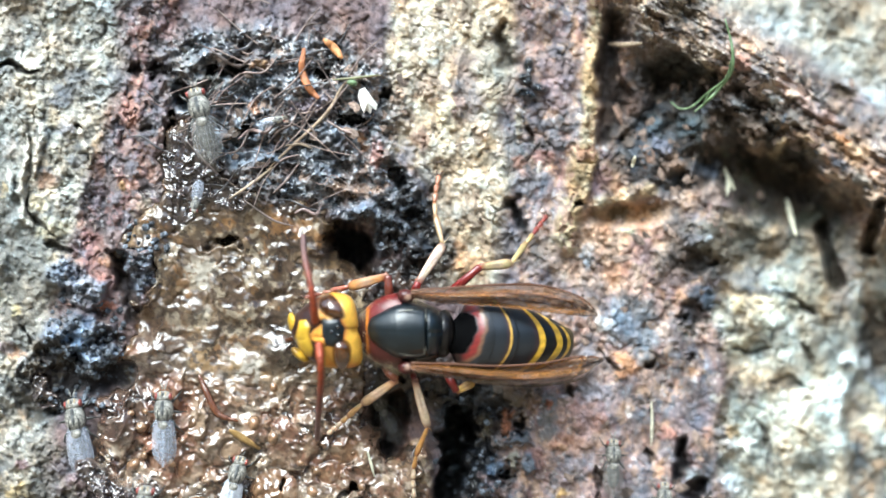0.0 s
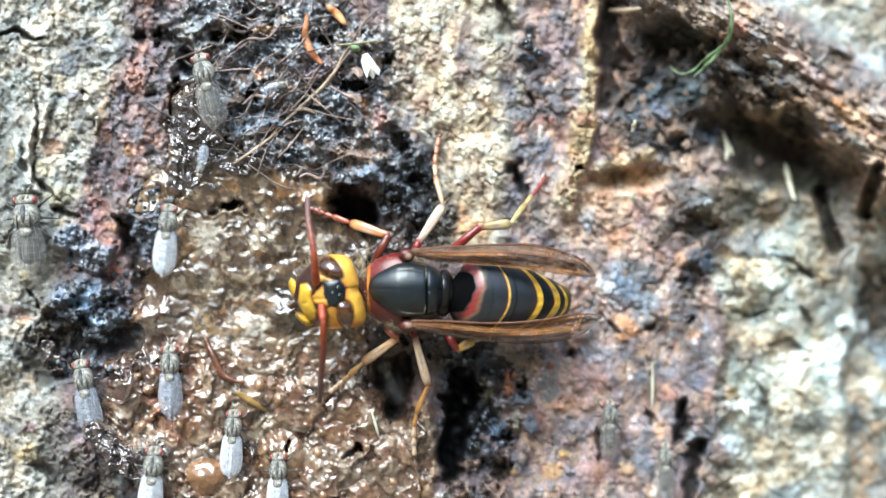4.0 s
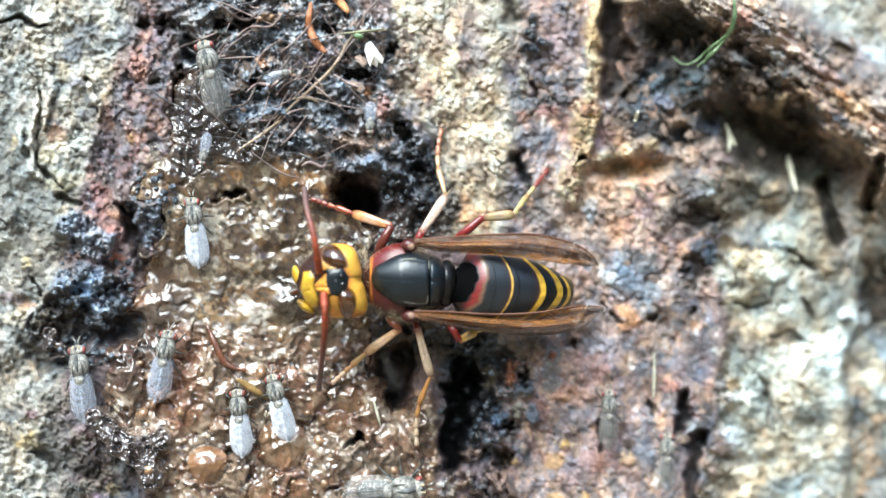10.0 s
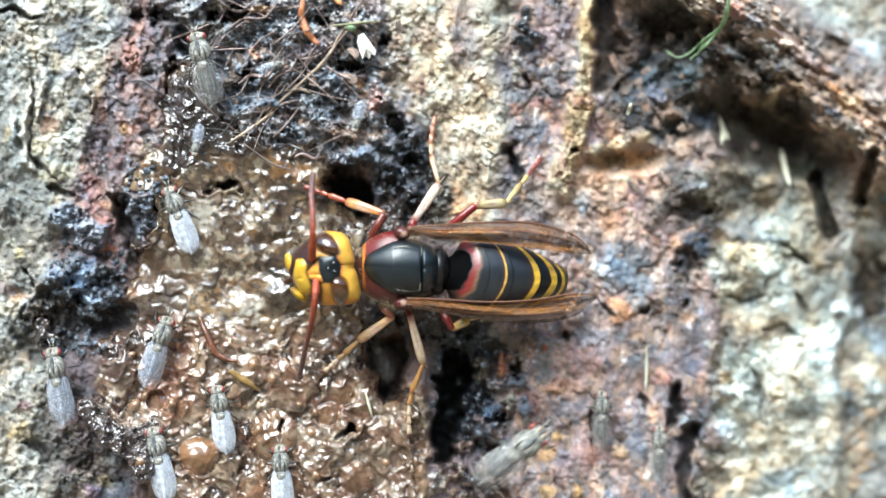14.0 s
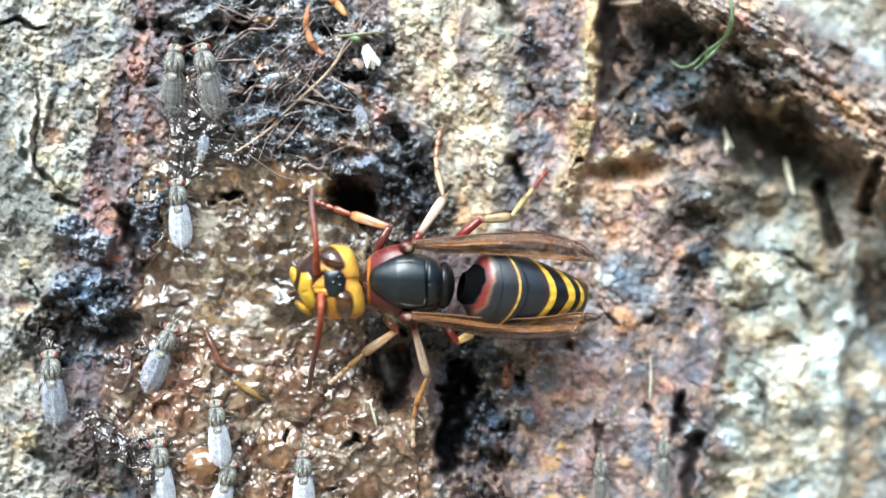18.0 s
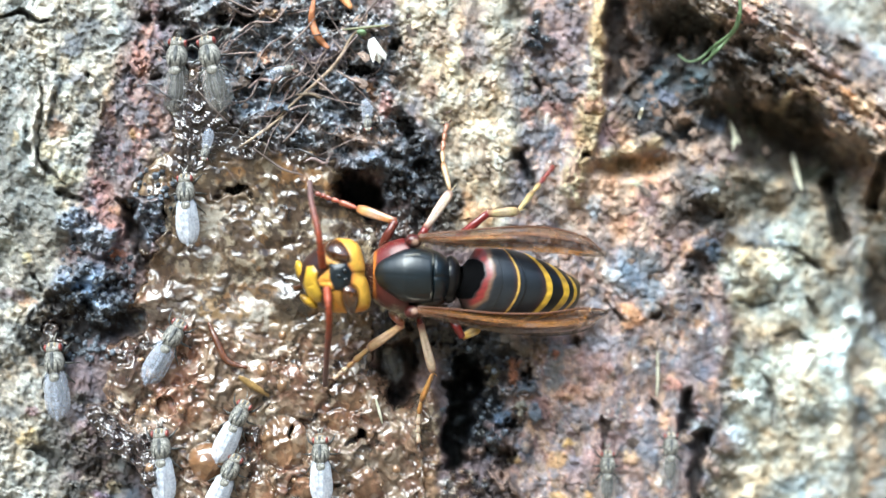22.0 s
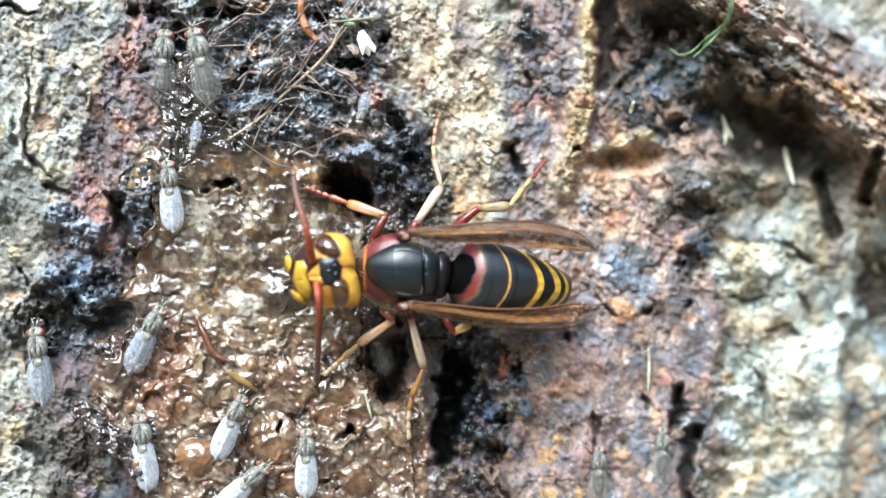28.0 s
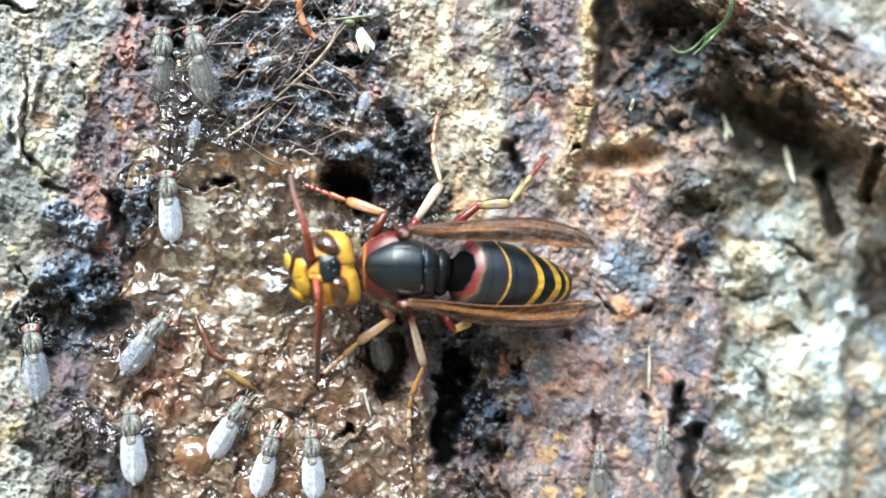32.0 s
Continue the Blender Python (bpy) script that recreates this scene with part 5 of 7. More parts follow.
def ellipsoid(u, v, h, ru, rv, rh, turn=0.0, pitch=0.0, n=32, m=20, shape=None):
    """ru, rv in plan units, rh and h in millimetres."""
    return ball(at(u, v, h), (units(ru, h), units(rv, h), rh * 0.001), plan_axes(turn, pitch), n, m, shape)


def local(geo, u, v, h, turn=0.0, pitch=0.0):
    """A mesh's vertices in plan units round a place: along, across (upwards), out."""
    d = (np.asarray(geo[0]) - at(u, v, h)) @ plan_axes(turn, pitch)
    return d / units(1, h)


def mix(a, b, t):
    t = np.asarray(t)[:, None]
    return np.asarray(a) * (1 - t) + np.asarray(b) * t


def build_hornet():
    neck = at(655, 484, 5.5)
    # head: broad and flat behind, the face turned down and forward; its plates are cut from one surface
    HU, HV, HH = 598, 482, 5.6
    def skull(p):
        x, y, z = p
        z = math.copysign(abs(z) ** 0.85, z)
        if x > 0:
            r = math.hypot(x, y)
            k = r / (x ** 5 + abs(y) ** 5) ** 0.2 if r > 1e-6 else 1.0
            x, y = x * k, y * k
            x *= 0.70 - 0.21 * y - 0.05 * math.exp(-((y - 0.05) / 0.12) ** 2)
            return np.array([x, y * (1 - 0.06 * x), z])
        front = -x
        return np.array([x * 0.98, y * (1.0 - 0.30 * front ** 1.6), z * (1.0 - 0.42 * front ** 1.3)])
    verts, faces = ellipsoid(HU, HV, HH, 72, 66, 2.5, 2, 0, 240, 170, skull)
    def inside(pu, pv, corners):
        """How far a place lies inside a closed outline, in plan units; negative outside."""
        dist, odd = np.full(pu.shape, 1e9), np.zeros(pu.shape, bool)
        for (x0, y0), (x1, y1) in zip(corners, corners[1:] + corners[:1]):
            t = np.clip(((pu - x0) * (x1 - x0) + (pv - y0) * (y1 - y0)) / ((x1 - x0) ** 2 + (y1 - y0) ** 2), 0, 1)
            dist = np.minimum(dist, np.hypot(pu - x0 - t * (x1 - x0), pv - y0 - t * (y1 - y0)))
            odd ^= ((y0 > pv) != (y1 > pv)) & (pu < (x1 - x0) * (pv - y0) / (y1 - y0 + 1e-9) + x0)
        return np.where(odd, dist, -dist)
    k = (D + verts[:, 1]) / D
    pu, pv = verts[:, 0] / (U * k) + 784, 441 - verts[:, 2] / (U * k)
    top = -verts[:, 1] * 1000 > HH - 0.1
    CLYPEUS = [(541, 466), (554, 464), (562, 476), (561, 492), (570, 515), (568, 529), (554, 535), (543, 521), (535, 497)]
    FRONS = [(584, 466), (573, 475), (560, 490), (566, 502), (591, 508), (587, 489)]
    CROWN = [(581, 463), (611, 460), (621, 476), (619, 495), (607, 509), (591, 507), (583, 488)]
    LORE_A, LORE_B = [(573, 438), (580, 436), (588, 456), (580, 464), (575, 460)], [(586, 511), (602, 508), (606, 522), (606, 538), (594, 530)]
    def oval(cu, cv, ru, rv, turn):
        c, d = math.cos(turn), math.sin(turn)
        x, y = (pu - cu) * c + (pv - cv) * d, -(pu - cu) * d + (pv - cv) * c
        return 1.0 - np.sqrt((x / ru) ** 2 + (y / (rv * (1 - 0.012 * x))) ** 2)
    d_eye_a, d_eye_b = oval(597, 441, 25, 16, 0.62), oval(619, 524, 25, 14.5, 1.52)
    d_clyp, d_frons, d_crown = inside(pu, pv, CLYPEUS), inside(pu, pv, FRONS), inside(pu, pv, CROWN)
    d_lore = np.maximum(inside(pu, pv, LORE_A), inside(pu, pv, LORE_B))
    mottle = fbm(pu, pv, 14, 4, 71)
    col = np.tile(np.array((0.72, 0.40, 0.055)), (len(verts), 1)) * (1 + 0.16 * mottle)[:, None]
    col = mix(col, (0.58, 0.22, 0.03), 0.75 * step(636, 600, pu + 0.22 * (HV - pv)) * (0.7 + 0.6 * mottle).clip(0, 1))
    col = mix(col, (0.42, 0.13, 0.03), 0.8 * step(50, 62, np.abs(pv - HV)) * step(600, 640, pu))
    col = mix(col, (0.45, 0.12, 0.045), 0.75 * step(-9, -1, d_crown) * step(605, 612, pu))
    col = mix(col, (0.42, 0.16, 0.08), 0.7 * step(12, 3, np.hypot(pu - 616, pv - 503)))
    col = mix(col, (0.20, 0.07, 0.02), 0.7 * np.exp(-((pv - 477 + 0.1 * (pu - 620)) / 1.1) ** 2) * step(617, 622, pu))
    col = mix(col, BROWN, step(597, 587, pu + 0.15 * np.abs(pv - HV) - 0.10 * (pv - HV)))
    col = mix(col, (0.030, 0.012, 0.008), step(575, 560, pu))
    rim = np.maximum(d_eye_a, d_eye_b)
    col = mix(col, (0.10, 0.035, 0.012), 0.85 * step(-0.22, -0.05, rim))
    col = mix(col, (0.50, 0.24, 0.04), step(-1.5, 1.5, d_lore) * (1 - 0.8 * step(-0.12, -0.02, rim)))
    col = mix(col, (0.006, 0.007, 0.009), step(-2.0, -0.3, np.maximum(np.maximum(d_clyp, d_frons), d_crown)))
    col = mix(col, (0.020, 0.012, 0.008), 1.0 - np.where(top, 1.0, 0.0))
    rise = 0.34 * (1 - np.exp(-np.maximum(d_clyp, 0) / 6)) + 0.24 * (1 - np.exp(-np.maximum(d_frons, 0) / 5)) + 0.12 * (1 - np.exp(-np.maximum(d_crown, 0) / 3))
    rise -= 0.10 * np.exp(-((pv - 494) / 2.0) ** 2) * (d_frons > 0) + 0.08 * np.exp(-((pv - 500 + 0.2 * (pu - 550)) / 2.5) ** 2) * (d_clyp > 8)
    rise -= 0.07 * np.exp(-((pv - 477 + 0.1 * (pu - 620)) / 1.6) ** 2) * step(615, 622, pu)
    outward = verts - at(HU, HV, HH - 1.5)
    outward = outward / np.linalg.norm(outward, axis=1)[:, None]
    bulge = 0.50 * np.sqrt(np.clip(rim, 0, 1) * (2 - np.clip(rim, 0, 1))) - 0.10 * np.exp(-(rim / 0.10) ** 2)
    verts = verts + OUT * (np.where(top, rise, 0.0) * 0.001)[:, None] + outward * (np.where(top, bulge, 0.0) * 0.001)[:, None]
    tint_f = mix(np.tile((0.60, 0.28, 0.04), (len(verts), 1)), (0.26, 0.10, 0.02), step(3.5, 0, d_frons)) * (1 + 0.2 * mottle)[:, None]
    tint_f = mix(tint_f, (0.22, 0.09, 0.02), 0.8 * np.exp(-((pv - 488 - 0.12 * (pu - 562)) / 1.3) ** 2))
    tint_c = mix(np.tile((0.54, 0.33, 0.03), (len(verts), 1)), (0.20, 0.10, 0.012), step(5, 0, d_clyp)) * (1 + 0.25 * mottle)[:, None]
    middle = np.array([verts[list(q)].mean(axis=0) for q in faces])
    region = np.zeros(len(faces), int)
    for number, d in ((1, d_clyp), (2, d_frons), (3, d_crown), (4, d_eye_a), (5, d_eye_b)):
        field = np.where(top, d, -9.0)
        region[np.array([field[list(q)].mean() > 0 for q in faces])] = number
    def piece(number, colours):
        chosen = [q for q, r in zip(faces, region) if r == number]
        used = sorted({i for q in chosen for i in q})
        where = {i: n for n, i in enumerate(used)}
        return (verts[used], [tuple(where[i] for i in q) for q in chosen]), np.asarray(colours)[used]
    g, c = piece(0, col)
    head = part("head", g, CHITIN, hornet, neck, "yellow head with dark brown cheeks", c)
    g, c = piece(1, tint_c)
    part("clypeus", g, CHITIN, head, label="bright yellow face plate", colours=c)
    g, c = piece(2, tint_f)
    part("frons", g, CHITIN, head, label="yellow triangle between the antennae", colours=c)
    g, c = piece(3, col)
    part("ocellar_patch", g, BLACK, head, label="black patch on the crown")
    for number in (4, 5):
        g, c = piece(number, col)
        part("eye", g, EYE, head, label="glossy brown compound eye")
    peak = np.hypot(pu - 607, pv - 482) < 5
    crest = -verts[peak & top, 1].max() * 1000
    for du, dv in ((599, 483), (609, 474), (611, 488)):
        oc = ellipsoid(du, dv, crest + 0.02, 4.2, 4.2, 0.22, n=16, m=10)
        part("ocellus", oc, JET, head, label="glossy black simple eye")
    for mu, mv, ra, rb, turn in ((530, 474, 8, 19, -14), (546, 528, 19, 8, 38)):
        man = ellipsoid(mu, mv, HH + 0.1, ra, rb, 0.7, turn, -20, 20, 12)
        x, y, z = local(man, mu, mv, HH + 0.1, turn).T
        cm = mix(np.tile((0.46, 0.28, 0.025), (len(x), 1)), BROWN, step(-2, -9, x) * 0.7)
        part("mandible", man, CHITIN, head, colours=cm)
    maxil = tube([at(536, 500, 5.0), at(524, 506, 4.0), at(516, 502, 2.8)], [0.00025, 0.00022, 0.00012], 8)
    part("tongue", maxil, CHITIN, head, colours=np.tile(BROWN, (len(maxil[0]), 1)))
    antennae = []
    for side, socket, line in (
        (1, (570, 466, 8.0), [(570, 466, 8.0), (567, 432, 9.2), (562, 395, 9.2), (553, 352, 8.2), (551, 318, 6.6)]),
        (-1, (578, 505, 8.0), [(578, 505, 8.0), (580, 535, 8.9), (580, 575, 8.2), (575, 625, 6.2), (571, 675, 3.6)]),
    ):
        pts = curve_points([at(*p) for p in line], 60)
        lengths = np.linspace(0, 1, 60)
        r = 0.00027 - 0.00005 * lengths
        r[:13] = 0.00031
        for s in np.arange(13, 60, 4.7):
            r[int(s)] *= 0.86
        r[13] = 0.00022
        geo = tube(pts, list(r), 12)
        t = np.concatenate([np.repeat(lengths, 12), [0, 1]])
        ring = np.concatenate([np.repeat(r, 12), [r[0], r[-1]]])
        c = mix(np.tile((0.24, 0.038, 0.009), (len(t), 1)), (0.20, 0.115, 0.105), step(0.40, 0.95, t))
        c = c * (0.55 + 0.45 * step(0.00022, 0.00028, ring))[:, None]
        antennae.append(part("antenna", geo, ANTENNA, head, at(*socket), "segmented rust-red antenna", c))
    # thorax
    def loft(us, middle, half, base, rise, n=56, sharp=1.0, crease=None):
        """A closed domed plate: rings across the body at us; base and rise in millimetres."""
        verts, faces = [], []
        for u, v, w, h, r in zip(us, middle, half, base, rise):
            for j in range(n):
                a = 2 * math.pi * j / n
                y = math.cos(a)
                z = math.sin(a)
                z = z ** sharp if z > 0 else z * 0.5
                k = crease(u, y) if crease and z > 0 else 0.0
                verts.append(at(u, v + w * y, h + r * z + k))
        m = len(us)
        for i in range(m - 1):
            for j in range(n):
                a, b = i * n + j, i * n + (j + 1) % n
                faces.append((a, b, b + n, a + n))
        faces.append(tuple(range(n))[::-1])
        faces.append(tuple((m - 1) * n + j for j in range(n)))
        return np.array(verts), faces
    low = ellipsoid(722, 486, 4.0, 86, 60, 2.4, 3, 0, 40, 24)
    cl = mix(np.tile((0.045, 0.034, 0.024), (len(low[0]), 1)), (0.05, 0.012, 0.009), step(20, -60, local(low, 722, 486, 4.0).T[0]) * 0.7)
    thorax = part("thorax", low, CHITIN, hornet, at(722, 486, 4.0), "dark thorax", cl)
    us = np.linspace(659, 722, 40)
    t = (us - 659) / 63
    edge_up = 484 - 66 * np.sqrt(np.clip(np.sin(np.pi * np.clip(0.14 + 0.42 * t, 0, 1)), 0, 1)) - 3 * t
    edge_low = 484 + 64 * np.sqrt(np.clip(np.sin(np.pi * np.clip(0.12 + 0.42 * t, 0, 1)), 0, 1))
    collar = loft(us, (edge_up + edge_low) / 2, (edge_low - edge_up) / 2, np.full(40, 4.9), 0.9 + 0.95 * np.sin(np.pi * np.clip(0.06 + 0.5 * t, 0, 1)), 96, 0.75)
    k = (D + collar[0][:, 1]) / D
    cu, cv = collar[0][:, 0] / (U * k) + 784, 441 - collar[0][:, 2] / (U * k)
    c = mix(np.tile((0.085, 0.009, 0.008), (len(cu), 1)), (0.05, 0.012, 0.010), step(470, 500, cv)) * (1 + 0.3 * fbm(cu, cv, 20, 3, 72))[:, None]
    c = mix(c, (0.48, 0.17, 0.025), step(662.5, 660, cu - 0.10 * np.abs(cv - 480)) * (0.75 + 0.25 * np.sign(480 - cv)) * step(0.5, 0.9, 1 - np.abs(cv - 482) / 130))
    c = mix(c, (0.09, 0.06, 0.04), 0.8 * step(530, 545, cv))
    part("pronotum", collar, CHITIN, hornet, label="maroon collar with an orange front edge", colours=c)
    for side in (1, -1):
        teg = ellipsoid(729, 482 - 62 * side, 6.0, 15, 12, 0.6, 10 * side, 0, 24, 14)
        x, y, z = local(teg, 729, 482 - 62 * side, 6.0).T
        part("tegula", teg, CHITIN, hornet, colours=mix(np.tile((0.06, 0.014, 0.012), (len(x), 1)), (0.34, 0.22, 0.16), step(8, 3, np.hypot(x - 4, y + 2 * side))), label="small maroon wing cover")
    us = np.concatenate([661 + 100 * np.linspace(0.0, 1, 46) ** 1.6, [762.2, 763.2]])
    half = np.interp(us, (661, 663, 667, 676, 687, 700, 712, 727, 745, 761, 763.2), (3, 12, 19, 27, 34.5, 42, 47, 49.5, 48, 44, 42.5))
    middle = np.interp(us, (661, 690, 763), (477, 480, 482.5))
    high = 1.95 * np.clip((us - 660) / 54, 0, 1) ** 0.42 * (1 - 0.10 * np.clip((us - 720) / 43, 0, 1) ** 2)
    high[-2:] *= (0.97, 0.86)
    def lines(u, y):
        return -0.05 * math.exp(-((abs(y) - 0.74) / 0.025) ** 2) * float(u > 712) - 0.03 * math.exp(-(y / 0.02) ** 2) * float(u < 735)
    scutum = part("scutum", loft(us, middle, half, np.full(len(us), 5.75), high, 120, 0.80, lines), BLACK, hornet, label="glossy black shield of the back")
    crown_of = lambda u, v: 5.75 + np.interp(u, us, high) * (max(0.0, 1 - ((v - np.interp(u, us, middle)) / np.interp(u, us, half)) ** 2)) ** 0.4
    for line in ([(716, 446), (728, 444), (742, 443)], [(762, 441), (763, 452), (763.5, 462)], [(718, 519), (735, 522), (759, 522)], [(759, 522), (761, 516), (762, 508)]):
        pts = curve_points([at(u, v, crown_of(u, v) - 0.02) for u, v in line], 10)
        part("furrow", tube(pts, [0.00003, 0.00005, 0.00006, 0.00006, 0.00006, 0.00006, 0.00006, 0.00006, 0.00005, 0.00003], 6), SEAM, scutum, label="pale seam line")
    us2 = 764.5 + 32 * np.linspace(0, 1, 30)
    t = (us2 - 764.5) / 32
    half2 = 43.5 * np.clip(1 - t ** 2.4, 0.02, 1) ** 0.5
    rear = loft(us2, 482.5 + 1.5 * t, half2, np.full(30, 5.5), 1.92 * np.clip(1 - 0.75 * t ** 2.2, 0.1, 1) * (0.90 + 0.10 * np.clip(t * 8, 0, 1)), 90, 0.8, lambda u, y: -0.16 * math.exp(-(y / 0.045) ** 2))
    part("scutellum", rear, BLACK, hornet, label="black two-lobed rear plate of the back")
    prop = ellipsoid(794, 487, 4.7, 20, 42, 1.6, 3, 0, 28, 16)
    part("propodeum", prop, CHITIN, hornet, colours=np.tile((0.008, 0.007, 0.007), (len(prop[0]), 1)))
    # abdomen: overlapping plates on one axis
    waist = at(803, 489, 5.3)
    tip = at(1009, 508, 1.3)
    way = (tip - waist)
    length = np.linalg.norm(way)
    ax = way / length
    across = np.array([0.0, 0, 1.0])
    across = across - ax * (across @ ax)
    across /= np.linalg.norm(across)
    up = np.cross(ax, across)
    up = up if up @ OUT > 0 else -up
    def sm(a, b, x):
        t = min(max((x - a) / (b - a), 0), 1)
        return t * t * (3 - 2 * t)
    def girth(s):
        return 0.00318 * (0.55 + 0.45 * sm(0.0, 0.20, s)) * (max(0.0, 1 - abs((s - 0.45) / 0.62) ** 2.3) ** 0.62) * (0.94 if s > 0.45 else 1.0)
    def plate(s0, s1, swell, colour, bow0=0.10, bow1=0.10):
        n, m = 120, (70 if s0 == 0.0 else 30)
        verts, cols, faces = [], [], []
        for i in range(m + 1):
            f = i / m
            s = s0 + (s1 - s0) * f
            r = girth(min(s, 0.995)) * swell * (1.0 if s0 < 0.1 else 0.97 + 0.03 * sm(0.0, 0.15, f)) + 0.00008 * f
            if i == m:
                r *= 0.985
            for j in range(n):
                a = 2 * math.pi * j / n
                back = math.cos(a)
                p = waist + ax * (s - (bow0 + (bow1 - bow0) * f) * math.sin(a) ** 2 * min(1.0, s * 4) + 0.012 * math.sin(a)) * length + r * (up * back * 0.86 + across * math.sin(a))
                verts.append(p)
                cols.append(colour(f, a, s, p))
        for i in range(m):
            for j in range(n):
                a, b = i * n + j, i * n + (j + 1) % n
                faces.append((a, b, b + n, a + n))
        return (np.array(verts), faces), np.array(cols)
    GREYBLACK = np.array((0.011, 0.013, 0.016))
    def plan_of(p):
        k = (D + p[1]) / D
        return p[0] / (U * k) + 784, 441 - p[2] / (U * k)
    # black front face of the abdomen, with the scutellum's shadow painted in
    def hollow_of(u, v):
        w = 0.07 * math.sin(v * 0.13) + 0.04 * math.sin(v * 0.31 + 1)
        return math.hypot((u - 824) / (27 if u > 824 else 40), (v - 481 + 0.25 * (u - 824)) / 37) + w
    def first(f, a, s, p):
        u, v = plan_of(p)
        q = hollow_of(u, v)
        c = np.array((0.006, 0.006, 0.007))
        for lo, hi, tint in ((0.94, 1.12, (0.15, 0.016, 0.014)), (1.34, 1.50, (0.120, 0.062, 0.034)), (1.55, 1.75, (0.015, 0.017, 0.020))):
            t = sm(lo, hi, q)
            c = c * (1 - t) + np.array(tint) * t
        dull = sm(836, 818, u) * 0.92 * sm(0.95, 1.1, q) + 0.5 * sm(815, 800, u) + 0.5 * sm(460, 440, v) * sm(845, 830, u)
        dull = min(dull, 1.0)
        c = c * (1 - dull) + np.array((0.012, 0.010, 0.009)) * dull
        return c * (0.8 + 0.25 * math.sin(v * 0.33 + u * 0.12) ** 2)
    def banded(start, lower, middle_thin=0.0, colour=(0.74, 0.44, 0.04)):
        def fn(f, a, s, p):
            u, v = plan_of(p)
            x = f + lower * max(0.0, -math.sin(a)) - middle_thin * math.exp(-(math.sin(a) / 0.16) ** 2)
            t = sm(start - 0.02, start + 0.02, x) * (0.85 + 0.15 * math.sin(v * 0.4))
            red = sm(start - 0.22, start, x) * 0.5
            c = GREYBLACK * (1 - red) + np.array((0.05, 0.016, 0.012)) * red
            if start < 0.72:
                c = c * 0.35
            # soft sheen painted into the plates as two paler bars
            sheen_paint = 0.5 * math.exp(-((u - 887) / 12) ** 2) + 0.25 * math.exp(-((u - 925) / 14) ** 2)
            c = c * (1 + sheen_paint)
            return c * (1 - t) + np.array(colour) * t
        return fn
    core = plate(0.06, 0.92, 0.84, lambda f, a, s, p: np.array((0.02, 0.015, 0.012)), 0.02, 0.02)
    abdomen = part("abdomen", core[0], CHITIN, hornet, waist, "black abdomen with yellow and maroon bands", core[1])
    for s0, s1, swell, fn, bow0, bow1 in (
        (0.0, 0.26, 1.0, first, 0.02, 0.09),
        (0.22, 0.40, 1.0, banded(0.89, 0.03, 0.0, (0.62, 0.38, 0.08)), 0.09, 0.12),
        (0.37, 0.69, 1.0, banded(0.82, 0.03, 0.02), 0.12, 0.16),
        (0.65, 0.86, 0.985, banded(0.67, 0.08, 0.05), 0.15, 0.13),
        (0.82, 0.95, 0.97, banded(0.71, 0.03, 0.0), 0.12, 0.08),
        (0.92, 0.99, 0.94, lambda f, a, s, p: np.array((0.06, 0.04, 0.012)), 0.06, 0.0),
    ):
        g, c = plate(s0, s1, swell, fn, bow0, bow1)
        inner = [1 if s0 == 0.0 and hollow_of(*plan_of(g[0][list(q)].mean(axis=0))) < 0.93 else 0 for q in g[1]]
        part("tergite", g, [MATT, SHADE_BLACK], abdomen, waist, colours=c, face_mats=inner)
    sting = tube([tip - ax * 0.0003, tip + ax * 0.0004], [0.0003, 0.00006], 8)
    part("sting", sting, CHITIN, abdomen, colours=np.tile(BROWN, (len(sting[0]), 1)))
    # wings: long, folded lengthwise, with raised veins
    wings = []
    for side, top, low_edge in (
        (1, [(738, 409), (800, 404), (880, 399), (960, 400), (1030, 420), (1062, 449)], [(738, 421), (800, 433), (880, 438), (960, 447), (1025, 455), (1064, 457)]),
        (-1, [(738, 535), (800, 536), (880, 540), (960, 536), (1030, 525), (1072, 529)], [(738, 550), (800, 563), (880, 575), (960, 579), (1030, 568), (1074, 535)]),
    ):
        n, m = 90, 30
        a = curve_points([np.array(p) for p in top], n)
        b = curve_points([np.array(p) for p in low_edge], n)
        def surf(i, f, side=side, a=a, b=b):
            p = a[i] * (1 - f) + b[i] * f
            s = i / (n - 1)
            fold = f if side > 0 else 1 - f
            h = 6.7 - 2.3 * s + 0.75 * math.sin(math.pi * min(fold * 1.25, 1)) * (1 - 0.5 * s) + 0.5 * fold
            h += (0.27 * math.sin(fold * 11 + 6 * s) + 0.08 * math.sin(fold * 31 - 6 * s)) * min(1, 0.3 + 1.2 * s) + 0.06 * math.sin(9 * s + 7 * fold)
            h += 0.48 * math.exp(-((s - 0.76 - 0.10 * fold) / 0.014) ** 2) + 0.24 * math.exp(-((s - 0.87 - 0.12 * fold) / 0.012) ** 2)
            return at(p[0], p[1], h)
        verts = [surf(i, j / m) for i in range(n) for j in range(m + 1)]
        faces = [(i * (m + 1) + j, i * (m + 1) + j + 1, (i + 1) * (m + 1) + j + 1, (i + 1) * (m + 1) + j) for i in range(n - 1) for j in range(m)]
        root = at(738, 415 if side > 0 else 543, 6.2)
        gs, gf = np.meshgrid(np.linspace(0, 1, n), np.linspace(0, 1, m + 1), indexing="ij")
        gs, gf = gs.ravel(), (gf if side > 0 else 1 - gf).ravel()
        streak = fbm(gs * 300, gf * 300, 95, 3, 81 + side, stretch=0.14)
        tints = mix(np.tile((0.095, 0.052, 0.028), (n * (m + 1), 1)), (0.185, 0.078, 0.016), step(0.30, 0.75, gf + 0.25 * streak))
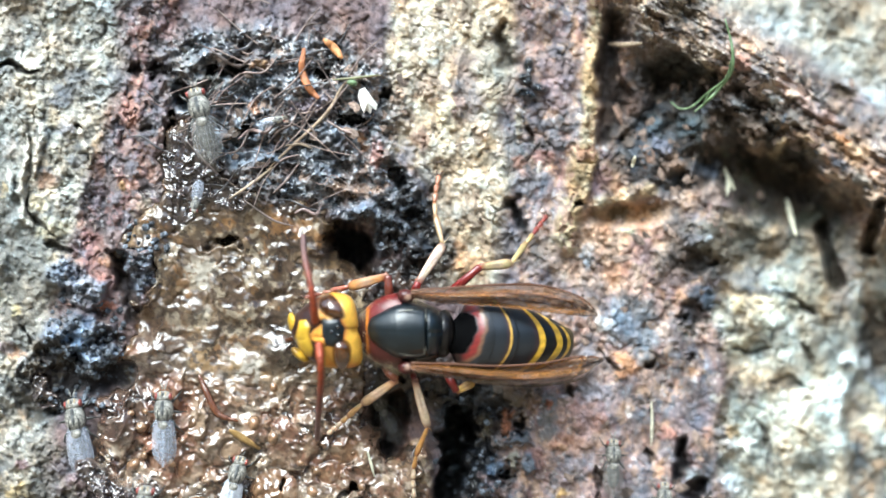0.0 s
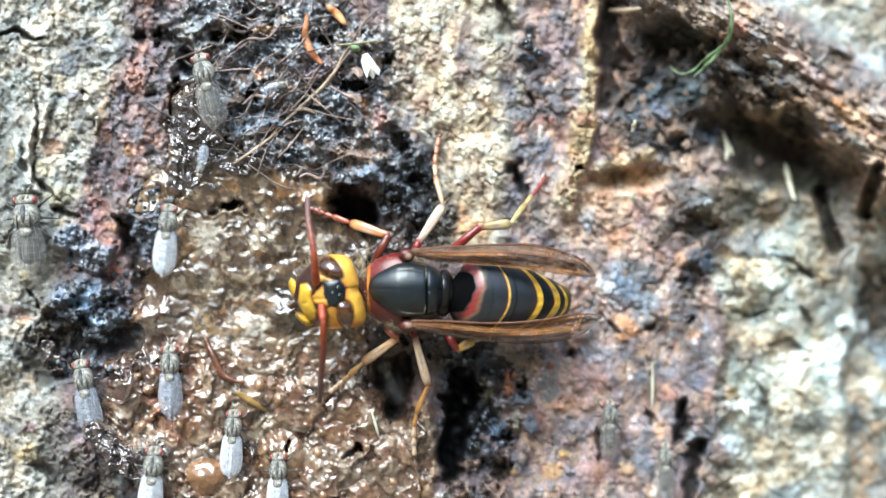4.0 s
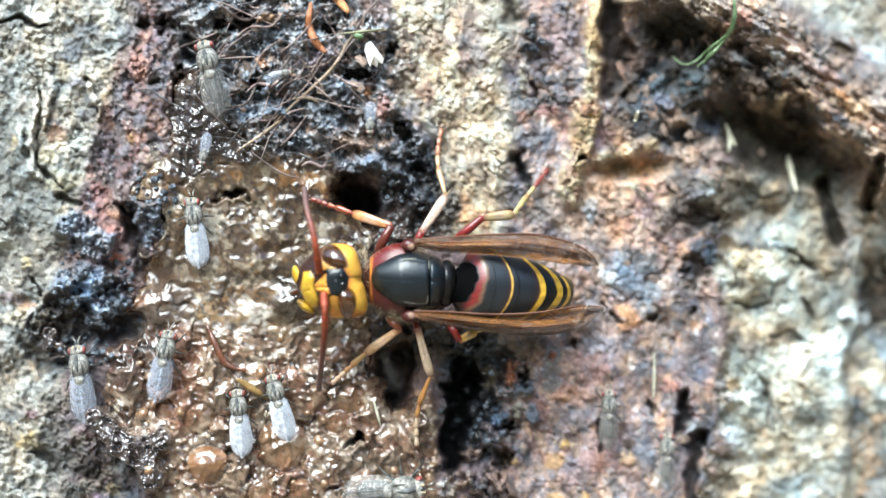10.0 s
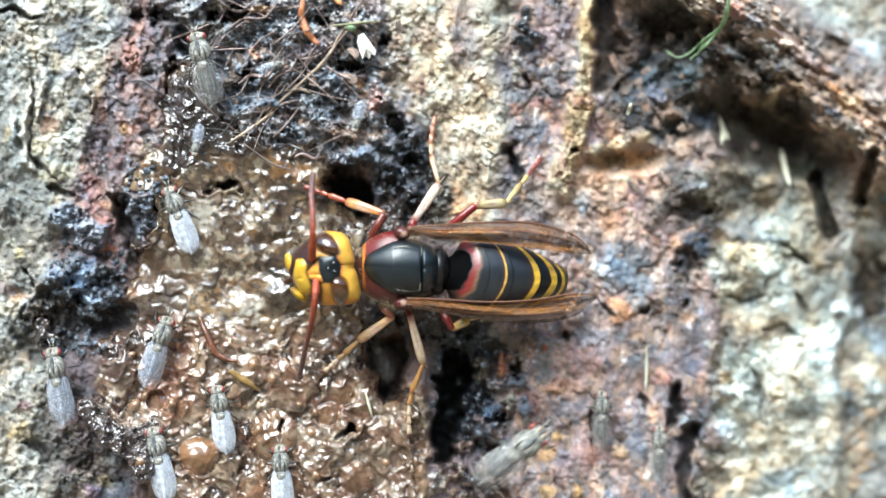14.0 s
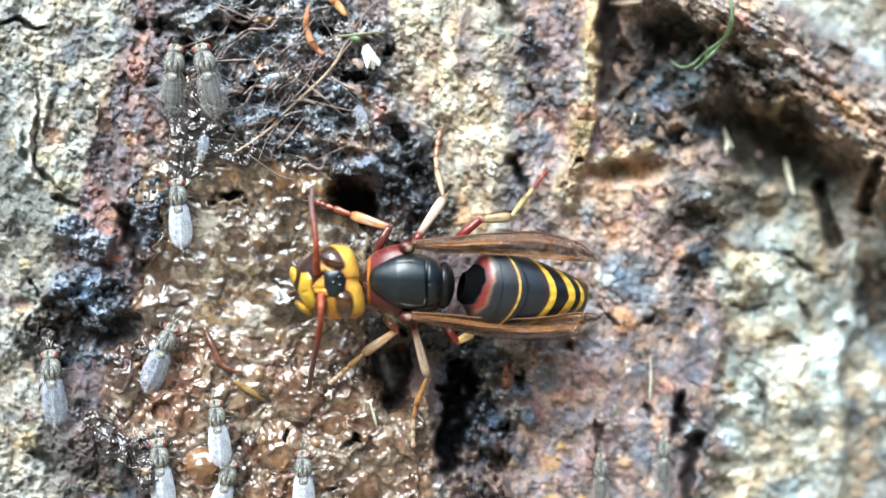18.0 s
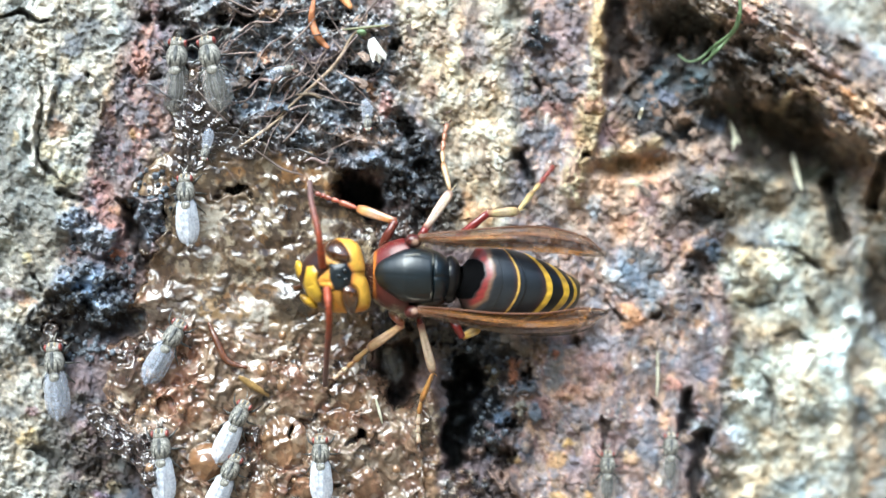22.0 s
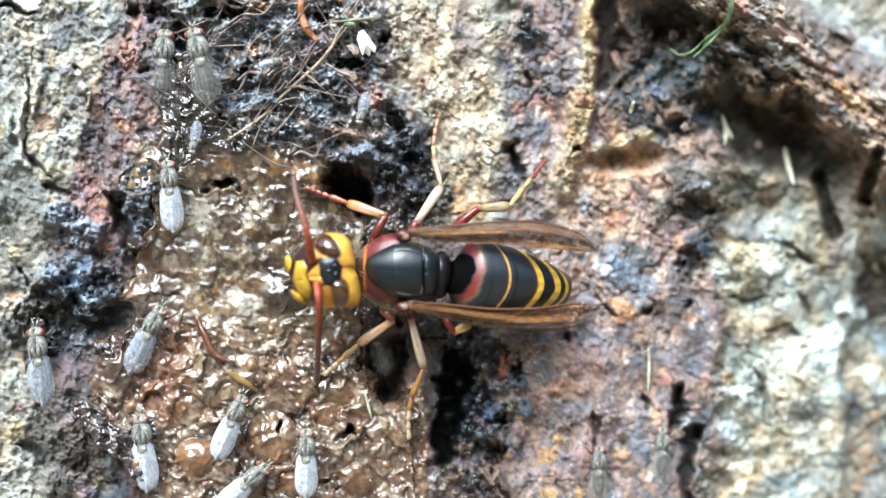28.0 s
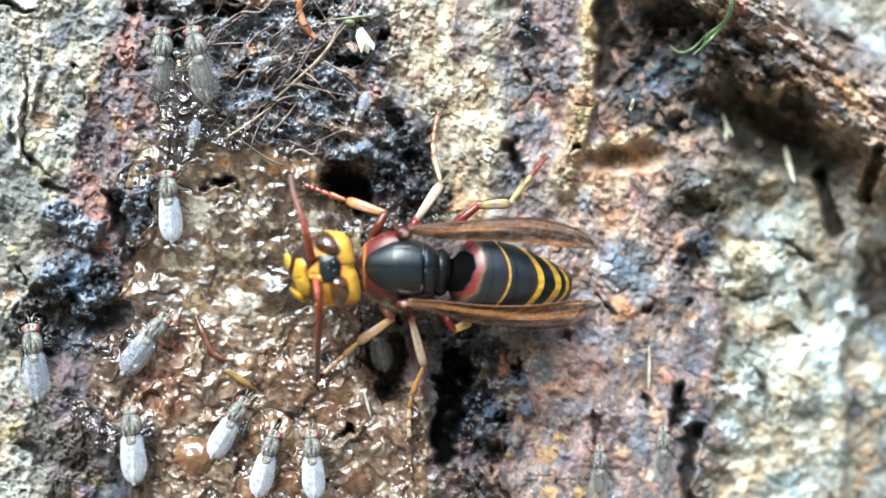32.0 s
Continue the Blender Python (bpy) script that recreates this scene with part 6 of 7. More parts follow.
        tints = mix(tints, (0.070, 0.034, 0.014), 0.4 * step(0.25, -0.25, streak + 0.5 * (gf - 0.5)) * step(0.55, 0.2, gs))
        tints = mix(tints, (0.30, 0.10, 0.018), 0.4 * step(0.16, 0.0, np.abs(gf - 0.45 + 0.15 * gs)) * step(0.75, 0.4, gs))
        tints = mix(tints, (0.13, 0.105, 0.085), 0.6 * step(0.88, 1.0, gs + 0.1 * gf))
        tints = mix(tints, (0.04, 0.018, 0.010), 0.8 * step(0.06, 0.0, gf) + 0.7 * step(0.95, 1.0, gf))
        wing = part("wing", (np.array(verts), faces), MEMBRANE, hornet, root, "smoky brown translucent wing folded lengthwise", tints)
        for f0, f1, s1, r in ((0.05, 0.04, 0.98, 0.00010), (0.34, 0.42, 0.92, 0.00005), (0.7, 0.66, 0.8, 0.00004)):
            k = max(4, int(s1 * 24))
            line = []
            for i in range(k):
                s = s1 * i / (k - 1)
                line.append(surf(int(s * (n - 1)), f0 + (f1 - f0) * s) + OUT * 0.00003)
            part("vein", tube(line, [r * (1 - 0.5 * i / k) for i in range(k)], 6), VEIN, wing)
        for s0, fa, s1, fb in ((0.64, 0.08, 0.68, 0.38), (0.76, 0.38, 0.79, 0.62), (0.82, 0.08, 0.88, 0.4)):
            line = [surf(int((s0 + (s1 - s0) * i / 5) * (n - 1)), fa + (fb - fa) * i / 5) + OUT * 0.00003 for i in range(6)]
            part("vein", tube(line, [0.00004] * 6, 6), VEIN, wing)
        wings.append(wing)
    # legs: hip and thigh, shin, jointed foot with claws
    def leg(hip, knee, ankle, toe, shin_r, colours, foot_bend=(0, 0)):
        hip, knee, ankle = at(*hip), at(*knee), at(*ankle)
        c_thigh, c_shin, c_foot, c_toe = colours
        r = shin_r * 0.00074
        g = tube(curve_points([hip, (hip + knee) / 2 + OUT * 0.0004, knee], 12), [r * k for k in (0.7, 0.82, 0.9, 0.94, 0.95, 0.95, 0.93, 0.9, 0.86, 0.82, 0.86, 0.8)], 12, 0.8)
        thigh = part("leg", g, LEG, hornet, hip, colours=np.tile(c_thigh, (len(g[0]), 1)))
        rr = [r * k for k in (0.95, 0.82, 0.86, 0.92, 0.97, 1.02, 1.06, 1.10, 1.14, 1.15, 1.08, 0.8)]
        g = tube(curve_points([knee, (knee + ankle) / 2 + OUT * 0.0002, ankle], 12), rr, 12, 0.5)
        t = np.concatenate([np.repeat(np.linspace(0, 1, 12), 12), [0, 1]])
        c = mix(np.tile(c_shin, (len(g[0]), 1)), c_thigh, 0.8 * step(0.18, 0.0, t))
        c = mix(c, np.array(c_thigh) * 0.8, 0.6 * step(0.85, 1.0, t))
        c = mix(c, (0.62, 0.50, 0.40), 0.45 * step(0.25, 0.5, t) * step(0.8, 0.55, t))
        c = mix(c, (0.16, 0.04, 0.02), 0.9 * step(0.10, 0.06, np.abs(t - 0.10)) * 0.5)
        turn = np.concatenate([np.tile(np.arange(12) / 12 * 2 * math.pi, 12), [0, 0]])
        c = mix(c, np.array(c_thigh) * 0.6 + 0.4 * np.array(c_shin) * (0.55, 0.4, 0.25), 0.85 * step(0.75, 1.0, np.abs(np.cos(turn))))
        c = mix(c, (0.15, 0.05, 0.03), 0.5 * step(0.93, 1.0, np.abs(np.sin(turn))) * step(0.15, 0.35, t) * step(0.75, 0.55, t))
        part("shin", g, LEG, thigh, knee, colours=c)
        for s in (1, -1):
            spur = tube([ankle, ankle + (ankle - knee) / np.linalg.norm(ankle - knee) * 0.0006 + np.array((0.0002 * s, -0.0001, 0.0002 * s))], [0.00006, 0.00002], 6)
            part("spur", spur, LEG, thigh, colours=np.tile(c_foot, (len(spur[0]), 1)))
        foot_end = at(*toe)
        stops = [0, 0.42, 0.60, 0.75, 0.86, 1.0]
        side = np.cross((foot_end - ankle), OUT)
        side /= np.linalg.norm(side)
        def spot(s):
            return ankle * (1 - s) + foot_end * s + side * 0.0001 * foot_bend[0] * math.sin(math.pi * s) * 10 + OUT * 0.0001 * foot_bend[1] * math.sin(math.pi * s) * 10
        for s0, s1 in zip(stops, stops[1:]):
            a, b = spot(s0), spot(s1)
            w = r * (0.66 if s0 == 0 else 0.56)
            g = tube([a, a * 0.8 + b * 0.2, a * 0.2 + b * 0.8, b], [w * 0.55, w * 0.75, w * 1.15, w * 0.85], 10, 0.75)
            c = np.tile(c_toe if s0 > 0.5 else c_foot, (len(g[0]), 1))
            c = mix(c, (0.17, 0.06, 0.02), 0.75 * np.concatenate([np.repeat((0.3, 0, 0.25, 1.0), 10), [0.5, 1]]))
            part("tarsus", g, LEG, thigh, colours=c)
        way = (foot_end - spot(0.86))
        way /= np.linalg.norm(way)
        for s in (1, -1):
            g = tube(curve_points([foot_end, foot_end + way * 0.0003 + side * 0.00025 * s, foot_end + way * 0.00055 + side * 0.0002 * s - OUT * 0.0002], 6), [0.00009, 0.00008, 0.00007, 0.00006, 0.00004, 0.00002], 6)
            part("claw", g, LEG, thigh, colours=np.tile(BROWN, (len(g[0]), 1)))
        return thigh
    MAROON = (0.15, 0.012, 0.010)
    RUST, FLESH, STRAWC, GOLD = (0.11, 0.022, 0.012), (0.46, 0.22, 0.075), (0.52, 0.40, 0.28), (0.50, 0.36, 0.15)
    legs = [leg((672, 432, 4.0), (697, 386, 4.6), (630, 364, 3.2), (556, 338, skin(556, 338) + 0.35), 0.52, (RUST, FLESH, (0.26, 0.06, 0.03), (0.15, 0.03, 0.02)))]
    leg((742, 418, 3.6), (750, 398, 4.4), (793, 333, 3.2), (786, 214, skin(786, 214) + 0.3), 0.50, (MAROON, (0.50, 0.41, 0.32), (0.40, 0.28, 0.16), (0.30, 0.13, 0.07)), (-0.5, 0))
    leg((800, 420, 3.4), (858, 371, 4.2), (912, 366, 2.6), (974, 286, skin(974, 286) + 0.3), 0.50, (MAROON, (0.48, 0.39, 0.20), (0.40, 0.31, 0.13), (0.16, 0.022, 0.016)))
    leg((690, 545, 4.0), (712, 567, 4.8), (652, 610, 3.4), (592, 664, skin(592, 664) + 0.3), 0.48, ((0.16, 0.045, 0.02), (0.46, 0.30, 0.16), (0.38, 0.23, 0.09), STRAWC))
    leg((738, 552, 3.6), (743, 566, 4.8), (766, 650, 3.4), (742, 775, skin(742, 775) + 0.3), 0.46, (MAROON, (0.54, 0.43, 0.30), (0.33, 0.17, 0.05), STRAWC), (0.5, 0))
    leg((795, 550, 3.2), (817, 588, 3.8), (846, 572, 2.8), (905, 552, skin(905, 552) + 0.5), 0.48, (MAROON, (0.62, 0.42, 0.10), GOLD, GOLD))
    # short pale hairs on neck, thorax sides and waist
    rnd = random.Random(5)
    hairs = []
    for _ in range(1100):
        a = rnd.uniform(0, 2 * math.pi)
        cu, cv, ru, rv, h = rnd.choice(((724, 486, 84, 62, 5.2), (724, 486, 80, 58, 5.4), (648, 484, 8, 52, 5.3), (600, 482, 60, 66, 4.8), (722, 540, 22, 12, 5.5)))
        if cu == 724 and math.cos(a) > 0.5:
            continue
        p = at(cu + ru * math.cos(a), cv + rv * math.sin(a), h + rnd.uniform(-1.2, 0.8))
        out = np.array([math.cos(a) + rnd.uniform(-0.5, 0.5), -rnd.uniform(0.2, 1.0), -math.sin(a) + rnd.uniform(-0.5, 0.5)])
        out = out / np.linalg.norm(out) * rnd.uniform(0.0004, 0.0009)
        w = np.cross(out, OUT)
        w = w / (np.linalg.norm(w) + 1e-9) * 0.000012
        hairs.append((np.array([p - w - out * 0.3, p + w - out * 0.3, p + OUT * 0.00002 - out * 0.3, p + out]), [(0, 1, 3), (1, 2, 3), (2, 0, 3)]))
    tagged(part("body_hair", merge(*hairs), HAIR, hornet, label="short pale hairs"), kind="stuff")
    return head, antennae, abdomen, wings, legs[0]


hornet_head, hornet_antennae, hornet_abdomen, hornet_wings, hornet_foreleg = build_hornet()


# ---- the small flies ----
def build_fly(wing_mat, label, spread=0.0):
    """A fly about 5 mm long with its head up the trunk, lying on y = 0 with its back towards -y."""
    mm, rise = 0.001, 0.6
    fly = thing("fly", (0, 0, 0), label, "fly", "flies feeding at the sap")
    tho = ball((0, -0.95 * mm, 0.80 * mm), (0.76 * mm, 0.62 * mm, 0.95 * mm), None, 24, 16)
    part("thorax", tho, FLY, fly, label="grey dusted thorax with dark stripes")
    part("stripe", ball((0, -1.46 * mm, 0.95 * mm), (0.17 * mm, 0.17 * mm, 0.62 * mm), None, 10, 8), FLY_DUST, fly, label="blue-grey dusted stripe")
    for s in (1, -1):
        part("stripe", ball((0.36 * s * mm, -1.40 * mm, 0.55 * mm), (0.05 * mm, 0.14 * mm, 0.55 * mm), None, 10, 8), FLY_BELLY, fly)
    scu = ball((0, -1.26 * mm, -0.18 * mm), (0.40 * mm, 0.20 * mm, 0.34 * mm), None, 14, 8)
    part("scutellum", scu, FLY, fly)
    head = part("head", ball((0, -0.95 * mm, 1.74 * mm), (0.68 * mm, 0.48 * mm, 0.40 * mm), None, 18, 12), FLY, fly)
    for s in (1, -1):
        part("face", ball((0.21 * s * mm, -1.22 * mm, 1.93 * mm), (0.08 * mm, 0.22 * mm, 0.20 * mm), None, 12, 8), HAIR, head, label="pale face")
    part("crown", ball((0, -1.2 * mm, 1.86 * mm), (0.15 * mm, 0.25 * mm, 0.22 * mm), None, 12, 8), FLY_BELLY, head, label="dark crown")
    for s in (1, -1):
        part("eye", ball((0.54 * s * mm, -1.03 * mm, 1.76 * mm), (0.15 * mm, 0.32 * mm, 0.25 * mm), None, 16, 10), FLY_EYE, head, label="red eye")
        an = tube([(0.1 * s * mm, -0.95 * mm, 2.25 * mm), (0.16 * s * mm, -0.9 * mm, 2.5 * mm), (0.3 * s * mm, -0.8 * mm, 2.75 * mm)], [0.07 * mm, 0.06 * mm, 0.015 * mm], 6)
        part("antenna", an, FLY, head)
    abd = ball((0, -0.75 * mm, -1.05 * mm), (0.62 * mm, 0.45 * mm, 1.15 * mm), None, 18, 14)
    part("abdomen", abd, FLY_BELLY, fly)
    for z, r in ((-0.55, 0.60), (-1.0, 0.64), (-1.45, 0.60), (-1.82, 0.47)):
        part("band", ball((0, -0.76 * mm, z * mm), (r * mm, r * 0.74 * mm, 0.10 * mm), None, 16, 8), FLY_DUST, fly, label="pale grey abdomen band")
    for s in (1, -1):
        verts, faces, n, m = [], [], 14, 12
        for i in range(n + 1):
            f = i / n
            w = min(1.0, 0.45 + f / 0.35) * (1.0 if f < 0.5 else math.sqrt(max(0.0, 1 - ((f - 0.5) / 0.5) ** 2.3)))
            for j in range(m + 1):
                g = j / m
                x = (-0.10 + g * (1.22 * w)) * s
                z = 0.72 - f * 3.87
                x = x * (0.55 + 0.45 * f ** 0.6) + s * spread * f
                y = -1.42 + 0.42 * g ** 2 + 0.25 * f + 0.016 * math.sin(g * 13 + f * 2) + 0.03 * math.sin(f * 7 + g * 3)
                verts.append((x * mm, y * mm - (0.03 * mm if s > 0 else 0), z * mm))
        for i in range(n):
            for j in range(m):
                q = (i * (m + 1) + j, i * (m + 1) + j + 1, (i + 1) * (m + 1) + j + 1, (i + 1) * (m + 1) + j)
                faces.append(q if s > 0 else q[::-1])
        wing = part("wing", (np.array(verts), faces), wing_mat, fly, (0.15 * s * mm, -1.4 * mm, 0.35 * mm), "clear veined wing folded over the back")
        for g0 in (0.25, 0.5, 0.75, 1.0):
            line = [tuple(np.array(verts[i * (m + 1) + int(g0 * m)]) + np.array((0, -0.012 * mm, 0))) for i in range(0, n, 2)]
            part("vein", tube(line, [0.009 * mm] * len(line), 5), FLY_VEIN, wing)
    for s in (1, -1):
        for z0, z1, reach in ((1.2, 2.1, 1.25), (0.75, 0.6, 1.6), (0.3, -0.9, 1.4)):
            hip, knee = (0.4 * s * mm, -0.55 * mm, z0 * mm), (0.95 * s * mm, -0.9 * mm, (z0 * 0.5 + z1 * 0.5) * mm)
            toe = (reach * s * mm, -0.02 * mm, z1 * mm)
            g = tube([hip, knee, (knee[0] * 0.4 + toe[0] * 0.6, -0.35 * mm, knee[2] * 0.4 + toe[2] * 0.6), toe], [0.11 * mm, 0.085 * mm, 0.05 * mm, 0.035 * mm], 7)
            part("leg", g, FLY_BELLY, fly)
    for ob in fly.children:
        ob.location.z += rise * mm
    return fly


# one row for each: model, size, and stops of (seconds, u, v, lean of the head to the right in degrees, millimetres off the bark)
bright = build_fly(FLY_WING, "small grey fly with red eyes and shining pale wings")
pearly = build_fly(PEARL_WING, "small grey fly with red eyes and lavender-grey wings")
dusky = build_fly(DUSK_WING, "small dark grey fly with red eyes and smoky wings")
FLIGHTS = [
    (dusky, 1.05, [(0, 385, 130, -13), (32, 385, 130, -13)]),
    (pearly, 1.08, [(0, 167, 670, -8), (2, 168, 663, -11), (5, 168, 667, -8), (8, 161, 668, -10), (9, 157, 664, -6), (11.5, 153, 672, -6), (13, 140, 686, -10), (17, 110, 672, -5), (23, 110, 664, -4), (28, 105, 649, -6), (32, 100, 644, -6)]),
    (pearly, 1.02, [(0, 315, 654, 0), (2, 317, 643, 0), (5, 311, 636, 0), (8, 299, 628, -2), (9, 296, 634, 4), (13, 301, 628, 19), (17, 296, 612, 17), (19, 296, 619, 28), (23, 296, 611, 30), (28, 286, 602, 26), (32, 287, 611, 37)]),
    (bright, 0.95, [(0, 433, 760, 15), (2, 437, 756, 15), (4.5, 417, 745, 0), (5, 415, 743, -3), (6, 421, 750, -2), (8, 427, 733, -6), (9, 433, 732, -4), (13, 423, 741, -8), (17, 398, 744, -9), (19, 405, 752, 3), (23, 418, 752, 28), (28, 432, 753, 23), (32, 432, 755, 30)]),
    (bright, 0.95, [(0, 564, 923, 0), (2.5, 556, 898, 0), (4.5, 484, 798, 2), (5, 478, 781, 2), (6, 500, 773, 18), (8, 505, 718, 0), (9, 523, 698, -28), (10, 503, 706, -14), (11, 500, 702, -12), (12, 488, 684, -6), (12.6, 484, 674, -4), (12.95, 700, 1010, -50, 6), (32, 700, 1040, -50)]),
    (bright, 0.95, [(0, 540, 1060, 0), (11.9, 540, 1060, 0), (12.4, 516, 858, -4), (13, 518, 846, -3), (17, 534, 842, -4), (19, 563, 832, 2), (23, 572, 817, -2), (28, 566, 816, 0), (32, 579, 820, -3)]),
    (bright, 1.05, [(0, 279, 818, 5), (5, 282, 818, 6), (6, 332, 818, 4), (8, 339, 795, 8), (8.5, 339, 806, 8), (9, 346, 980, 8), (10.1, 330, 975, 0), (10.5, 306, 838, -3), (11, 300, 832, -8), (12, 300, 824, -8), (13, 309, 819, -11), (17, 303, 829, -6), (19, 299, 816, -5), (23, 294, 813, -3), (28, 286, 798, -6), (32, 269, 785, -3)]),
    (bright, 0.98, [(0, -170, 300, 40), (2.5, -170, 300, 40), (3.5, 150, 360, 20, 6), (4.5, 352, 398, 0), (9.6, 355, 400, 0), (10.6, 356, 398, -18), (13, 344, 393, -20), (14.5, 342, 392, -20), (16.5, 328, 368, -7), (19, 335, 362, -4), (23, 337, 366, -3), (28, 330, 354, -5), (32, 331, 374, -4)]),
    (bright, 0.95, [(0, 393, 1043, 14), (14.5, 393, 1043, 14), (16.5, 398, 853, 14), (19, 410, 851, 14), (23, 398, 845, 30), (25.5, 425, 852, 40), (28, 452, 858, 47), (30, 480, 840, 30), (32, 497, 817, 15)]),
    (dusky, 1.05, [(0, 310, -240, 5), (14.5, 310, -240, 5), (15.5, 300, -60, 5, 5), (16.4, 321, 131, 5), (32, 315, 131, 4)]),
    (dusky, 0.85, [(0, 1092, 728, 0), (9, 1079, 728, 0), (14.5, 1080, 748, 0), (16.5, 1071, 834, 0), (32, 1073, 836, 0)]),
    (dusky, 0.85, [(0, 1180, 803, 0), (32, 1182, 802, 0)]),
    (dusky, 0.9, [(0, 698, 636, -25), (2.5, 698, 635, -25), (13, 690, 626, -20), (32, 690, 605, -15)]),
]
SMALL = [
    (pearly, 0.46, [(0, 668, -230, 175), (6.6, 668, -230, 175), (7.4, 664, 30, 175, 4), (8.2, 662, 190, 178), (9, 662, 190, 178), (13, 654, 208, 200), (17, 652, 191, 160), (19, 652, 197, 165), (23, 650, 194, 180), (28, 662, 195, 195), (32, 663, 197, 200)]),
    (pearly, 0.46, [(0, 370, 247, 190), (32, 370, 247, 190)]),
    (pearly, 0.36, [(0, 500, 118, 75), (32, 500, 118, 75)]),
]
LARGE = [
    (dusky, 1.45, [(0, 1900, 300, -80, 6), (1.8, 1900, 300, -80, 8), (2.0, 1178, 460, -85, 9), (2.2, 990, 640, -70, 9), (2.3, 835, 715, -40, 9), (2.4, 712, 430, -20, 13), (2.5, 598, 650, -60, 9), (2.8, 250, 480, -70, 9), (3.4, 80, 390, -20, 4),
                   (4.5, 58, 380, 0), (4.6, 18, 390, -60, 4), (4.9, -240, 380, -60, 4), (6.5, -240, 1130, 0, 2), (8.4, 420, 1130, 60, 2), (9, 448, 905, 70), (9.5, 640, 850, 80), (10, 682, 848, 85), (10.5, 705, 852, 82), (11, 722, 870, 80),
                   (12, 772, 905, 60), (12.5, 795, 880, 35), (13, 814, 842, 20), (13.6, 816, 836, 20), (13.9, 870, 830, 40, 4), (14.0, 918, 806, 50, 5), (14.3, 988, 712, 15), (15.4, 988, 712, 15), (16.1, 1250, 1130, 20, 8), (32, 1250, 1130, 20, 4)]),
]
LABELS = {"small": "tiny pale-winged fly stuck to the wet bark", "large": "larger grey-green fly with smoky wings"}
flies = []
for model, size, stops in FLIGHTS + SMALL + LARGE:
    fly = model if model not in [f for f, _ in flies] else copy_thing(model, Matrix())
    flies.append((fly, stops))
    fly.scale = (size * (1.12 if stops[0][2] < 140 else 1.02), size, size * (1.15 if size < 1.4 else 0.92))
    if size < 0.5 or size > 1.4:
        fly["label"] = LABELS["small" if size < 0.5 else "large"]


# ---- sap: beads and blisters of gel over the bed, each a dome sunk into it ----
rnd = random.Random(11)


def dome(u, v, r, high, n=12, m=5):
    """A rounded drop on the bark: r in plan units, high in millimetres."""
    h0 = skin(u, v)
    verts, faces = [], []
    a0 = rnd.uniform(0, 6.28)
    for i in range(m + 1):
        t = 0.5 * math.pi * i / m
        for j in range(n):
            a = 2 * math.pi * j / n
            w = r * math.cos(t) * (1 + 0.12 * math.sin(2 * a + a0) + 0.06 * math.sin(3 * a + 2 * a0))
            verts.append(at(u + w * math.cos(a), v + w * math.sin(a), h0 - 0.45 + (high + 0.45) * math.sin(t)))
    for i in range(m):
        for j in range(n):
            a, b = i * n + j, i * n + (j + 1) % n
            faces.append((a, b, b + n, a + n))
    return np.array(verts), faces


def in_bed(u, v):
    i, j = int((v - V0) / GRID), int((u - U0) / GRID)
    return bed[i, j] > 0.6


def gel_sheet():
    """The slick itself: the part of the gel field that covers the bed."""
    keep = bed > 0.4
    quad_keep = (keep[:-1, :-1] | keep[1:, :-1] | keep[1:, 1:] | keep[:-1, 1:]).reshape(-1)
    faces = quads[quad_keep]
    used, faces = np.unique(faces, return_inverse=True)
    k = (D - gel_relief * 0.001) / D
    xyz = np.stack([(gu - 784) * U * k, -gel_relief * 0.001, (441 - gv) * U * k], axis=-1).reshape(-1, 3)[used]
    ob = new("gel", grid_mesh("gel", xyz, faces.reshape(-1, 4), GEL, PIVOT["sap_ooze"], np.clip(gel_tone, 0.008, 0.8).reshape(-1, 3)[used], gel_wet.reshape(-1)[used]))
    ob.parent = sap
    return ob


sap = thing("sap_ooze", at(450, 650, skin(450, 650)), "wet brown sap gel with blisters and glossy beads", "sap", kind="stuff")
gel_sheet()
made = 0
while made < 42:
    u, v = rnd.uniform(230, 760), rnd.uniform(570, 960)
    if in_bed(u, v) and not (470 < u < 660 and 420 < v < 560):
        r = rnd.choice((4, 5, 6, 8, 10, 13))
        part("bead", dome(u, v, r, r * 0.03, 10, 4), AMBER_DROP, sap)
        made += 1

# ---- grit on the tar clumps, chips on the bark ----
def nugget(size, seed, flat=1.0):
    r = random.Random(seed)
    bm = bmesh.new()
    bmesh.ops.create_icosphere(bm, subdivisions=1, radius=1.0)
    for v in bm.verts:
        v.co *= size * r.uniform(0.65, 1.2)
        v.co.y *= flat
    me = bpy.data.meshes.new("nugget")
    bm.to_mesh(me)
    bm.free()
    return me


crumb_meshes = [nugget(0.00030, s) for s in range(6)]
for me in crumb_meshes:
    me.materials.append(CRUMB)
grit_thing = thing("tar_crust", at(180, 490, skin(180, 490)), "lumpy blue-black tar crust of dried sap on the bark", "crust", kind="stuff")
count = 0
while count < 240:
    cu, cv, ru, rv = rnd.choice(((178, 485, 75, 85), (178, 485, 75, 85), (275, 345, 45, 60), (715, 285, 60, 65), (150, 605, 60, 25), (850, 690, 70, 100)))
    a, q = rnd.uniform(0, 6.28), math.sqrt(rnd.random())
    u, v = cu + ru * q * math.cos(a), cv + rv * q * math.sin(a)
    ob = new("crumb", rnd.choice(crumb_meshes))
    ob.parent = grit_thing
    s = rnd.uniform(0.5, 1.15)
    ob.matrix_basis = Matrix.LocRotScale(Vector(at(u, v, skin(u, v) + 0.05) - PIVOT["tar_crust"]), Euler((rnd.uniform(0, 6), rnd.uniform(0, 6), rnd.uniform(0, 6))), Vector((s, s, s)))
    count += 1

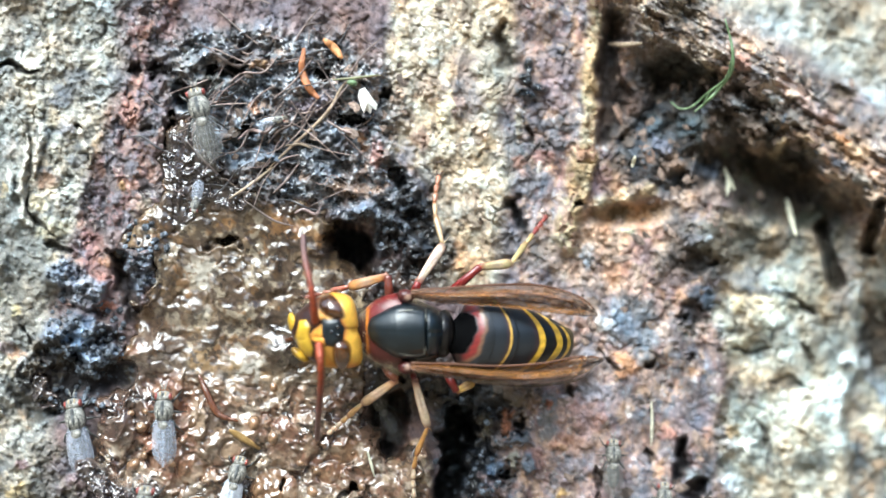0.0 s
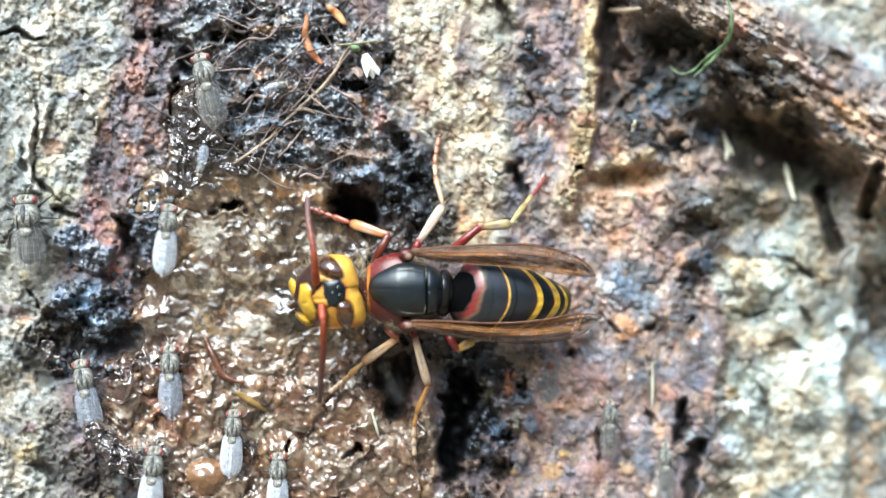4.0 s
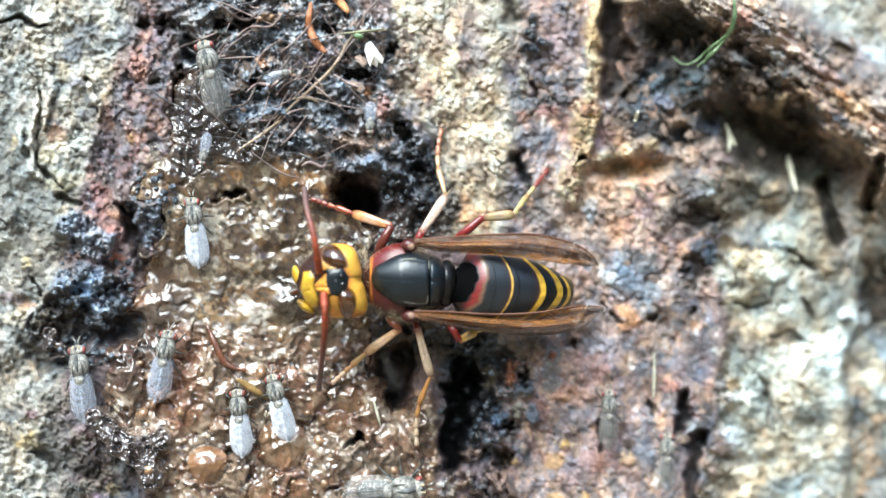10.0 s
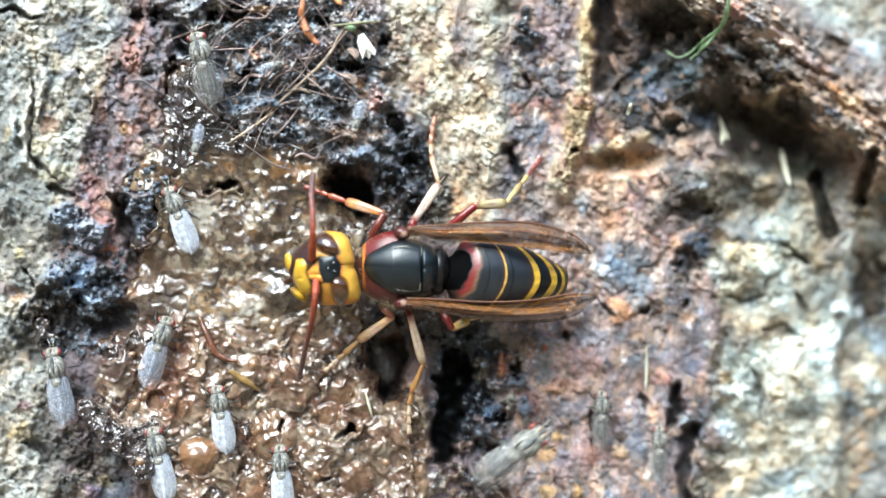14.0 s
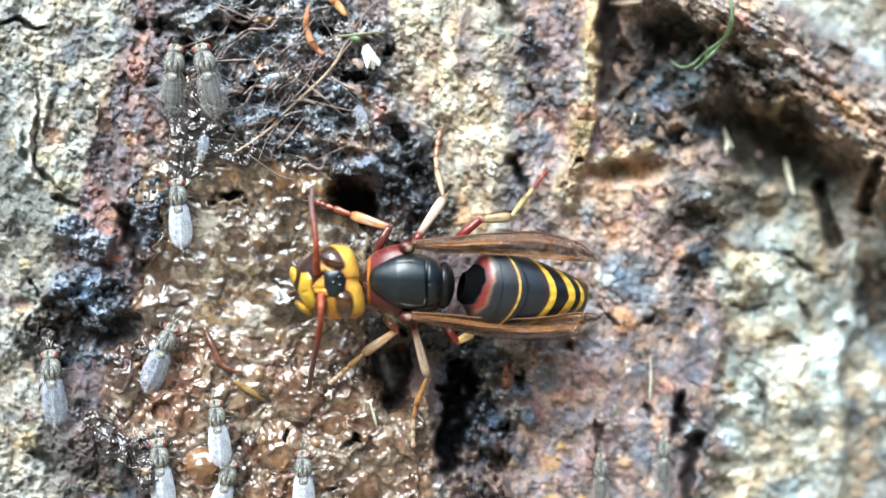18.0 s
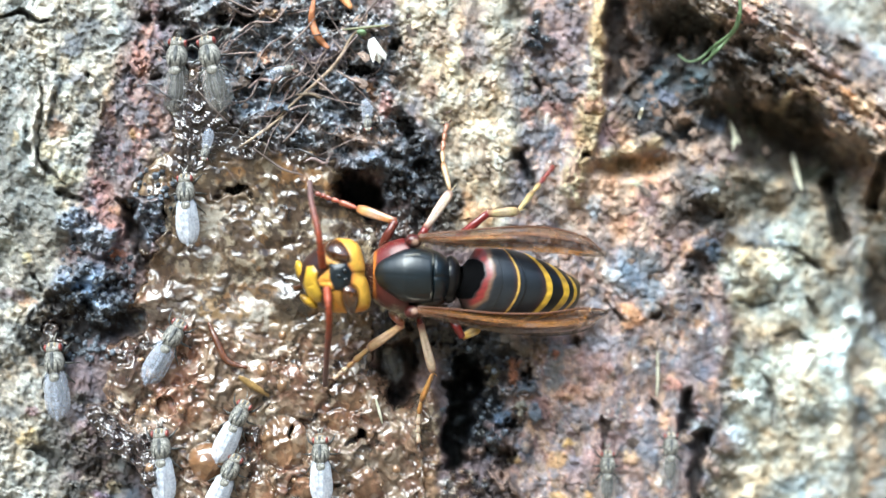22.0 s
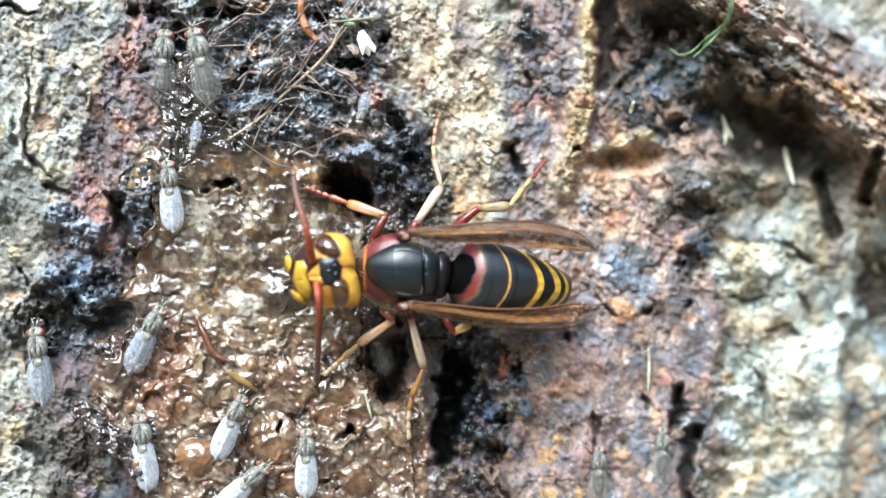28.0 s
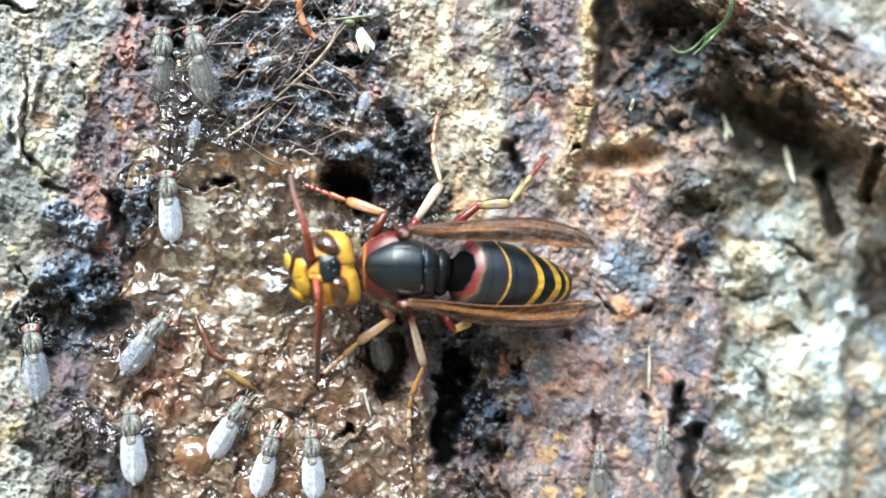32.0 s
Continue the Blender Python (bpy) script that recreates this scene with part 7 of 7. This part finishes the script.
fuzz = []
for _ in range(420):
    cu, cv, ru, rv = rnd.choice(((178, 485, 75, 85), (178, 485, 75, 85), (275, 345, 45, 60), (110, 400, 60, 80), (715, 285, 60, 65)))
    a, q = rnd.uniform(0, 6.28), math.sqrt(rnd.random())
    u, v = cu + ru * q * math.cos(a), cv + rv * q * math.sin(a)
    p = at(u, v, skin(u, v) - 0.05)
    out = np.array([rnd.uniform(-1, 1), -rnd.uniform(0.3, 1.0), rnd.uniform(-1, 1)])
    out = out / np.linalg.norm(out) * rnd.uniform(0.0003, 0.0009)
    w = np.cross(out, OUT)
    w = w / (np.linalg.norm(w) + 1e-9) * 0.00002
    fuzz.append((np.array([p - w, p + w, p + OUT * 0.00003, p + out]), [(0, 1, 3), (1, 2, 3), (2, 0, 3)]))
tagged(part("fuzz", merge(*fuzz), material("grey_fuzz", (0.20, 0.20, 0.19), 0.6, grain=0.3, size=6000), grit_thing, label="fine grey filaments"), kind="stuff")

chip_meshes = [nugget(0.00042, 20 + s, 0.25) for s in range(6)]
for me in chip_meshes:
    me.materials.append(CHIP)
for _ in range(120):
    zone = rnd.choice(((1225, 190, 125, 150), (1225, 190, 125, 150), (1400, 110, 150, 60), (1120, 500, 130, 300), (560, 80, 170, 120)))
    u, v = zone[0] + rnd.uniform(-1, 1) * zone[2], zone[1] + rnd.uniform(-1, 1) * zone[3]
    ob = new("bark_flake", rnd.choice(chip_meshes))
    ob.parent = tree
    s = rnd.uniform(0.35, 1.2)
    ob.matrix_basis = Matrix.LocRotScale(Vector(at(u, v, skin(u, v) + 0.05) - PIVOT["tree"]), Euler((rnd.uniform(-.4, .4), rnd.uniform(0, 6), rnd.uniform(-.4, .4))), Vector((s, s, s * rnd.uniform(1, 2.2))))

CHIP_ORANGE = material("orange_bark_chip", (0.21, 0.135, 0.10), 0.85, grain=0.8, size=4500, bump=0.0001, random_tint=0.5)
CHIP_BLUE = material("blue_grey_chip", (0.075, 0.082, 0.096), 0.6, grain=0.8, size=4500, bump=0.0001, random_tint=0.5)
for mat_of, first in ((CHIP_ORANGE, 40), (CHIP_BLUE, 50), (CHIP, 60)):
    clods = [nugget(0.00070, first + s, 0.35) for s in range(4)]
    for me in clods:
        me.materials.append(mat_of)
        me.polygons.foreach_set("use_smooth", [True] * len(me.polygons))
    for _ in range(15):
        if rnd.random() < 0.45:
            f = rnd.random()
            u, v = 1250 + 330 * f + rnd.gauss(0, 28), 20 + 215 * f + rnd.gauss(0, 30)
        else:
            u, v = rnd.gauss(1180, 60), rnd.gauss(150, 70)
        ob = new("bark_flake", rnd.choice(clods))
        ob.parent = tree
        s = rnd.uniform(0.3, 1.15)
        ob.matrix_basis = Matrix.LocRotScale(Vector(at(u, v, skin(u, v) - 0.22) - PIVOT["tree"]), Euler((rnd.uniform(-.5, .5), 0.97 + rnd.uniform(-.5, .5), rnd.uniform(-.5, .5))), Vector((s * rnd.uniform(1, 2.2), s, s)))


# ---- loose fibres, splinters and scraps ----
def strand(name, line, r, mat, label, category, lift_mm=0.25, count=14, taper=0.4, group="", squash=1.0):
    pts = curve_points([np.array(p[:2]) for p in line], count)
    world_pts = [at(p[0], p[1], skin(p[0], p[1]) * 0.5 + 0.5 * (skin(*line[0][:2]) + (skin(*line[-1][:2]) - skin(*line[0][:2])) * i / (count - 1)) + lift_mm) for i, p in enumerate(pts)]
    g = tube(world_pts, [r * 0.001 * (1 - (1 - taper) * abs(2 * i / (count - 1) - 1) ** 2) for i in range(count)], 7, squash)
    ob = part(name, g, mat, None)
    return tagged(ob, label, category, group)


DARK_FIBRE = material("black_fibre", (0.055, 0.050, 0.052), 0.35, grain=0.4, size=4000, bump=0.00004, coat=0.4)
PURPLE_FIBRE = material("wet_brown_fibre", (0.20, 0.140, 0.125), 0.4, grain=0.4, size=4000, bump=0.00004, coat=0.4)
strand("root_fibre", [(490, 203), (530, 165), (580, 120), (605, 90), (632, 48), (690, 38)], 0.15, STRAW, "long pale tan rootlet lying over the dark mat", "fibre", 0.5, 24)
strand("root_fibre", [(425, 252), (470, 222), (505, 195)], 0.14, STRAW, "short pale tan rootlet on the wet mat", "fibre", 0.3)
strand("root_fibre", [(525, 160), (550, 158), (570, 166)], 0.15, STRAW, "curled tan bark fibre", "fibre", 0.3)
strand("bract", [(556, -10), (552, 30), (566, 62), (582, 78)], 0.34, material("orange_bract", (0.34, 0.13, 0.05), 0.6, grain=0.4, size=3000, bump=0.00005), "curled orange-brown bud scale", "bud scale", 0.5, squash=0.45)
strand("bract", [(590, -25), (608, -10), (622, 8)], 0.36, material("tan_bract", (0.45, 0.20, 0.07), 0.6, grain=0.4, size=3000, bump=0.00005), "small orange bud scale", "bud scale", 0.5, squash=0.45)
for _ in range(38):
    u, v = rnd.gauss(480, 95), rnd.gauss(120, 80)
    a, ln = rnd.uniform(-0.9, 0.5), rnd.uniform(50, 150)
    du, dv = ln * math.cos(a), ln * math.sin(a)
    b1, b2 = rnd.uniform(-20, 20), rnd.uniform(-20, 20)
    strand("fibre", [(u - du / 2, v - dv / 2), (u - du / 6 + b1 * 0.4, v - dv / 6 + b1), (u + du / 6 + b2 * 0.4, v + dv / 6 + b2), (u + du / 2, v + dv / 2)], rnd.choice((0.05, 0.06, 0.08, 0.1, 0.17)), rnd.choice((FIBRE, DARK_FIBRE, DARK_FIBRE, PURPLE_FIBRE, PURPLE_FIBRE)), "curved dark rootlet tangled in the wet mat", "fibre", rnd.uniform(0.0, 0.6), 14, group="rootlets in the mat")
for _ in range(46):
    u, v = rnd.gauss(500, 85), rnd.gauss(95, 75)
    a, ln = rnd.choice((rnd.uniform(-0.5, 0.3), rnd.uniform(-1.2, -0.6), rnd.uniform(0.2, 1.0))), rnd.uniform(35, 120)
    du, dv = ln * math.cos(a), ln * math.sin(a)
    bend = rnd.uniform(-12, 12)
    strand("fibre", [(u - du / 2, v - dv / 2), (u + bend * 0.5, v + bend), (u + du / 2, v + dv / 2)], rnd.uniform(0.04, 0.11), FIBRE, "thin dark rootlet matted on the wet bark", "fibre", rnd.uniform(0.2, 0.9), 9, group="rootlets in the mat")
for line, r in (([(1398, 262), (1404, 290), (1414, 326)], 0.26), ([(1288, 205), (1296, 232), (1292, 258)], 0.20), ([(1296, 222), (1306, 246)], 0.15), ([(1161, 612), (1162, 650), (1160, 690)], 0.13), ([(1134, 182), (1128, 202)], 0.18), ([(665, 690), (672, 715), (678, 738)], 0.12)):
    strand("splinter", line, r, material("pale_splinter", (0.60, 0.58, 0.44), 0.7, grain=0.25, size=4000), "thin pale splinter caught on the bark", "splinter", 0.6, 10, group="pale splinters", squash=0.6)
strand("grass_stem", [(1292, -60), (1304, -10), (1303, 30), (1285, 58), (1262, 84), (1238, 104)], 0.17, GREEN, "thin curling green stem hanging over the ridge", "stem", 3.2, 26, 0.35)
strand("grass_stem", [(1288, 56), (1268, 68), (1256, 88), (1250, 100)], 0.12, GREEN, "thin green side stem", "stem", 2.4)
strand("grass_stem", [(1303, 10), (1292, 45), (1262, 70), (1236, 94), (1214, 100), (1196, 88)], 0.10, GREEN, "thin pale green stem looping over the hollow", "stem", 2.6, 24, 0.5)
strand("straw", [(1088, -12), (1115, -12), (1146, -16)], 0.26, STRAW, "short tan straw lodged in the bark", "straw", 1.2)
strand("leaf_scrap", [(606, 45), (640, 42), (688, 36)], 0.12, material("olive_stem", (0.19, 0.185, 0.10), 0.6, grain=0.3, size=3000), "olive dry leaf stalk", "stalk", 0.9)
strand("twig", [(372, 560), (385, 590), (405, 628), (440, 640)], 0.30, material("wet_twig", (0.10, 0.035, 0.015), 0.25, grain=0.4, size=3000, bump=0.00005, coat=0.6), "wet dark red-brown twig in the sap", "twig", 0.5)
strand("petal", [(425, 655), (445, 668), (478, 690)], 0.30, material("yellow_scrap", (0.30, 0.19, 0.07), 0.3, grain=0.3, size=3000), "wet yellow-brown scrap in the sap", "scrap", 0.4, squash=0.4)


def scrap():
    """A torn white flake with a ragged lower edge."""
    rim = [(652, 62), (662, 58), (672, 72), (684, 88), (682, 98), (675, 95), (672, 104), (664, 98), (660, 103), (654, 88), (650, 74)]
    front = [at(u, v, skin(u, v) * 0.3 + skin(665, 80) * 0.7 + 1.15 + 0.15 * math.sin(u)) for u, v in rim]
    n = len(rim)
    verts = front + [p - OUT * 0.00022 for p in front]
    c = sum(front) / n + OUT * 0.0003
    verts += [c, c - OUT * 0.0005]
    faces = [(i, (i + 1) % n, 2 * n) for i in range(n)] + [(n + (i + 1) % n, n + i, 2 * n + 1) for i in range(n)] + [(i, n + i, n + (i + 1) % n, (i + 1) % n) for i in range(n)]
    return np.array(verts), faces


tagged(part("white_scrap", scrap(), WHITE, None, smooth=False), "torn white flake caught in the dark mat", "flake")
tagged(part("green_bud", ellipsoid(640, 50, skin(640, 50) + 0.9, 9, 6, 0.35, 10), GREEN, None), "small shiny green bud on a stalk", "bud")


# ---- what moves ----
def part_at(ob, turn=0.0, du=0.0, dv=0.0, dip=0.0):
    """A part's pose in its thing's space, turned clockwise on the bark about its own origin, tipped off it, and shifted in plan units."""
    return Matrix.Translation(ob.location + Vector((du * U, 0, -dv * U))) @ pose(0, 0, 0, 0, turn, 0) @ pose(0, 0, 0, 0, 0, dip)


def motions():
    for fly, stops in flies:
        rows = []
        for t, u, v, lean, *off in stops:
            rows.append((t, Matrix.Translation(at(u, v, skin(u, v) + (0.75 if fly.scale.x < 0.5 else 0.22) + (off[0] if off else 0.0))) @ pose(0, 0, 0, 0, lean, 0)))
        walk(fly, rows)
    home = hornet.location.copy()
    walk(hornet, [(t, Matrix.Translation(home + Vector((du * U, 0, -dv * U))) @ pose(0, 0, 0, 0, turn, 0)) for t, du, dv, turn in (
        (0, 5, 0, 0), (1, 4, 1, 0), (2, 3, 3, 0), (2.4, 3, 3, 0), (2.5, 16, 2, -3), (2.8, 10, 0, -1.5), (3.4, 0, -4, 0), (4.5, 0, -5, 0.3), (6, 0, -3, 0.2), (6.5, 0, -6, 0), (7, 0, -1.5, 0), (8, 0, 0, 0), (9, 0, 0, 0), (11, 1, -2, 0),
        (12.6, 2, -2, 0), (13, 3, -8, 0.5), (13.5, 3, -7, 0), (14.5, 1, -8, 0), (16.5, 4, 0, 0), (18, 2, -3, 0.3), (23, 2, -4, 0.5), (28, 4, -2, 0.5), (32, 5, -3, 0.4))])
    walk(hornet_head, [(t, part_at(hornet_head, turn)) for t, turn in ((0, 3), (2.4, 2), (2.5, -6), (3, 0), (4.5, -3), (6, -1.5), (8, 0), (9, 0), (12.6, 1.5), (13, -2), (14, 0), (16.5, 0), (32, 0))])
    walk(hornet_antennae[0], [(t, part_at(hornet_antennae[0], turn)) for t, turn in ((0, -4), (2, -2), (2.5, -12), (4.5, 8), (6, 10), (7, 7), (8, 1), (9, 0), (10.5, -4), (12, 2), (13, 10), (14, 8), (17, 6), (19, 1.5), (21, 0), (23, -4), (28, -6), (32, -7.5))])
    walk(hornet_antennae[1], [(t, part_at(hornet_antennae[1], turn)) for t, turn in ((0, -4), (2, -3), (2.5, 10), (4.5, -1), (6, -2), (9, 0), (12, 2), (13, 6), (14.5, 8), (17, 10), (18, 5), (19, 0), (23, -2), (28, -3), (32, -3))])
    walk(hornet_abdomen, [(t, part_at(hornet_abdomen, turn, du, 0, dip)) for t, turn, du, dip in ((0, 0.5, 2, 0), (2.4, 0.5, 2, 0), (2.5, -5, 4, -10), (3.2, 0, 0, 0), (9, 0, 0, 0), (12.5, 0, 2, 0), (13, 0, 6, -2), (14.5, 0, 1, 0), (16.5, 0.3, 22, -8), (18.5, 0.5, 18, -7), (19, 0.5, 7, -2), (23, 1.2, 4, 0), (32, 1.2, 4, 0))])
    knee = Vector(at(697, 386, 4.6) - PIVOT[hornet.name])
    fold = Matrix.Translation(knee) @ pose(0, 0, 0, 0, -34, 0) @ Matrix.Translation(hornet_foreleg.location - knee)
    rest = Matrix.Translation(hornet_foreleg.location)
    walk(hornet_foreleg, [(0, fold), (2.4, fold), (3.0, rest), (32, rest)])
    for wing, sign, far in ((hornet_wings[0], -1, 2.3), (hornet_wings[1], 1, 1.6)):
        walk(wing, [(t, part_at(wing, sign * turn)) for t, turn in ((0, 0), (2.4, 0), (2.5, 6), (3.0, 3), (4.5, -0.6), (9, 0), (14.5, 0), (15.5, far * 1.3), (16.5, far * 1.3), (18, far), (32, far))])


motions()
